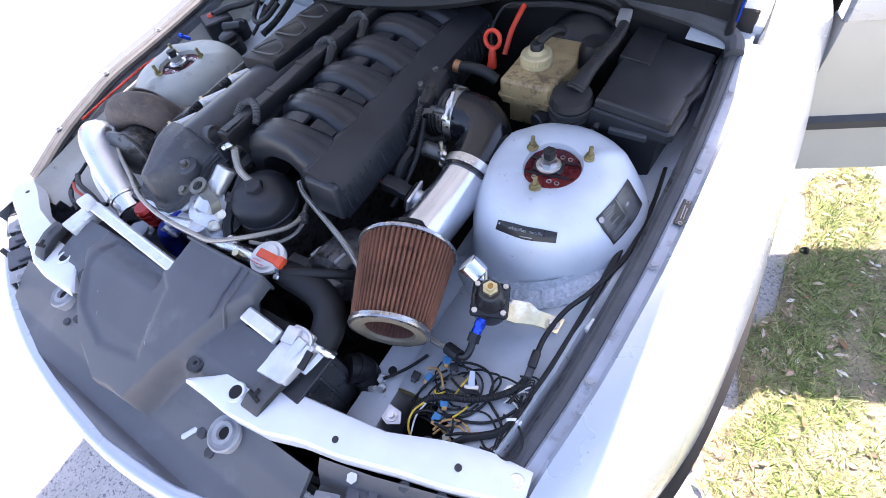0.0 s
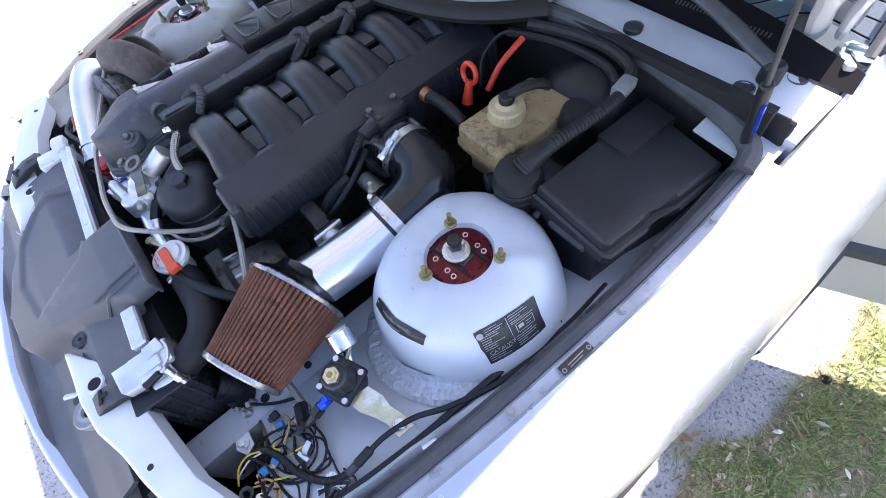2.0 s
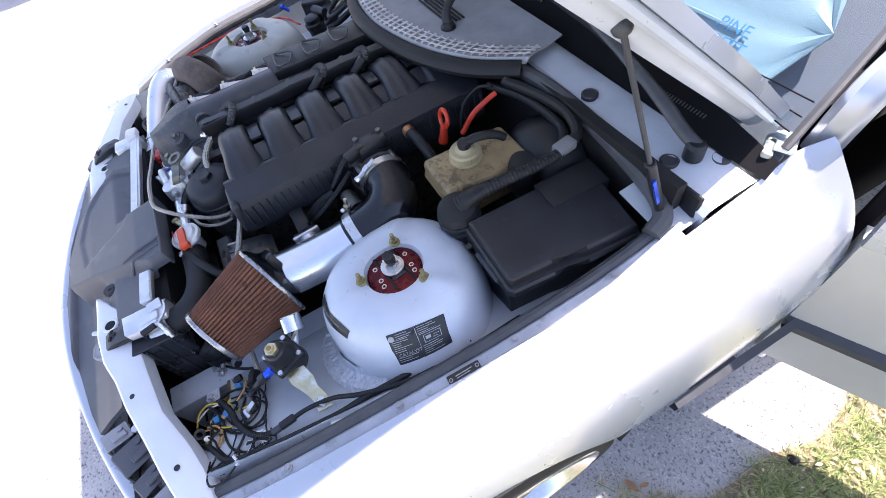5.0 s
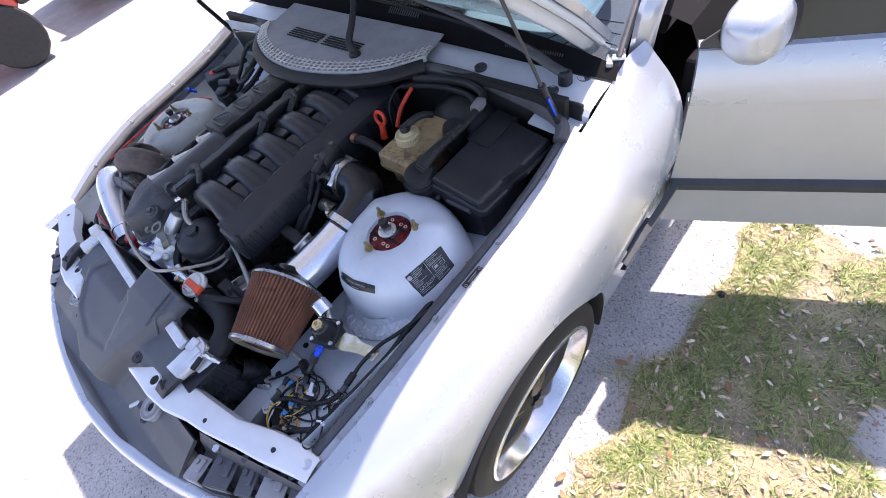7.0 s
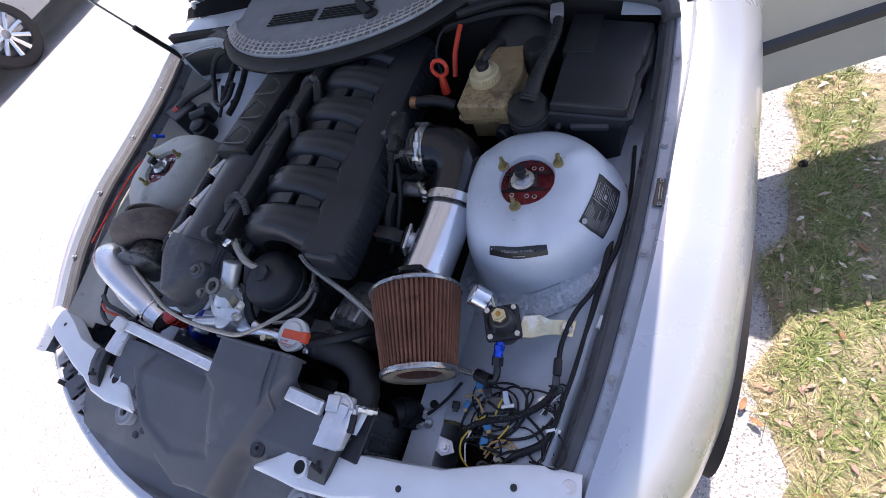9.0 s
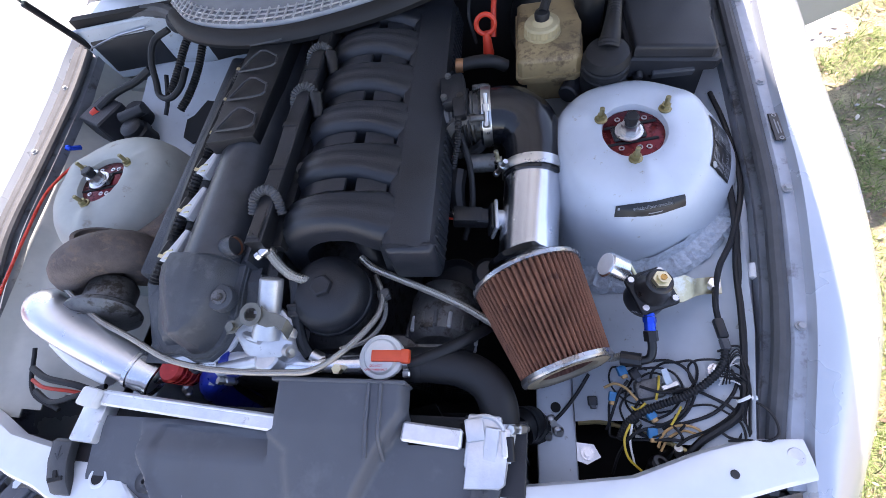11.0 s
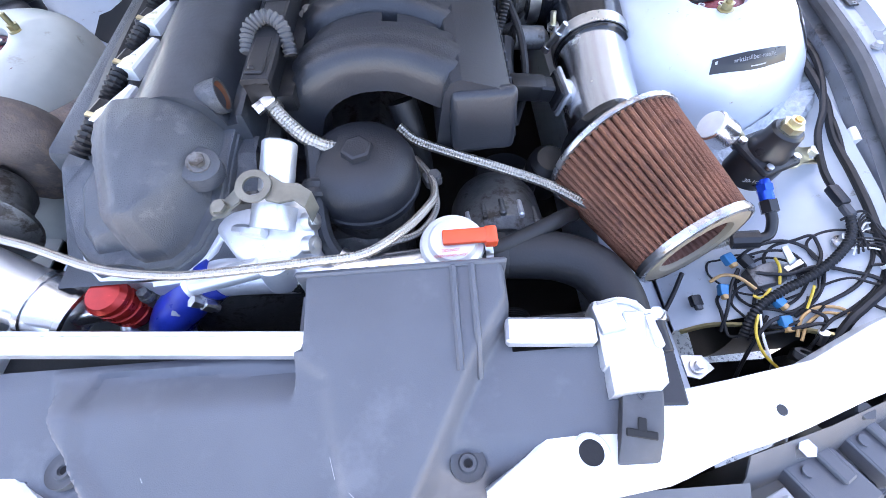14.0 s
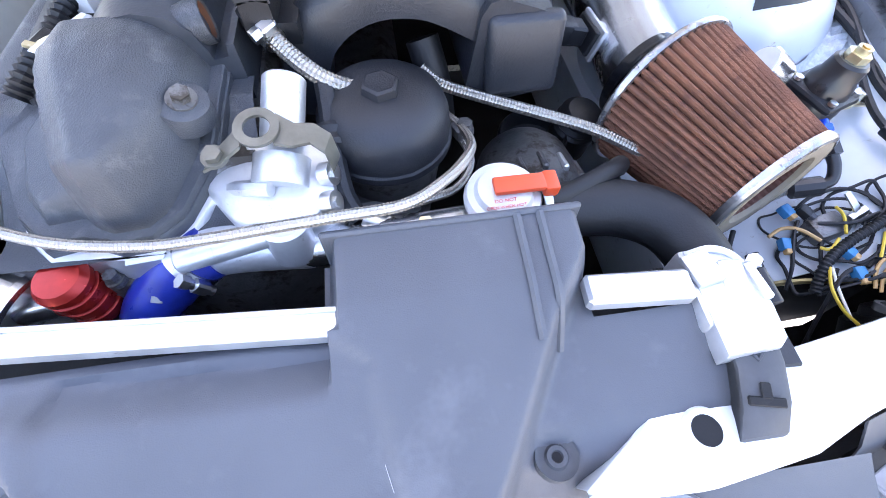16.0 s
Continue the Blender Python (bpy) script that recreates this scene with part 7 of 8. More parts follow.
fb = thing("fuse_box", (0.62, 0.28, 0.68), "black plastic fuse box with a stepped lid", "fuse box")
FZ = lambda x, y: 0.842 - 0.13 * (x - 0.546) - 0.06 * (y - 0.154)
bm = B()
prism(bm, [(0.548, 0.156), (0.676, 0.154), (0.684, 0.160), (0.690, 0.235), (0.684, 0.262), (0.700, 0.300), (0.706, 0.405), (0.548, 0.418)], 0.790, FZ, 0.008, 3)
lid = part("fuse_box_lid", bm, PLASTIC_WORN, fb, "matt black lid")
bm = B()
prism(bm, [(0.544, 0.300), (0.604, 0.300), (0.604, 0.425), (0.544, 0.425)], 0.79, lambda x, y: FZ(x, y) + 0.004, 0.004, 2)
part("lid_recess", bm, PLASTIC, lid)
bm = B()
prism(bm, [(0.542, 0.150), (0.684, 0.148), (0.694, 0.156), (0.700, 0.235), (0.694, 0.262), (0.710, 0.300), (0.714, 0.410), (0.542, 0.424)], 0.782, lambda x, y: FZ(x, y) - 0.022, 0.004)
part("lid_rim", bm, PLASTIC_WORN, lid)
bm = B()
prism(bm, [(0.554, 0.160), (0.672, 0.158), (0.680, 0.240), (0.700, 0.31), (0.70, 0.40), (0.554, 0.41)], 0.64, 0.783)
part("fuse_box_body", bm, PLASTIC, fb)
bm = B()
box(bm, (0.618, 0.150, 0.782), (0.070, 0.010, 0.018), (20, 0, 0), 0.002)
part("latch_handle", bm, TRIM_DARK, fb, "grey latch handle")
bm = B()
cyl(bm, (0.560, 0.150, 0.79), (0.560, 0.140, 0.785), 0.007, seg=12)
part("latch_pin", bm, PLASTIC, fb)

dip = thing("dipstick", (0.29, 0.245, 0.78), "red ring-handled oil dipstick", "dipstick")
bm = B()
tube(bm, [Vector((0.290 + 0.0175 * math.cos(a), 0.252 + 0.004 * math.sin(a), 0.853 + 0.0175 * math.sin(a))) for a in lin(0, 2 * math.pi, 17)], 0.0048, 8, 2)
part("ring_handle", bm, RED_PLASTIC, dip)
bm = B()
cyl(bm, (0.290, 0.250, 0.838), (0.291, 0.240, 0.795), 0.007, 0.011, 12)
part("handle_stem", bm, RED_PLASTIC, dip)
bm = B()
tube(bm, [(0.307, 0.372, 0.866), (0.306, 0.350, 0.858), (0.303, 0.315, 0.838), (0.300, 0.285, 0.80)], 0.0058, 10, 5)
solo("red_hose", bm, RED_PLASTIC, "bright red cable rising to the firewall", "cable")
bm = B()
tube(bm, [(0.262, 0.30, 0.78), (0.252, 0.32, 0.83), (0.262, 0.355, 0.862), (0.285, 0.375, 0.868)], 0.0035, 8, 5)
solo("thin_cable", bm, RUBBER, "thin black cable loop by the dipstick", "cable")
bm = B()
tube(bm, [(0.243, 0.185, 0.820), (0.265, 0.188, 0.822), (0.30, 0.190, 0.818), (0.325, 0.195, 0.80)], 0.012, 12, 5)
solo("vacuum_hose", bm, RUBBER, "black vacuum hose with a copper end", "hose")
bm = lathe(B(), [(0.0, 0), (0.0135, 0), (0.0135, 0.014), (0.010, 0.015), (0, 0.006)], (0.246, 0.185, 0.820), (-1, 0, 0.1), 18)
solo("hose_end_ring", bm, mat("copper_ring", (0.42, 0.20, 0.10), 0.4, 0.6), "copper coloured hose end ring", "ring")

# ---- labels on the tower ----
def stick(p, lift=0.0010):
    """The nearest point of the left tower's skin, lifted off it."""
    q, n, _, _ = TREES[0].find_nearest(Vector(p))
    away = n if n.dot(q - Vector((0.531, 0.004, 0.70))) > 0 else -n
    return q + away * lift


def sheet_on(corners, u0, u1, v0, v1, lift, n=10, m=4):
    """A patch of a label given by its corners (top left, top right, bottom left, bottom right), laid on the tower."""
    tl, tr, bl, br = [Vector(c) for c in corners]
    return grid(B(), [[stick(tl.lerp(tr, u0 + (u1 - u0) * i / n).lerp(bl.lerp(br, u0 + (u1 - u0) * i / n), v0 + (v1 - v0) * j / m), lift) for j in range(m + 1)] for i in range(n + 1)])


def words_on(text, corners, u, v, size, material):
    tl, tr, bl, br = [Vector(c) for c in corners]
    at = lambda a, b: stick(tl.lerp(tr, a).lerp(bl.lerp(br, a), b), 0.0030)
    ob = words(text, frame_of(at(u, v), at(u + 0.1, v) - at(u - 0.1, v), at(u, v - 0.15) - at(u, v + 0.15)), size, material, towL, "white print")
    bpy.context.view_layer.update()
    there = ob.matrix_world.copy()
    for vert in ob.data.vertices:
        vert.co = there.inverted() @ stick(there @ vert.co, 0.0021)
    return ob


PAINT_LABEL = ((0.492, -0.131, 0.786), (0.594, -0.118, 0.790), (0.490, -0.142, 0.770), (0.596, -0.128, 0.773))
part("paint_code_label", sheet_on(PAINT_LABEL, 0, 1, 0, 1, 0.0010, 28, 8), LABEL_BLACK, towL, "black paint code sticker with white print")
words_on("arktissilber-metallic", PAINT_LABEL, 0.50, 0.40, 0.0078, INK)
part("print_bar", sheet_on(PAINT_LABEL, 0.46, 0.62, 0.70, 0.78, 0.0018, 6, 1), INK, towL)
part("print_bar", sheet_on(PAINT_LABEL, 0.04, 0.07, 0.2, 0.4, 0.0018, 2, 1), INK, towL)
PLATE = ((0.654, -0.076, 0.806), (0.662, 0.039, 0.797), (0.703, -0.086, 0.763), (0.709, 0.030, 0.764))
part("catalyst_plate", sheet_on(PLATE, 0, 1, 0, 1, 0.0010, 14, 8), LABEL_BLACK, towL, "black information plate with fine print")
random.seed(3)
for col in (0, 1):
    for row in range(15):
        if (col == 1 and 4 < row < 10) or (col == 0 and row in (10, 11)):
            continue
        u0 = (0.16 if row < 3 else 0.05) if col == 0 else 0.53
        u1 = u0 + random.uniform(0.14, 0.38 if col == 0 else 0.40)
        v = 0.05 + row * 0.061
        part("print_bar", sheet_on(PLATE, u0, min(u1, 0.97), v, v + 0.017, 0.0018, 6, 1), INK, towL)
for u0, u1, v0, v1 in ((0.58, 0.88, 0.36, 0.375), (0.58, 0.88, 0.59, 0.605), (0.58, 0.59, 0.36, 0.60), (0.87, 0.88, 0.36, 0.60), (0.62, 0.70, 0.42, 0.52), (0.74, 0.84, 0.45, 0.465), (0.74, 0.82, 0.52, 0.535)):
    part("diagram_line", sheet_on(PLATE, u0, u1, v0, v1, 0.0018, 4, 3), INK, towL)
part("rule_line", sheet_on(PLATE, 0.495, 0.505, 0.04, 0.72, 0.0018, 1, 6), INK, towL)
c = Vector(PLATE[0]).lerp(Vector(PLATE[1]), 0.075).lerp(Vector(PLATE[2]).lerp(Vector(PLATE[3]), 0.075), 0.14)
bm = lathe(B(), [(0.0052, 0), (0.0052, 0.0008), (0, 0.0008)], stick(c, 0.0018), stick(c, 1.0) - stick(c, 0.0), 20)
part("round_mark", bm, INK, towL, "round white mark")
words_on("CATALYST", PLATE, 0.30, 0.72, 0.0090, INK)
# small plate on the flange
x, z = lerp_rows(SHUT, 0.017)
bm = B()
box(bm, (x, 0.017, z - 0.0035), (0.017, 0.058, 0.002), (0, 0, -2), 0.001)
tg = part("flange_plate", bm, LABEL_BLACK, car, "small black maker's plate on the flange")
for dy in (-0.024, 0.024):
    bm = lathe(B(), [(0.0022, 0), (0.0034, 0), (0.0034, 0.001), (0.0022, 0.001)], (x, 0.017 + dy, z - 0.0025), (0, 0, 1), 14)
    part("round_mark", bm, INK, tg)
bm = B()
box(bm, (x - 0.002, 0.017, z - 0.0022), (0.0016, 0.030, 0.0008))
box(bm, (x + 0.002, 0.015, z - 0.0022), (0.0012, 0.024, 0.0008))
part("print_bar", bm, INK, tg)

# ---- fuel pressure regulator ----
fpr = thing("fuel_pressure_regulator", (0.535, -0.25, 0.66), "black fuel pressure regulator with brass nut and gauge", "regulator")
AX = Vector((0.10, -0.06, 1)).normalized()
c0 = Vector((0.532, -0.246, 0.690))
bm = lathe(B(), [(0, 0), (0.026, 0), (0.030, 0.004), (0.030, 0.034), (0.027, 0.040)], c0, AX, 32)
part("lower_body", bm, LABEL_BLACK, fpr)
fm2 = frame_of(c0 + AX * 0.044, (0.9, 0.35, -0.07), (-0.35, 0.9, 0.1))
bm = B()
box(bm, (0, 0, 0), (0.062, 0.062, 0.011), m=fm2, bev=0.006, seg=2)
fl = part("flange", bm, PLASTIC, fpr)
for sx in (-1, 1):
    for sy in (-1, 1):
        bm = B()
        p = fm2 @ Vector((sx * 0.023, sy * 0.023, 0.0055))
        cyl(bm, p, p + AX * 0.004, 0.0046, seg=12)
        part("flange_screw", bm, STEEL, fl)
bm = lathe(B(), [(0.026, 0.049), (0.024, 0.060), (0.0205, 0.066), (0.019, 0.082), (0.016, 0.085), (0, 0.085)], c0, AX, 32)
part("spring_housing", bm, LABEL_BLACK, fpr)
bm = B()
cyl(bm, c0 + AX * 0.084, c0 + AX * 0.093, 0.0125, seg=6)
cyl(bm, c0 + AX * 0.090, c0 + AX * 0.099, 0.0075, seg=16)
part("adjuster_nut", bm, BRASS, fpr, "pale brass nut")
bm = B()
cyl(bm, c0 + AX * 0.097, c0 + AX * 0.1005, 0.0045, seg=10)
part("adjuster_screw", bm, mat("copper_screw", (0.5, 0.28, 0.08), 0.3, 0.8), fpr)
words("30-100 PSI", frame_of(c0 + AX * 0.020 + Vector((-0.008, -0.0303, 0.001)), (0.96, -0.25, -0.1), AX), 0.008, INK, fpr, "white print")
bm = B()
cyl(bm, fm2 @ Vector((-0.01, 0.03, 0.0)), fm2 @ Vector((-0.014, 0.052, 0.008)), 0.0032, seg=8)
part("vacuum_nipple", bm, BRASS, fpr)
bm = B()
g0 = Vector((0.490, -0.214, 0.740))
gw = Vector((-0.72, 0.12, 0.50)).normalized()
cyl(bm, g0 - gw * 0.012, g0 + gw * 0.020, 0.0205, seg=32, bev=0.002)
cyl(bm, g0 - gw * 0.012, g0 - gw * 0.035 + Vector((0.012, -0.012, -0.006)), 0.007, seg=8)
gg = part("pressure_gauge", bm, ALU, fpr, "small chrome pressure gauge")
bm = lathe(B(), [(0.0175, 0), (0.0175, 0.001), (0, 0.001)], g0 + gw * 0.020, gw, 28)
part("gauge_face", bm, WHITE_PL, gg)
bm = B()
grid(bm, [[(0.560, -0.262, 0.716), (0.566, -0.225, 0.720)], [(0.585, -0.258, 0.712), (0.592, -0.216, 0.716)], [(0.606, -0.245, 0.703), (0.608, -0.218, 0.706)], [(0.622, -0.238, 0.694), (0.624, -0.212, 0.696)], [(0.648, -0.236, 0.690), (0.650, -0.208, 0.692)]], (0, 0, -0.003))
bk = part("mounting_bracket", bm, BRASS, fpr, "gold zinc bracket")
bm = B()
cyl(bm, (0.636, -0.223, 0.690), (0.636, -0.223, 0.694), 0.011, seg=16)
hexa(bm, (0.636, -0.223, 0.694), (0.636, -0.223, 0.702), 0.0085)
part("bracket_bolt", bm, STEEL, bk)
bm = B()
a, b = Vector((0.534, -0.272, 0.712)), Vector((0.534, -0.300, 0.702))
cyl(bm, a, a.lerp(b, 0.30), 0.0080, seg=14)
cyl(bm, a.lerp(b, 0.32), a.lerp(b, 0.60), 0.0098, seg=6)
cyl(bm, a.lerp(b, 0.60), b, 0.0085, seg=12)
part("blue_fitting", bm, BLUE_ANOD, fpr, "blue anodised fitting")
bm = B()
cyl(bm, b, b + Vector((0.001, -0.014, -0.006)), 0.0105, seg=6)
tube(bm, [b + Vector((0.001, -0.012, -0.005)), (0.536, -0.324, 0.690), (0.532, -0.336, 0.680), (0.518, -0.338, 0.673)], 0.0065, 12, 5)
cyl(bm, (0.522, -0.338, 0.674), (0.494, -0.332, 0.666), 0.0115, seg=10)
part("hose_end", bm, LABEL_BLACK, fpr, "black swivel hose end")

# ---- wiring at the front corner ----
def cable(pts, r, material, name, label, category="cable", wave=None, seg=8, sub=6, group=""):
    return solo(name, tube(B(), pts, r, seg, sub, wave=wave), material, label, category, group)


cable([(0.700, 0.16, 0.715), (0.705, 0.06, 0.722), (0.700, -0.06, 0.724), (0.672, -0.15, 0.716), (0.646, -0.20, 0.705), (0.634, -0.25, 0.695), (0.634, -0.285, 0.690)], 0.0045, RUBBER, "lamp_cable", "black cable hugging the tower foot")
t = thing("cable_plug", (0.634, -0.30, 0.685), "black two-part plug on the lamp cable", "plug")
bm = B()
box(bm, (0.634, -0.292, 0.690), (0.014, 0.030, 0.012), (0, 0, 6), 0.003, 2)
part("plug_body", bm, PLASTIC, t)
bm = B()
box(bm, (0.636, -0.315, 0.688), (0.012, 0.018, 0.010), (0, 0, 6), 0.002)
part("plug_collar", bm, TRIM_DARK, t)
cable([(0.636, -0.322, 0.687), (0.628, -0.345, 0.684), (0.606, -0.368, 0.676), (0.572, -0.388, 0.664), (0.532, -0.402, 0.652), (0.500, -0.420, 0.642), (0.485, -0.445, 0.62)], 0.0055, RUBBER, "corrugated_conduit", "black corrugated wiring conduit in the lamp corner", "conduit", (0.0045, 0.0007), 10)
def lay(pts, r, lift=0.0):
    """Lets a cable rest on the apron, clear of the gutter."""
    out = []
    for x, y, z in pts:
        x = min(x, lerp_rows(SHUT, y)[0] - 0.060 - r)
        out.append((x, y, max(z, apron_z(x) + r + 0.0015) + lift if y > -0.448 else z))
    return out


cable(lay([(0.712, 0.06, 0.722), (0.708, -0.06, 0.718), (0.702, -0.14, 0.713), (0.694, -0.20, 0.0), (0.682, -0.26, 0.0), (0.672, -0.315, 0.0), (0.665, -0.36, 0.0), (0.654, -0.391, 0.0), (0.634, -0.414, 0.0), (0.606, -0.434, 0.0), (0.588, -0.446, 0.0)], 0.0055, 0.001) + [(0.565, -0.470, 0.640), (0.550, -0.485, 0.610)], 0.0055, RUBBER, "fender_harness", "black taped harness along the fender")
bm = B()
cyl(bm, (0.6952, -0.196, 0.7066), (0.6900, -0.218, 0.7045), 0.0070, seg=12)
solo("harness_tag", bm, WHITE_PL, "white paper tag round the fender harness", "tag")
cable(lay([(0.700, -0.02, 0.716), (0.694, -0.10, 0.712), (0.686, -0.18, 0.706), (0.676, -0.25, 0.0), (0.664, -0.31, 0.0), (0.652, -0.365, 0.0), (0.640, -0.40, 0.0)], 0.0032, 0.0), 0.0032, RUBBER, "thin_harness", "thin black cable beside the harness")
LOOPS = [
    ([(0.50, -0.352, 0.640), (0.53, -0.335, 0.648), (0.565, -0.332, 0.655), (0.588, -0.348, 0.658), (0.592, -0.380, 0.655), (0.575, -0.41, 0.648), (0.545, -0.43, 0.640)], 0.0022, RUBBER, "black"),
    ([(0.51, -0.345, 0.640), (0.545, -0.342, 0.650), (0.57, -0.352, 0.655), (0.578, -0.378, 0.650), (0.56, -0.405, 0.645), (0.53, -0.42, 0.64)], 0.0018, RUBBER, "black"),
    ([(0.505, -0.36, 0.64), (0.49, -0.38, 0.636), (0.478, -0.41, 0.625), (0.47, -0.43, 0.60)], 0.0022, RUBBER, "black"),
    ([(0.646, -0.362, 0.0), (0.634, -0.385, 0.0), (0.610, -0.408, 0.0), (0.575, -0.421, 0.0), (0.54, -0.426, 0.0), (0.505, -0.438, 0.645), (0.485, -0.462, 0.62), (0.478, -0.49, 0.57)], 0.0024, RUBBER, "black"),
    ([(0.640, -0.350, 0.0), (0.645, -0.385, 0.0), (0.628, -0.412, 0.0), (0.600, -0.431, 0.0), (0.572, -0.443, 0.0), (0.552, -0.462, 0.64), (0.540, -0.49, 0.58)], 0.0022, RUBBER, "black"),
    ([(0.548, -0.355, 0.652), (0.545, -0.37, 0.655), (0.540, -0.39, 0.648)], 0.0018, YELLOW, "yellow"),
    ([(0.524, -0.396, 0.652), (0.512, -0.405, 0.646), (0.505, -0.40, 0.643)], 0.0018, YELLOW, "yellow"),
    ([(0.500, -0.425, 0.643), (0.490, -0.447, 0.640), (0.494, -0.470, 0.632), (0.512, -0.486, 0.62)], 0.0018, YELLOW, "yellow"),
    ([(0.503, -0.425, 0.643), (0.498, -0.45, 0.638), (0.503, -0.48, 0.625)], 0.0016, WHITE_PL, "white"),
    ([(0.535, -0.455, 0.64), (0.545, -0.435, 0.648), (0.567, -0.425, 0.652), (0.588, -0.430, 0.652), (0.594, -0.445, 0.645)], 0.0020, TAN, "tan"),
    ([(0.538, -0.460, 0.64), (0.550, -0.442, 0.646), (0.570, -0.432, 0.650), (0.585, -0.436, 0.648)], 0.0018, TAN, "tan"),
    ([(0.57, -0.40, 0.66), (0.565, -0.41, 0.655), (0.555, -0.425, 0.65)], 0.0017, YELLOW, "yellow"),
    ([(0.625, -0.325, 0.684), (0.650, -0.318, 0.690), (0.672, -0.335, 0.690), (0.680, -0.375, 0.686), (0.678, -0.42, 0.680), (0.668, -0.445, 0.675), (0.660, -0.43, 0.676), (0.668, -0.39, 0.684), (0.655, -0.365, 0.684), (0.632, -0.362, 0.680), (0.625, -0.35, 0.68)], 0.0017, RUBBER, "black"),
    ([(0.630, -0.348, 0.682), (0.655, -0.342, 0.688), (0.676, -0.362, 0.688), (0.684, -0.405, 0.684), (0.676, -0.44, 0.678), (0.666, -0.425, 0.678), (0.672, -0.39, 0.686)], 0.0010, WHITE_PL, "white"),
    ([(0.47, -0.37, 0.628), (0.485, -0.365, 0.635), (0.50, -0.372, 0.640), (0.515, -0.39, 0.64)], 0.0022, TAN, "tan"),
    ([(0.52, -0.37, 0.645), (0.55, -0.38, 0.655), (0.585, -0.375, 0.66), (0.612, -0.388, 0.668), (0.632, -0.404, 0.0), (0.640, -0.425, 0.0), (0.630, -0.446, 0.0)], 0.0024, RUBBER, "black"),
]
for pts, r, mt, colour in LOOPS:
    cable(lay(pts, r), r, mt, "loose_wire", "loose " + colour + " wire looping in the lamp corner", "wire", None, 7, 6, "loose wires")
random.seed(11)
for k in range(11):
    x, y, way = random.uniform(0.51, 0.63), random.uniform(-0.425, -0.345), random.uniform(0, 6.28)
    turn = random.choice((-1, 1)) * random.uniform(0.42, 0.75)
    pts, r = [], random.uniform(0.0013, 0.0022)
    for j in range(9):
        pts.append((x, y, apron_z(x) + r + random.uniform(0.002, 0.012)))
        way += turn + random.uniform(-0.2, 0.2)
        x, y = max(0.475, min(0.672, x + 0.019 * math.cos(way))), max(-0.445, min(-0.335, y + 0.019 * math.sin(way)))
    cable(pts, r, RUBBER, "loose_wire", "loose black wire looping in the lamp corner", "wire", None, 6, 6, "loose wires")
for k in range(4):
    d = 0.0035 * k
    pts = [(0.620 + d, -0.372, 0.0), (0.637, -0.346 + d, 0.0), (0.649, -0.335 + d, 0.0), (0.660 - d, -0.350, 0.0), (0.663 - d, -0.375, 0.0), (0.655 + d, -0.411, 0.0), (0.652 + d, -0.436, 0.0), (0.645, -0.442 + d, 0.0), (0.643 - d * 0.6, -0.415, 0.0), (0.651, -0.385 + d, 0.0), (0.640, -0.369 + d, 0.0), (0.622, -0.363 + d, 0.0)]
    mt, colour = ((WHITE_PL, "white"), (RUBBER, "black"))[k > 0]
    cable(lay(pts, 0.0015, 0.007 + 0.002 * k), 0.0011, mt, "loose_wire", "loose " + colour + " wire bundled by a cable tie", "wire", None, 6, 6, "loose wires")
for q, mt, colour, rz in (((0.497, -0.346, 0.642), BLUE_CLIP, "blue", 20), ((0.482, -0.384, 0.630), BLUE_CLIP, "blue", -10), ((0.530, -0.410, 0.645), BLUE_CLIP, "blue", 30), ((0.530, -0.436, 0.640), BLUE_CLIP, "blue", 0), ((0.515, -0.352, 0.645), PLASTIC, "black", 30), ((0.452, -0.388, 0.612), PLASTIC, "black", 5), ((0.60, -0.468, 0.66), PLASTIC, "black", 25), ((0.645, -0.42, 0.675), PLASTIC, "black", 10)):
    t = thing("wire_connector", q, colour + " wire connector hanging in the lamp corner", "connector", "wire connectors")
    bm = B()
    box(bm, q, (0.014, 0.015, 0.010), (8, 6, rz), 0.002, 2)
    part("connector_shell", bm, mt, t)
    bm = B()
    m = pose(*q, 8, 6, rz)
    box(bm, (0.0, -0.009, 0.001), (0.009, 0.007, 0.007), m=m, bev=0.001)
    part("connector_plug", bm, TRIM_DARK if mt is not BLUE_CLIP else TAN, t)
t = thing("sensor_bracket", (0.556, -0.372, 0.64), "zinc bracket with a grey sensor and bolts", "bracket")
bm = B()
grid(bm, [[(0.548, -0.350, 0.670), (0.556, -0.347, 0.670)], [(0.552, -0.365, 0.664), (0.562, -0.362, 0.664)], [(0.560, -0.378, 0.652), (0.570, -0.375, 0.652)], [(0.560, -0.385, 0.640), (0.570, -0.382, 0.640)]], (0, 0, -0.002))
part("bracket_plate", bm, STEEL, t)
bm = B()
cyl(bm, (0.550, -0.374, 0.652), (0.572, -0.366, 0.656), 0.006, seg=6)
part("bracket_screw", bm, STEEL, t)
bm = B()
box(bm, (0.535, -0.372, 0.635), (0.042, 0.030, 0.024), (0, -6, 10), 0.006, 2)
part("sensor_case", bm, CAST, t)
t = thing("earth_stud", (0.62, -0.352, 0.667), "zinc earth bolt on the apron", "bolt")
bm = B()
cyl(bm, (0.622, -0.350, 0.668), (0.622, -0.350, 0.672), 0.011, seg=16)
part("washer", bm, STEEL, t)
bm = B()
hexa(bm, (0.622, -0.350, 0.672), (0.622, -0.350, 0.682), 0.0075)
part("hex_head", bm, STEEL, t)
bm = lathe(B(), [(0.0085, -0.002), (0.0105, -0.002), (0.0105, 0.002), (0.0085, 0.002)], (0.6448, -0.391, 0.6875), (0.5, -1, -0.1), 16)
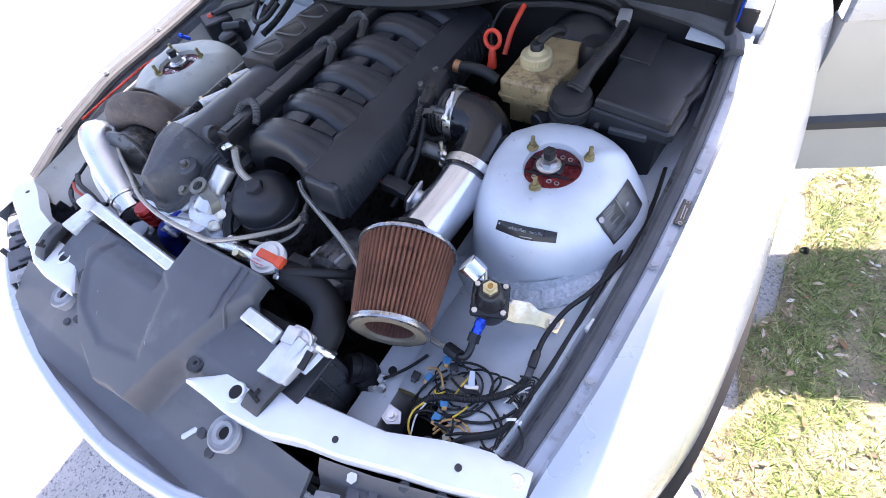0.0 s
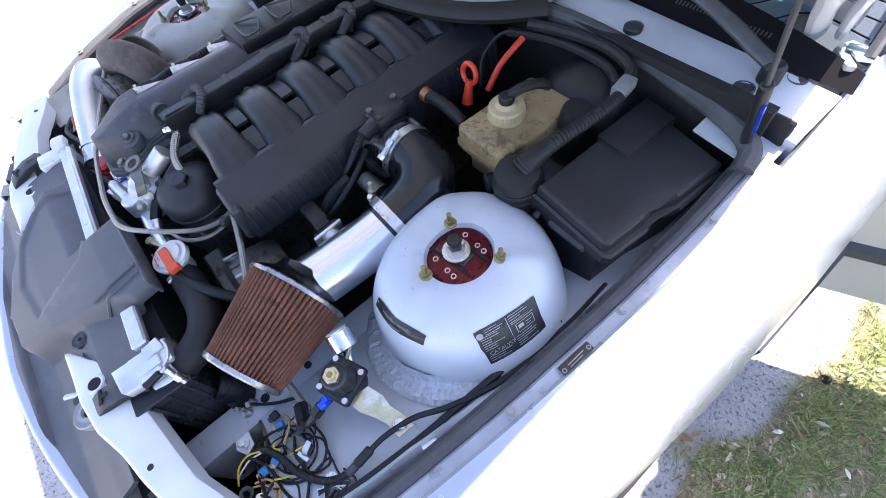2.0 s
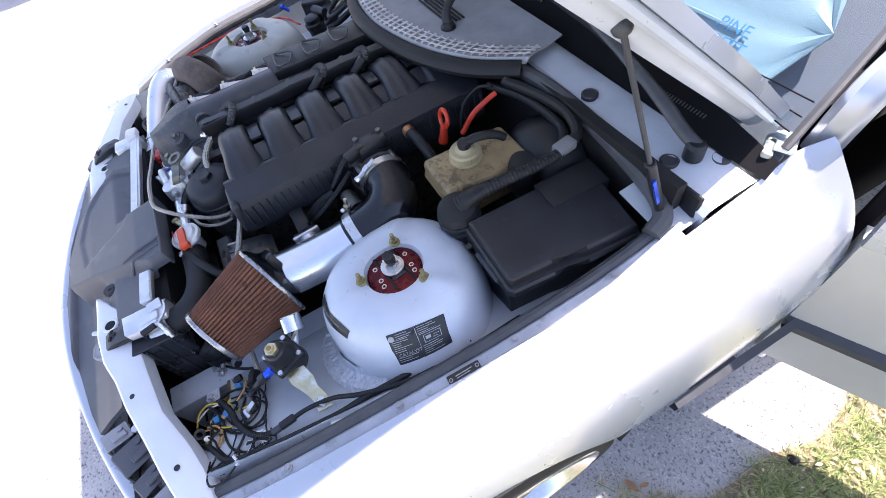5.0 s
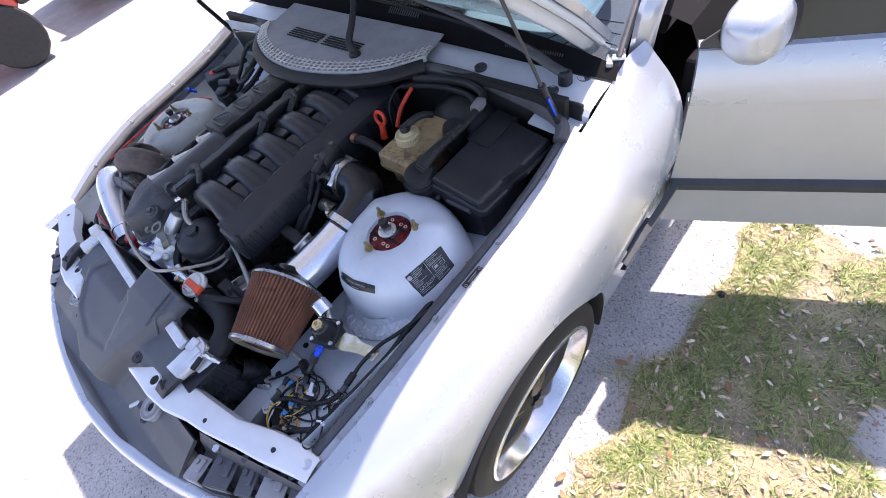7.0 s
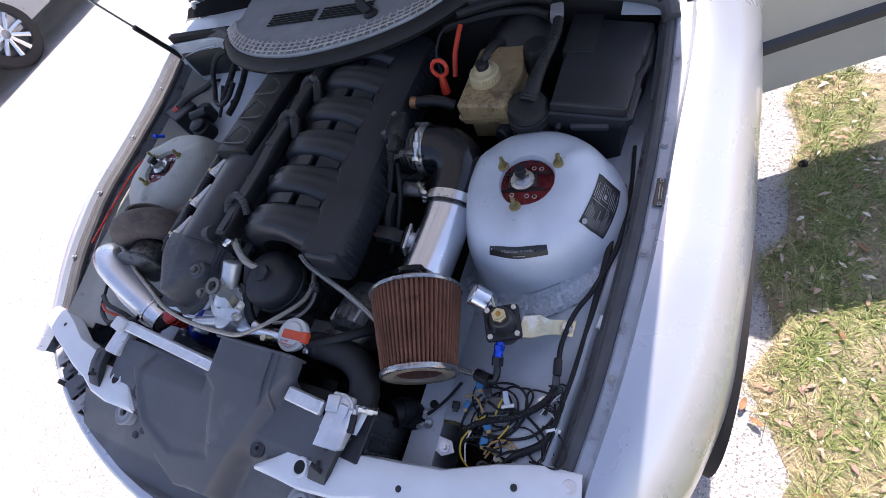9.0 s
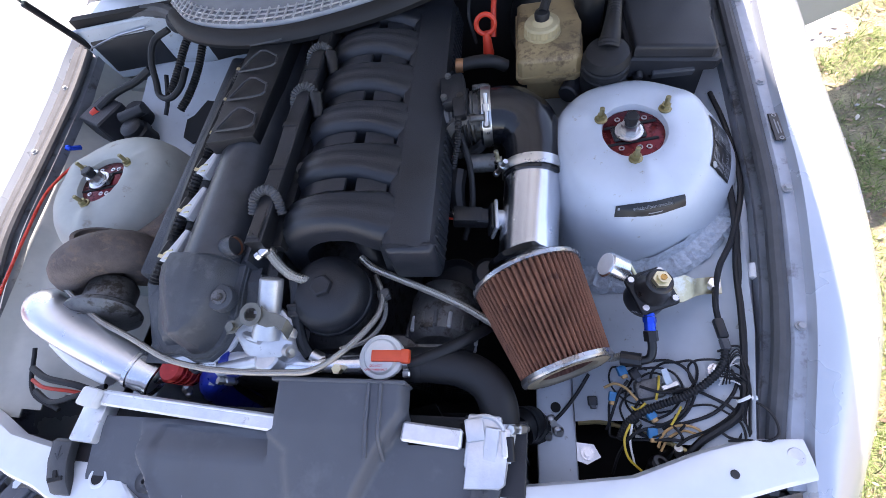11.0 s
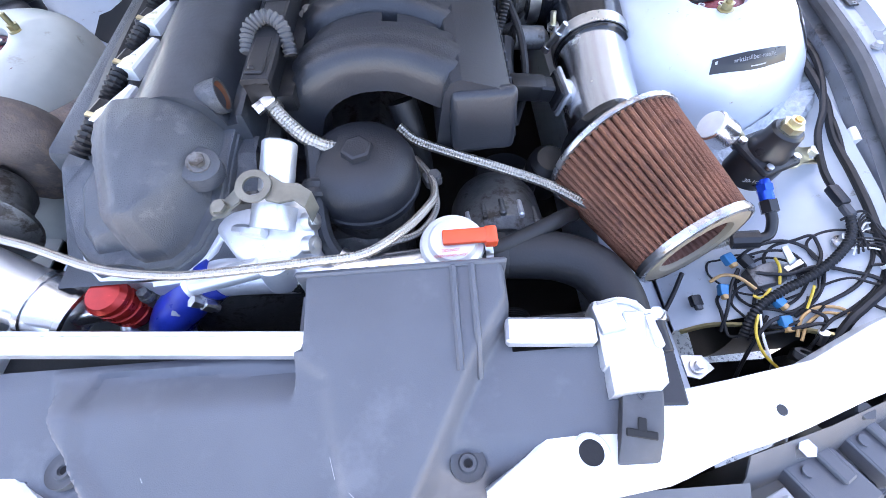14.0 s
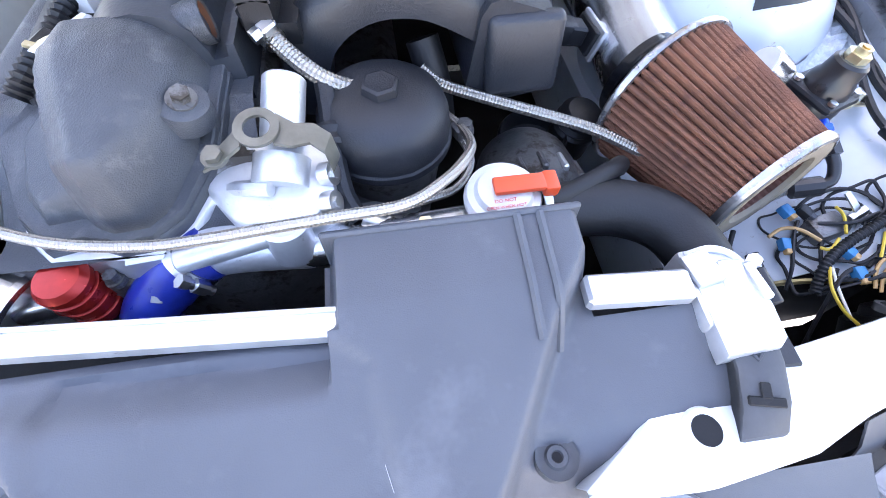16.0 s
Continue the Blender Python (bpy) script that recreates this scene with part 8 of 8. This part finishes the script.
box(bm, (0.6535, -0.391, 0.693), (0.010, 0.006, 0.006), (0, 0, 0), 0.001)
solo("cable_tie", bm, WHITE_PL, "white cable tie round the bundled wires", "cable tie")
# edge of the lamp opening and the triangular bracket in it
bm = B()
tube(bm, [(0.43, -0.420, 0.588), (0.47, -0.420, 0.606), (0.53, -0.440, 0.632), (0.575, -0.462, 0.650), (0.605, -0.50, 0.66)], 0.0035, 6, 6)
part("opening_edge", bm, BRASS_DARK, car, "raw edge of the lamp opening")
t = thing("lamp_bracket_plate", (0.44, -0.465, 0.56), "bare triangular bracket with a nut in the dark well", "bracket")
bm = B()
prism(bm, [(0.425, -0.448), (0.452, -0.450), (0.462, -0.468), (0.440, -0.480), (0.425, -0.475)], 0.575, 0.578)
part("plate", bm, ALU_RAW, t)
bm = B()
cyl(bm, (0.441, -0.464, 0.578), (0.441, -0.464, 0.582), 0.010, seg=18)
hexa(bm, (0.441, -0.464, 0.582), (0.441, -0.464, 0.590), 0.006)
part("nut", bm, STEEL, t)
t = thing("headlamp", (0.58, -0.49, 0.62), "black round headlamp back with springs and a clip", "headlamp")
bm = lathe(B(), [(0.0, 0.03), (0.03, 0.03), (0.034, 0.02), (0.05, 0.016), (0.055, 0), (0.055, -0.03)], (0.575, -0.492, 0.60), (0, 0.9, 0.5), 32)
part("lamp_shell", bm, PLASTIC, t)
bm = lathe(B(), [(0.006, 0), (0.011, 0), (0.011, 0.008), (0.006, 0.008)], (0.536, -0.478, 0.632), (0.2, 0.6, 0.8), 20)
part("lamp_socket_ring", bm, RUBBER_GREY, t)
bm = B()
cyl(bm, (0.560, -0.455, 0.650), (0.562, -0.462, 0.634), 0.006, seg=10)
part("bulb_holder", bm, STEEL, t)

# under the filter: brake fluid line ends and clamp on the rail
t = thing("lower_hose", (0.385, -0.42, 0.58), "black lower hose with clamp ears and bolts", "hose")
bm = B()
tube(bm, [(0.335, -0.44, 0.62), (0.350, -0.425, 0.60), (0.362, -0.43, 0.565), (0.366, -0.44, 0.53)], 0.027, 16, 5)
part("hose_body", bm, RUBBER, t)
bm = lathe(B(), [(0.026, -0.006), (0.029, -0.006), (0.029, 0.006), (0.026, 0.006)], (0.352, -0.426, 0.594), (0.3, -0.1, -1), 24)
lathe(bm, [(0.026, -0.004), (0.029, -0.004), (0.029, 0.004), (0.026, 0.004)], (0.343, -0.430, 0.611), (0.5, 0.3, -0.8), 24)
part("hose_rib", bm, PLASTIC, t)
for q in ((0.386, -0.415, 0.580), (0.396, -0.430, 0.578), (0.378, -0.437, 0.575)):
    bm = B()
    cyl(bm, q, Vector(q) + Vector((0.002, -0.004, 0.006)), 0.009, seg=14)
    hexa(bm, Vector(q) + Vector((0.002, -0.004, 0.006)), Vector(q) + Vector((0.004, -0.008, 0.014)), 0.006)
    part("clamp_bolt_head", bm, STEEL, t)
cable([(0.378, -0.43, 0.585), (0.405, -0.405, 0.592), (0.43, -0.375, 0.60), (0.45, -0.345, 0.61)], 0.003, RUBBER, "thin_lead", "thin black lead across the frame rail")
# dark discs on the rail stand in for its shaded holes
bm = lathe(B(), [(0.0075, 0), (0.0075, 0.002), (0, 0.002)], (0.398, -0.300, 0.578), (0, 0, 1), 16)
part("rail_hole", bm, DARK, car)
bm = lathe(B(), [(0.0085, 0), (0.0085, 0.002), (0, 0.002)], (0.395, -0.395, 0.578), (0, 0, 1), 16)
part("rail_hole", bm, DARK, car)
# things in the dark between manifold and pipe
bm = lathe(B(), [(0.030, -0.04), (0.030, 0.0), (0.026, 0.004), (0.030, 0.01), (0.026, 0.016), (0.028, 0.022), (0.02, 0.03), (0, 0.032)], (0.285, -0.185, 0.66), (0.1, -0.2, 1), 28)
solo("steering_reservoir", bm, PLASTIC, "black ribbed bellows cap deep beside the manifold", "cap")
bm = lathe(B(), [(0.045, -0.06), (0.045, 0.0), (0.042, 0.004), (0.040, 0.0), (0.038, -0.02), (0, -0.02)], (0.225, -0.195, 0.66), (0, -0.1, 1), 32)
solo("dark_canister", bm, PLASTIC, "open black canister below the manifold", "canister")
cable([(0.245, 0.03, 0.80), (0.262, -0.03, 0.77), (0.262, -0.09, 0.735), (0.245, -0.13, 0.70)], 0.0055, RUBBER, "throttle_cable", "black cable dropping from the throttle")
cable([(0.24, -0.02, 0.76), (0.235, -0.06, 0.745), (0.24, -0.10, 0.72)], 0.014, RUBBER, "idle_hose", "black idle air hose below the throttle", "hose")
bm = B()
cyl(bm, (0.255, 0.0, 0.752), (0.30, 0.005, 0.745), 0.017, seg=18)
solo("idle_valve", bm, CAST, "grey idle valve below the throttle", "valve")

# ---- right rear corner of the bay ----
t = thing("abs_pump", (-0.66, 0.24, 0.64), "black hydraulic pump block with round caps", "pump")
bm = B()
box(bm, (-0.70, 0.250, 0.715), (0.080, 0.085, 0.10), (0, 4, -25), 0.004)
part("pump_block", bm, PLASTIC_WORN, t)
bm = lathe(B(), [(0.030, -0.05), (0.030, 0.01), (0.033, 0.012), (0.033, 0.028), (0.028, 0.032), (0.028, 0.045), (0.02, 0.05), (0, 0.05)], (-0.60, 0.205, 0.70), (0, -0.1, 1), 32, wob=lambda a, h: 1 + (0.02 * math.cos(24 * a) if 0.008 < h < 0.03 else 0))
part("round_cap", bm, PLASTIC, t)
bm = lathe(B(), [(0.026, -0.04), (0.026, 0.02), (0.02, 0.026), (0, 0.027)], (-0.625, 0.27, 0.72), (0.1, 0, 1), 28)
part("round_cap", bm, PLASTIC_WORN, t)
bm = B()
cyl(bm, (-0.57, 0.245, 0.755), (-0.63, 0.225, 0.748), 0.013, 0.017, 14)
part("elbow", bm, PLASTIC, t)
for pts, r, mt, nm, lab, wv in (
    ([(-0.70, 0.255, 0.765), (-0.66, 0.29, 0.775), (-0.60, 0.31, 0.785), (-0.55, 0.33, 0.80)], 0.009, RUBBER, "vent_hose", "black hose with a red end", None),
    ([(-0.46, 0.375, 0.865), (-0.50, 0.355, 0.855), (-0.515, 0.32, 0.83), (-0.51, 0.28, 0.80), (-0.50, 0.25, 0.785), (-0.465, 0.235, 0.785), (-0.43, 0.25, 0.80), (-0.415, 0.29, 0.82)], 0.0072, RUBBER, "hanging_hose", "black hose hanging in a loop", None),
    ([(-0.40, 0.37, 0.86), (-0.42, 0.33, 0.84), (-0.44, 0.29, 0.815), (-0.47, 0.25, 0.785)], 0.0085, RUBBER, "hanging_hose", "black corrugated hose", (0.006, 0.0011)),
    ([(-0.36, 0.36, 0.86), (-0.37, 0.33, 0.84), (-0.39, 0.29, 0.81), (-0.42, 0.25, 0.78), (-0.45, 0.22, 0.76)], 0.0085, RUBBER, "hanging_hose", "black corrugated hose", (0.006, 0.0011)),
    ([(-0.34, 0.385, 0.872), (-0.40, 0.385, 0.875), (-0.45, 0.385, 0.87)], 0.020, RUBBER_GREY, "grommet_hose", "thick ribbed rubber sleeve under the cowl", (0.010, 0.0022)),
    ([(-0.49, 0.30, 0.80), (-0.49, 0.25, 0.77), (-0.50, 0.22, 0.75)], 0.005, RUBBER, "thin_cable", "thin black cable", None),
    ([(-0.72, -0.25, 0.735), (-0.735, -0.10, 0.742), (-0.74, 0.02, 0.745), (-0.70, 0.12, 0.735), (-0.64, 0.16, 0.72)], 0.0032, RED_HOSE, "red_wire", "red wire along the far fender", None),
    ([(-0.60, -0.40, 0.68), (-0.55, -0.415, 0.69), (-0.48, -0.42, 0.68), (-0.42, -0.435, 0.66)], 0.0035, RED_PLASTIC, "red_wire", "red wire beside the radiator", None),
    ([(-0.60, -0.38, 0.69), (-0.54, -0.40, 0.70), (-0.47, -0.41, 0.69), (-0.40, -0.43, 0.66)], 0.006, RUBBER, "black_wire", "black cable beside the radiator", None),
    ([(-0.58, -0.42, 0.68), (-0.52, -0.44, 0.69), (-0.46, -0.43, 0.70), (-0.40, -0.41, 0.70)], 0.005, RUBBER, "black_wire", "black cable beside the radiator", None),
    ([(-0.62, -0.34, 0.69), (-0.60, -0.42, 0.67), (-0.53, -0.45, 0.66)], 0.004, RUBBER, "black_wire", "black cable beside the radiator", None),
):
    cable(pts, r, mt, nm, lab + (" in the rear corner" if len(lab.split()) < 4 else ""), "hose" if "hose" in nm else "wire", wv, 10, 6)
bm = lathe(B(), [(0.011, 0), (0.011, 0.018), (0.007, 0.019)], (-0.702, 0.250, 0.764), (-0.6, -0.6, -0.2), 14)
solo("red_hose_end", bm, RED_PLASTIC, "red plastic end piece of the hose", "hose end")
bm = B()
cyl(bm, (-0.735, 0.155, 0.735), (-0.74, 0.14, 0.75), 0.006, seg=8)
bmesh.ops.create_uvsphere(bm, u_segments=10, v_segments=6, radius=0.008, matrix=Matrix.Translation((-0.742, 0.138, 0.754)))
solo("blue_fitting", bm, BLUE_ANOD, "small blue anodised fitting near the far tower", "fitting")
bm = B()
grid(bm, [[(x, y, 0.675 + 0.22 * max(0, y - 0.20) + 0.05 * max(0, -0.50 - x) + 0.004 * math.sin(30 * x)) for x in lin(-0.66, -0.33, 12)] for y in lin(0.10, 0.44, 10)], (0, 0, -0.003))
shp = solo("inner_panel", bm, PAINT_APRON, "pale painted inner panel with a dark opening beside the head", "panel")
# dark slab on the panel, coloured as the shade inside an opening
bm = B()
prism(bm, [(-0.50, 0.21), (-0.47, 0.19), (-0.42, 0.20), (-0.39, 0.25), (-0.40, 0.30), (-0.45, 0.31), (-0.48, 0.27), (-0.50, 0.26)], lambda x, y: 0.677 + 0.22 * max(0, y - 0.20), lambda x, y: 0.6815 + 0.22 * max(0, y - 0.20))
part("panel_opening", bm, DARK, shp, "dark opening")
for q in ((-0.38, 0.17), (-0.54, 0.17), (-0.37, 0.34), (-0.56, 0.33)):
    bm = lathe(B(), [(0.008, 0), (0.008, 0.003), (0, 0.003)], (q[0], q[1], 0.677 + 0.22 * max(0, q[1] - 0.20) + 0.05 * max(0, -0.50 - q[0])), (0, 0, 1), 14)
    part("panel_plug", bm, DARK, shp)
bm = B()
box(bm, (-0.405, 0.118, 0.682), (0.026, 0.020, 0.014), (0, 0, 20), 0.003)
solo("small_relay", bm, PLASTIC, "small black relay on the heat shield", "relay")
bm = B()
box(bm, (-0.60, 0.446, 0.79), (0.36, 0.012, 0.15), (0, 0, 4), 0.004)
t = solo("corner_bulkhead", bm, PAINT_APRON, "pale painted bulkhead with a black cover at the corner", "bulkhead")
bm = B()
box(bm, (-0.66, 0.437, 0.785), (0.19, 0.010, 0.095), (0, 0, 4), 0.006, 2)
part("black_cover", bm, PLASTIC_WORN, t, "black recessed cover")
bm = B()
tube(bm, [(-0.77, 0.428, 0.815), (-0.66, 0.428, 0.838), (-0.57, 0.432, 0.845)], 0.003, 6, 4)
part("wire_clip", bm, STEEL, t)
bm = B()
rows = [[(x, 0.455, 0.66), (x, 0.41, 0.665), (x, 0.40, 0.70)] for x in lin(-0.78, -0.42, 8)]
grid(bm, rows, (0, 0, -0.003))
part("bulkhead_step", bm, PAINT_DUSTY, car, "dusty painted step below the firewall")

# ---- far vehicles on the drive ----
def far_car():
    t = thing("parked_car", (-6.0, 2.8, 0), "silver saloon parked across the drive", "car")
    bm = B()
    rows = []
    for y, w, zt in ((0.92, 0.55, 0.62), (0.94, 0.80, 0.80), (1.05, 0.86, 0.98), (1.5, 0.88, 1.02), (1.9, 0.88, 1.03), (4.6, 0.88, 0.95), (5.1, 0.82, 0.78), (5.2, 0.6, 0.6)):
        rows.append([(-6.05 + x * w, y, z) for x, z in ((-1, 0.25), (-1.0, zt - 0.25), (-0.9, zt - 0.03), (0, zt), (0.9, zt - 0.03), (1.0, zt - 0.25), (1.0, 0.45), (0.97, 0.25))])
    grid(bm, rows)
    bm.faces.new([bm.verts.new(p) for p in rows[0]])
    part("body", bm, FAR_SILVER, t)
    bm = B()
    grid(bm, [[(-6.05 + x * w, y, z) for x in (-1, -0.6, 0, 0.6, 1)] for y, w, z in ((1.55, 0.80, 1.0), (2.1, 0.66, 1.38), (3.2, 0.66, 1.40), (3.9, 0.80, 0.98))])
    part("roof", bm, FAR_SILVER, t)
    bm = B()
    box(bm, (-5.30, 0.95, 0.80), (0.16, 0.10, 0.14), (0, 0, 25), 0.03, 2)
    part("tail_lamp", bm, TAIL_RED, t, "red tail lamp")
    bm = B()
    box(bm, (-5.21, 1.08, 0.80), (0.04, 0.16, 0.12), (0, 0, 12), 0.02, 2)
    part("tail_lamp_clear", bm, WHITE_PL, t)
    bm = B()
    box(bm, (-5.17, 1.28, 0.62), (0.02, 0.12, 0.035), (0, 0, 0), 0.005)
    part("side_reflector", bm, TAIL_RED, t)
    bm = B()
    box(bm, (-6.05, 0.90, 0.45), (1.5, 0.12, 0.25), (0, 0, 0), 0.05, 3)
    part("rear_bumper", bm, FAR_SILVER, t)
    for y in (1.78, 4.35):
        bm = lathe(B(), [(0.20, -0.2), (0.29, -0.2), (0.31, -0.17), (0.31, -0.02), (0.29, 0.0), (0.21, 0.01)], (-5.17, y, 0.31), (1, 0, 0), 40)
        w = part("wheel", bm, TYRE, t, "black tyre with alloy rim")
        bm = lathe(B(), [(0.215, 0.0), (0.205, 0.008), (0.19, -0.03), (0.0, -0.03)], (-5.17, y, 0.31), (1, 0, 0), 40)
        part("rim", bm, TRIM_DARK, w)
        for k in range(10):
            a = 2 * math.pi * k / 10
            bm = B()
            tube(bm, [(-5.175, y + 0.04 * math.cos(a), 0.31 + 0.04 * math.sin(a)), (-5.17, y + 0.2 * math.cos(a), 0.31 + 0.2 * math.sin(a))], [0.018, 0.024], 6, 1)
            part("rim_spoke", bm, RIM, w)


far_car()
t = thing("red_off_roader", (-5.0, -0.9, 0), "red off-road vehicle with black bumper and big tyres", "off-roader")
bm = B()
box(bm, (-5.70, -0.45, 0.86), (1.5, 1.6, 0.86), (0, 0, 0), 0.06, 3)
part("body", bm, RED_BODY, t)
bm = B()
box(bm, (-5.7, 0.40, 0.52), (1.5, 0.12, 0.16), (0, 0, 0), 0.03, 2)
part("bumper", bm, PLASTIC, t)
bm = B()
box(bm, (-4.98, 0.34, 0.80), (0.12, 0.10, 0.10), (0, 0, 0), 0.02, 2)
part("tail_lamp", bm, TAIL_RED, t)
bm = B()
box(bm, (-4.98, 0.05, 0.60), (0.20, 0.62, 0.05), (0, 0, 0), 0.03, 2)
part("wheel_flare", bm, PLASTIC, t)
bm = lathe(B(), [(0.15, -0.22), (0.26, -0.22), (0.28, -0.19), (0.28, -0.03), (0.26, 0.0), (0.16, 0.01), (0.0, -0.05)], (-4.92, 0.08, 0.28), (1, 0, 0), 48, wob=lambda a, h: 1 + 0.012 * math.cos(30 * a))
part("wheel", bm, TYRE, t, "big black tyre")
bm = B()
box(bm, (-5.70, -0.7, 1.5), (1.35, 1.1, 0.6), (0, 0, 0), 0.08, 3)
part("cabin", bm, GLASSY, t)

# ---- grass, pebbles, leaves ----
rng = np.random.default_rng(7)


def strew(name, verts, faces, material, label, category):
    me = bpy.data.meshes.new(name)
    me.from_pydata(verts, [], faces)
    me.materials.append(material)
    return tagged(new(name, me), label, category, kind="stuff")


gv, gf = [], []


def blade(x, y, h, lean, az, w):
    n = len(gv)
    ca, sa = math.cos(az), math.sin(az)
    for k, f in enumerate((0.0, 0.5, 1.0)):
        out = lean * h * f ** 1.6
        ww = w * (1 - 0.75 * f)
        cx, cy, cz = x + ca * out, y + sa * out, h * f * math.sqrt(max(0.05, 1 - 0.6 * lean * f))
        gv.append((cx - sa * ww, cy + ca * ww, cz))
        gv.append((cx + sa * ww, cy - ca * ww, cz))
    gf.append((n, n + 1, n + 3, n + 2))
    gf.append((n + 2, n + 3, n + 5, n + 4))


def bare(x, y):
    """Open sand in the lawn: two worn places, and a ragged edge."""
    a = math.hypot((x - BARE[0][0]) / BARE[0][2], (y - BARE[0][1]) / BARE[0][3])
    b = math.hypot((x - BARE[1][0]) / BARE[1][2], (y - BARE[1][1]) / BARE[1][3])
    return min(a, b) + 0.45 * noise.noise((x * 9, y * 9, 1)) < 1


def tufts(count, straw):
    done = 0
    while done < count:
        cx, cy = 0.95 + 1.35 * rng.random(), -1.1 + 3.2 * rng.random()
        d = cx - lawn_edge(cy)
        patch = noise.noise((cx * 4.5, cy * 4.5, 3)) + 0.6 * noise.noise((cx * 13, cy * 13, 8))
        if d < 0 and not (patch > 0.5 and d > -0.10):
            continue
        if bare(cx, cy) and rng.random() < (0.75 if straw else 0.97):
            continue
        if not straw and (patch < -0.08 or d < 0.03) and rng.random() < 0.8:
            continue
        size = 0.6 + 0.8 * rng.random()
        for _ in range(int(5 + 9 * rng.random())):
            a, r = 2 * math.pi * rng.random(), 0.016 * rng.random()
            x, y = cx + r * math.cos(a), cy + r * math.sin(a)
            if straw:
                blade(x, y, 0.008 + 0.012 * rng.random(), 1.6 + 1.4 * rng.random(), 2 * math.pi * rng.random(), 0.0005 + 0.0009 * rng.random())
            else:
                blade(x, y, size * (0.016 + 0.022 * rng.random()), 0.5 + 1.1 * rng.random(), a + 0.8 * (rng.random() - 0.5), 0.0008 + 0.0010 * rng.random())
            done += 1


tufts(62000, False)
strew("lawn_grass", gv, gf, GRASS, "thin patchy green grass in tufts beside the drive", "grass")
gv, gf = [], []
tufts(78000, True)
strew("dry_grass", gv, gf, STRAW, "dry straw coloured grass lying on the sandy soil", "dry grass")
lv, lf = [], []
done = 0
while done < 5200:
    x, y = 0.95 + 1.35 * rng.random(), -1.1 + 3.2 * rng.random()
    if x < lawn_edge(y) + 0.01:
        continue
    done += 1
    a, s = 2 * math.pi * rng.random(), 0.004 + 0.013 * rng.random() ** 3
    ca, sa, n = math.cos(a), math.sin(a), len(lv)
    z, tip = 0.008 + 0.010 * rng.random(), 0.5 * (rng.random() - 0.5)
    for u, w, up in ((-1, 0, 0.1), (-0.2, -0.36, 0.25), (-0.2, 0.36, 0.25), (0.4, -0.3, 0.2), (0.4, 0.3, 0.2), (1, 0, 0.0)):
        lv.append((x + s * (ca * u - sa * w), y + s * (sa * u + ca * w), z + s * (up + tip * u)))
    lf += [(n, n + 1, n + 2), (n + 1, n + 3, n + 4, n + 2), (n + 3, n + 5, n + 4)]
strew("leaf_litter", lv, lf, LITTER, "small dry brown and pale leaves scattered over the grass", "dry leaves")

pv, pf = [], []


def pebble(x, y, r):
    n = len(pv)
    a = 6.28 * rng.random()
    for k in range(5):
        b = a + 2 * math.pi * k / 5
        q = r * (0.7 + 0.5 * rng.random())
        pv.append((x + q * math.cos(b), y + q * math.sin(b), -0.011 + 0.2 * r))
    pv.append((x + 0.2 * r, y, -0.012 + r * (0.7 + 0.4 * rng.random())))
    for k in range(5):
        pf.append((n + k, n + (k + 1) % 5, n + 5))


for _ in range(26000):
    x, y = 0.80 + 0.55 * rng.random(), -1.0 + 2.4 * rng.random()
    if x < lawn_edge(y) + 0.03:
        pebble(x, y, 0.0012 + 0.0026 * rng.random() ** 2)
for _ in range(22000):
    x, y = -1.9 + 2.9 * rng.random(), -1.9 + 1.25 * rng.random()
    pebble(x, y, 0.0012 + 0.0026 * rng.random() ** 2)
strew("loose_gravel", pv, pf, PEBBLES, "loose crushed shell and gravel on the drive", "gravel")

for k, (x, y, s, rz) in enumerate(((1.005, 0.30, 0.022, 20), (1.02, 0.33, 0.014, 80), (1.30, 0.62, 0.014, 40), (1.20, 0.52, 0.013, 10), (1.02, -0.12, 0.02, 70), (1.05, -0.16, 0.018, 150), (1.42, 0.30, 0.016, 30), (1.24, 0.12, 0.016, 100), (1.36, -0.05, 0.015, 60), (1.5, 0.5, 0.014, 10), (1.18, -0.3, 0.016, 0), (1.30, 0.40, 0.02, 120))):
    bm = B()
    m = pose(x, y, 0.012, 12, 8, rz)
    rows = []
    for i in range(7):
        f = i / 6
        w = s * 0.42 * math.sin(math.pi * (0.06 + 0.9 * f)) ** 0.8
        rows.append([m @ Vector(((f - 0.5) * 2 * s, ww, 0.25 * abs(ww) + 0.2 * s * (f - 0.5) ** 2)) for ww in (-w, 0, w)])
    grid(bm, rows, (0, 0, 0.0004))
    solo("dead_leaf", bm, LEAF_DRY, "curled brown dead leaf on the ground", "leaf", "dead leaves")
bm = B()
bmesh.ops.create_icosphere(bm, subdivisions=2, radius=0.014, matrix=Matrix.Translation((1.165, 0.705, 0.008)))
for v in bm.verts:
    v.co += 0.006 * Vector((noise.noise(v.co * 60), noise.noise(v.co * 60 + Vector((5, 0, 0))), noise.noise(v.co * 60 + Vector((0, 5, 0)))))
solo("dark_stone", bm, LABEL_BLACK, "small dark stone at the edge of the grass", "stone")
# clods and pale scraps among the grass
for k in range(40):
    x, y, r = 1.15 + 0.8 * rng.random(), -0.5 + 1.9 * rng.random(), 0.004 + 0.008 * rng.random()
    bm = B()
    bmesh.ops.create_icosphere(bm, subdivisions=1, radius=r, matrix=Matrix.Translation((x, y, 0.008)) @ Matrix.Diagonal((1, 0.7, 0.4, 1)))
    solo("pale_stone", bm, STONE, "pale stone lying in the thin grass", "stone", "stones in the grass")
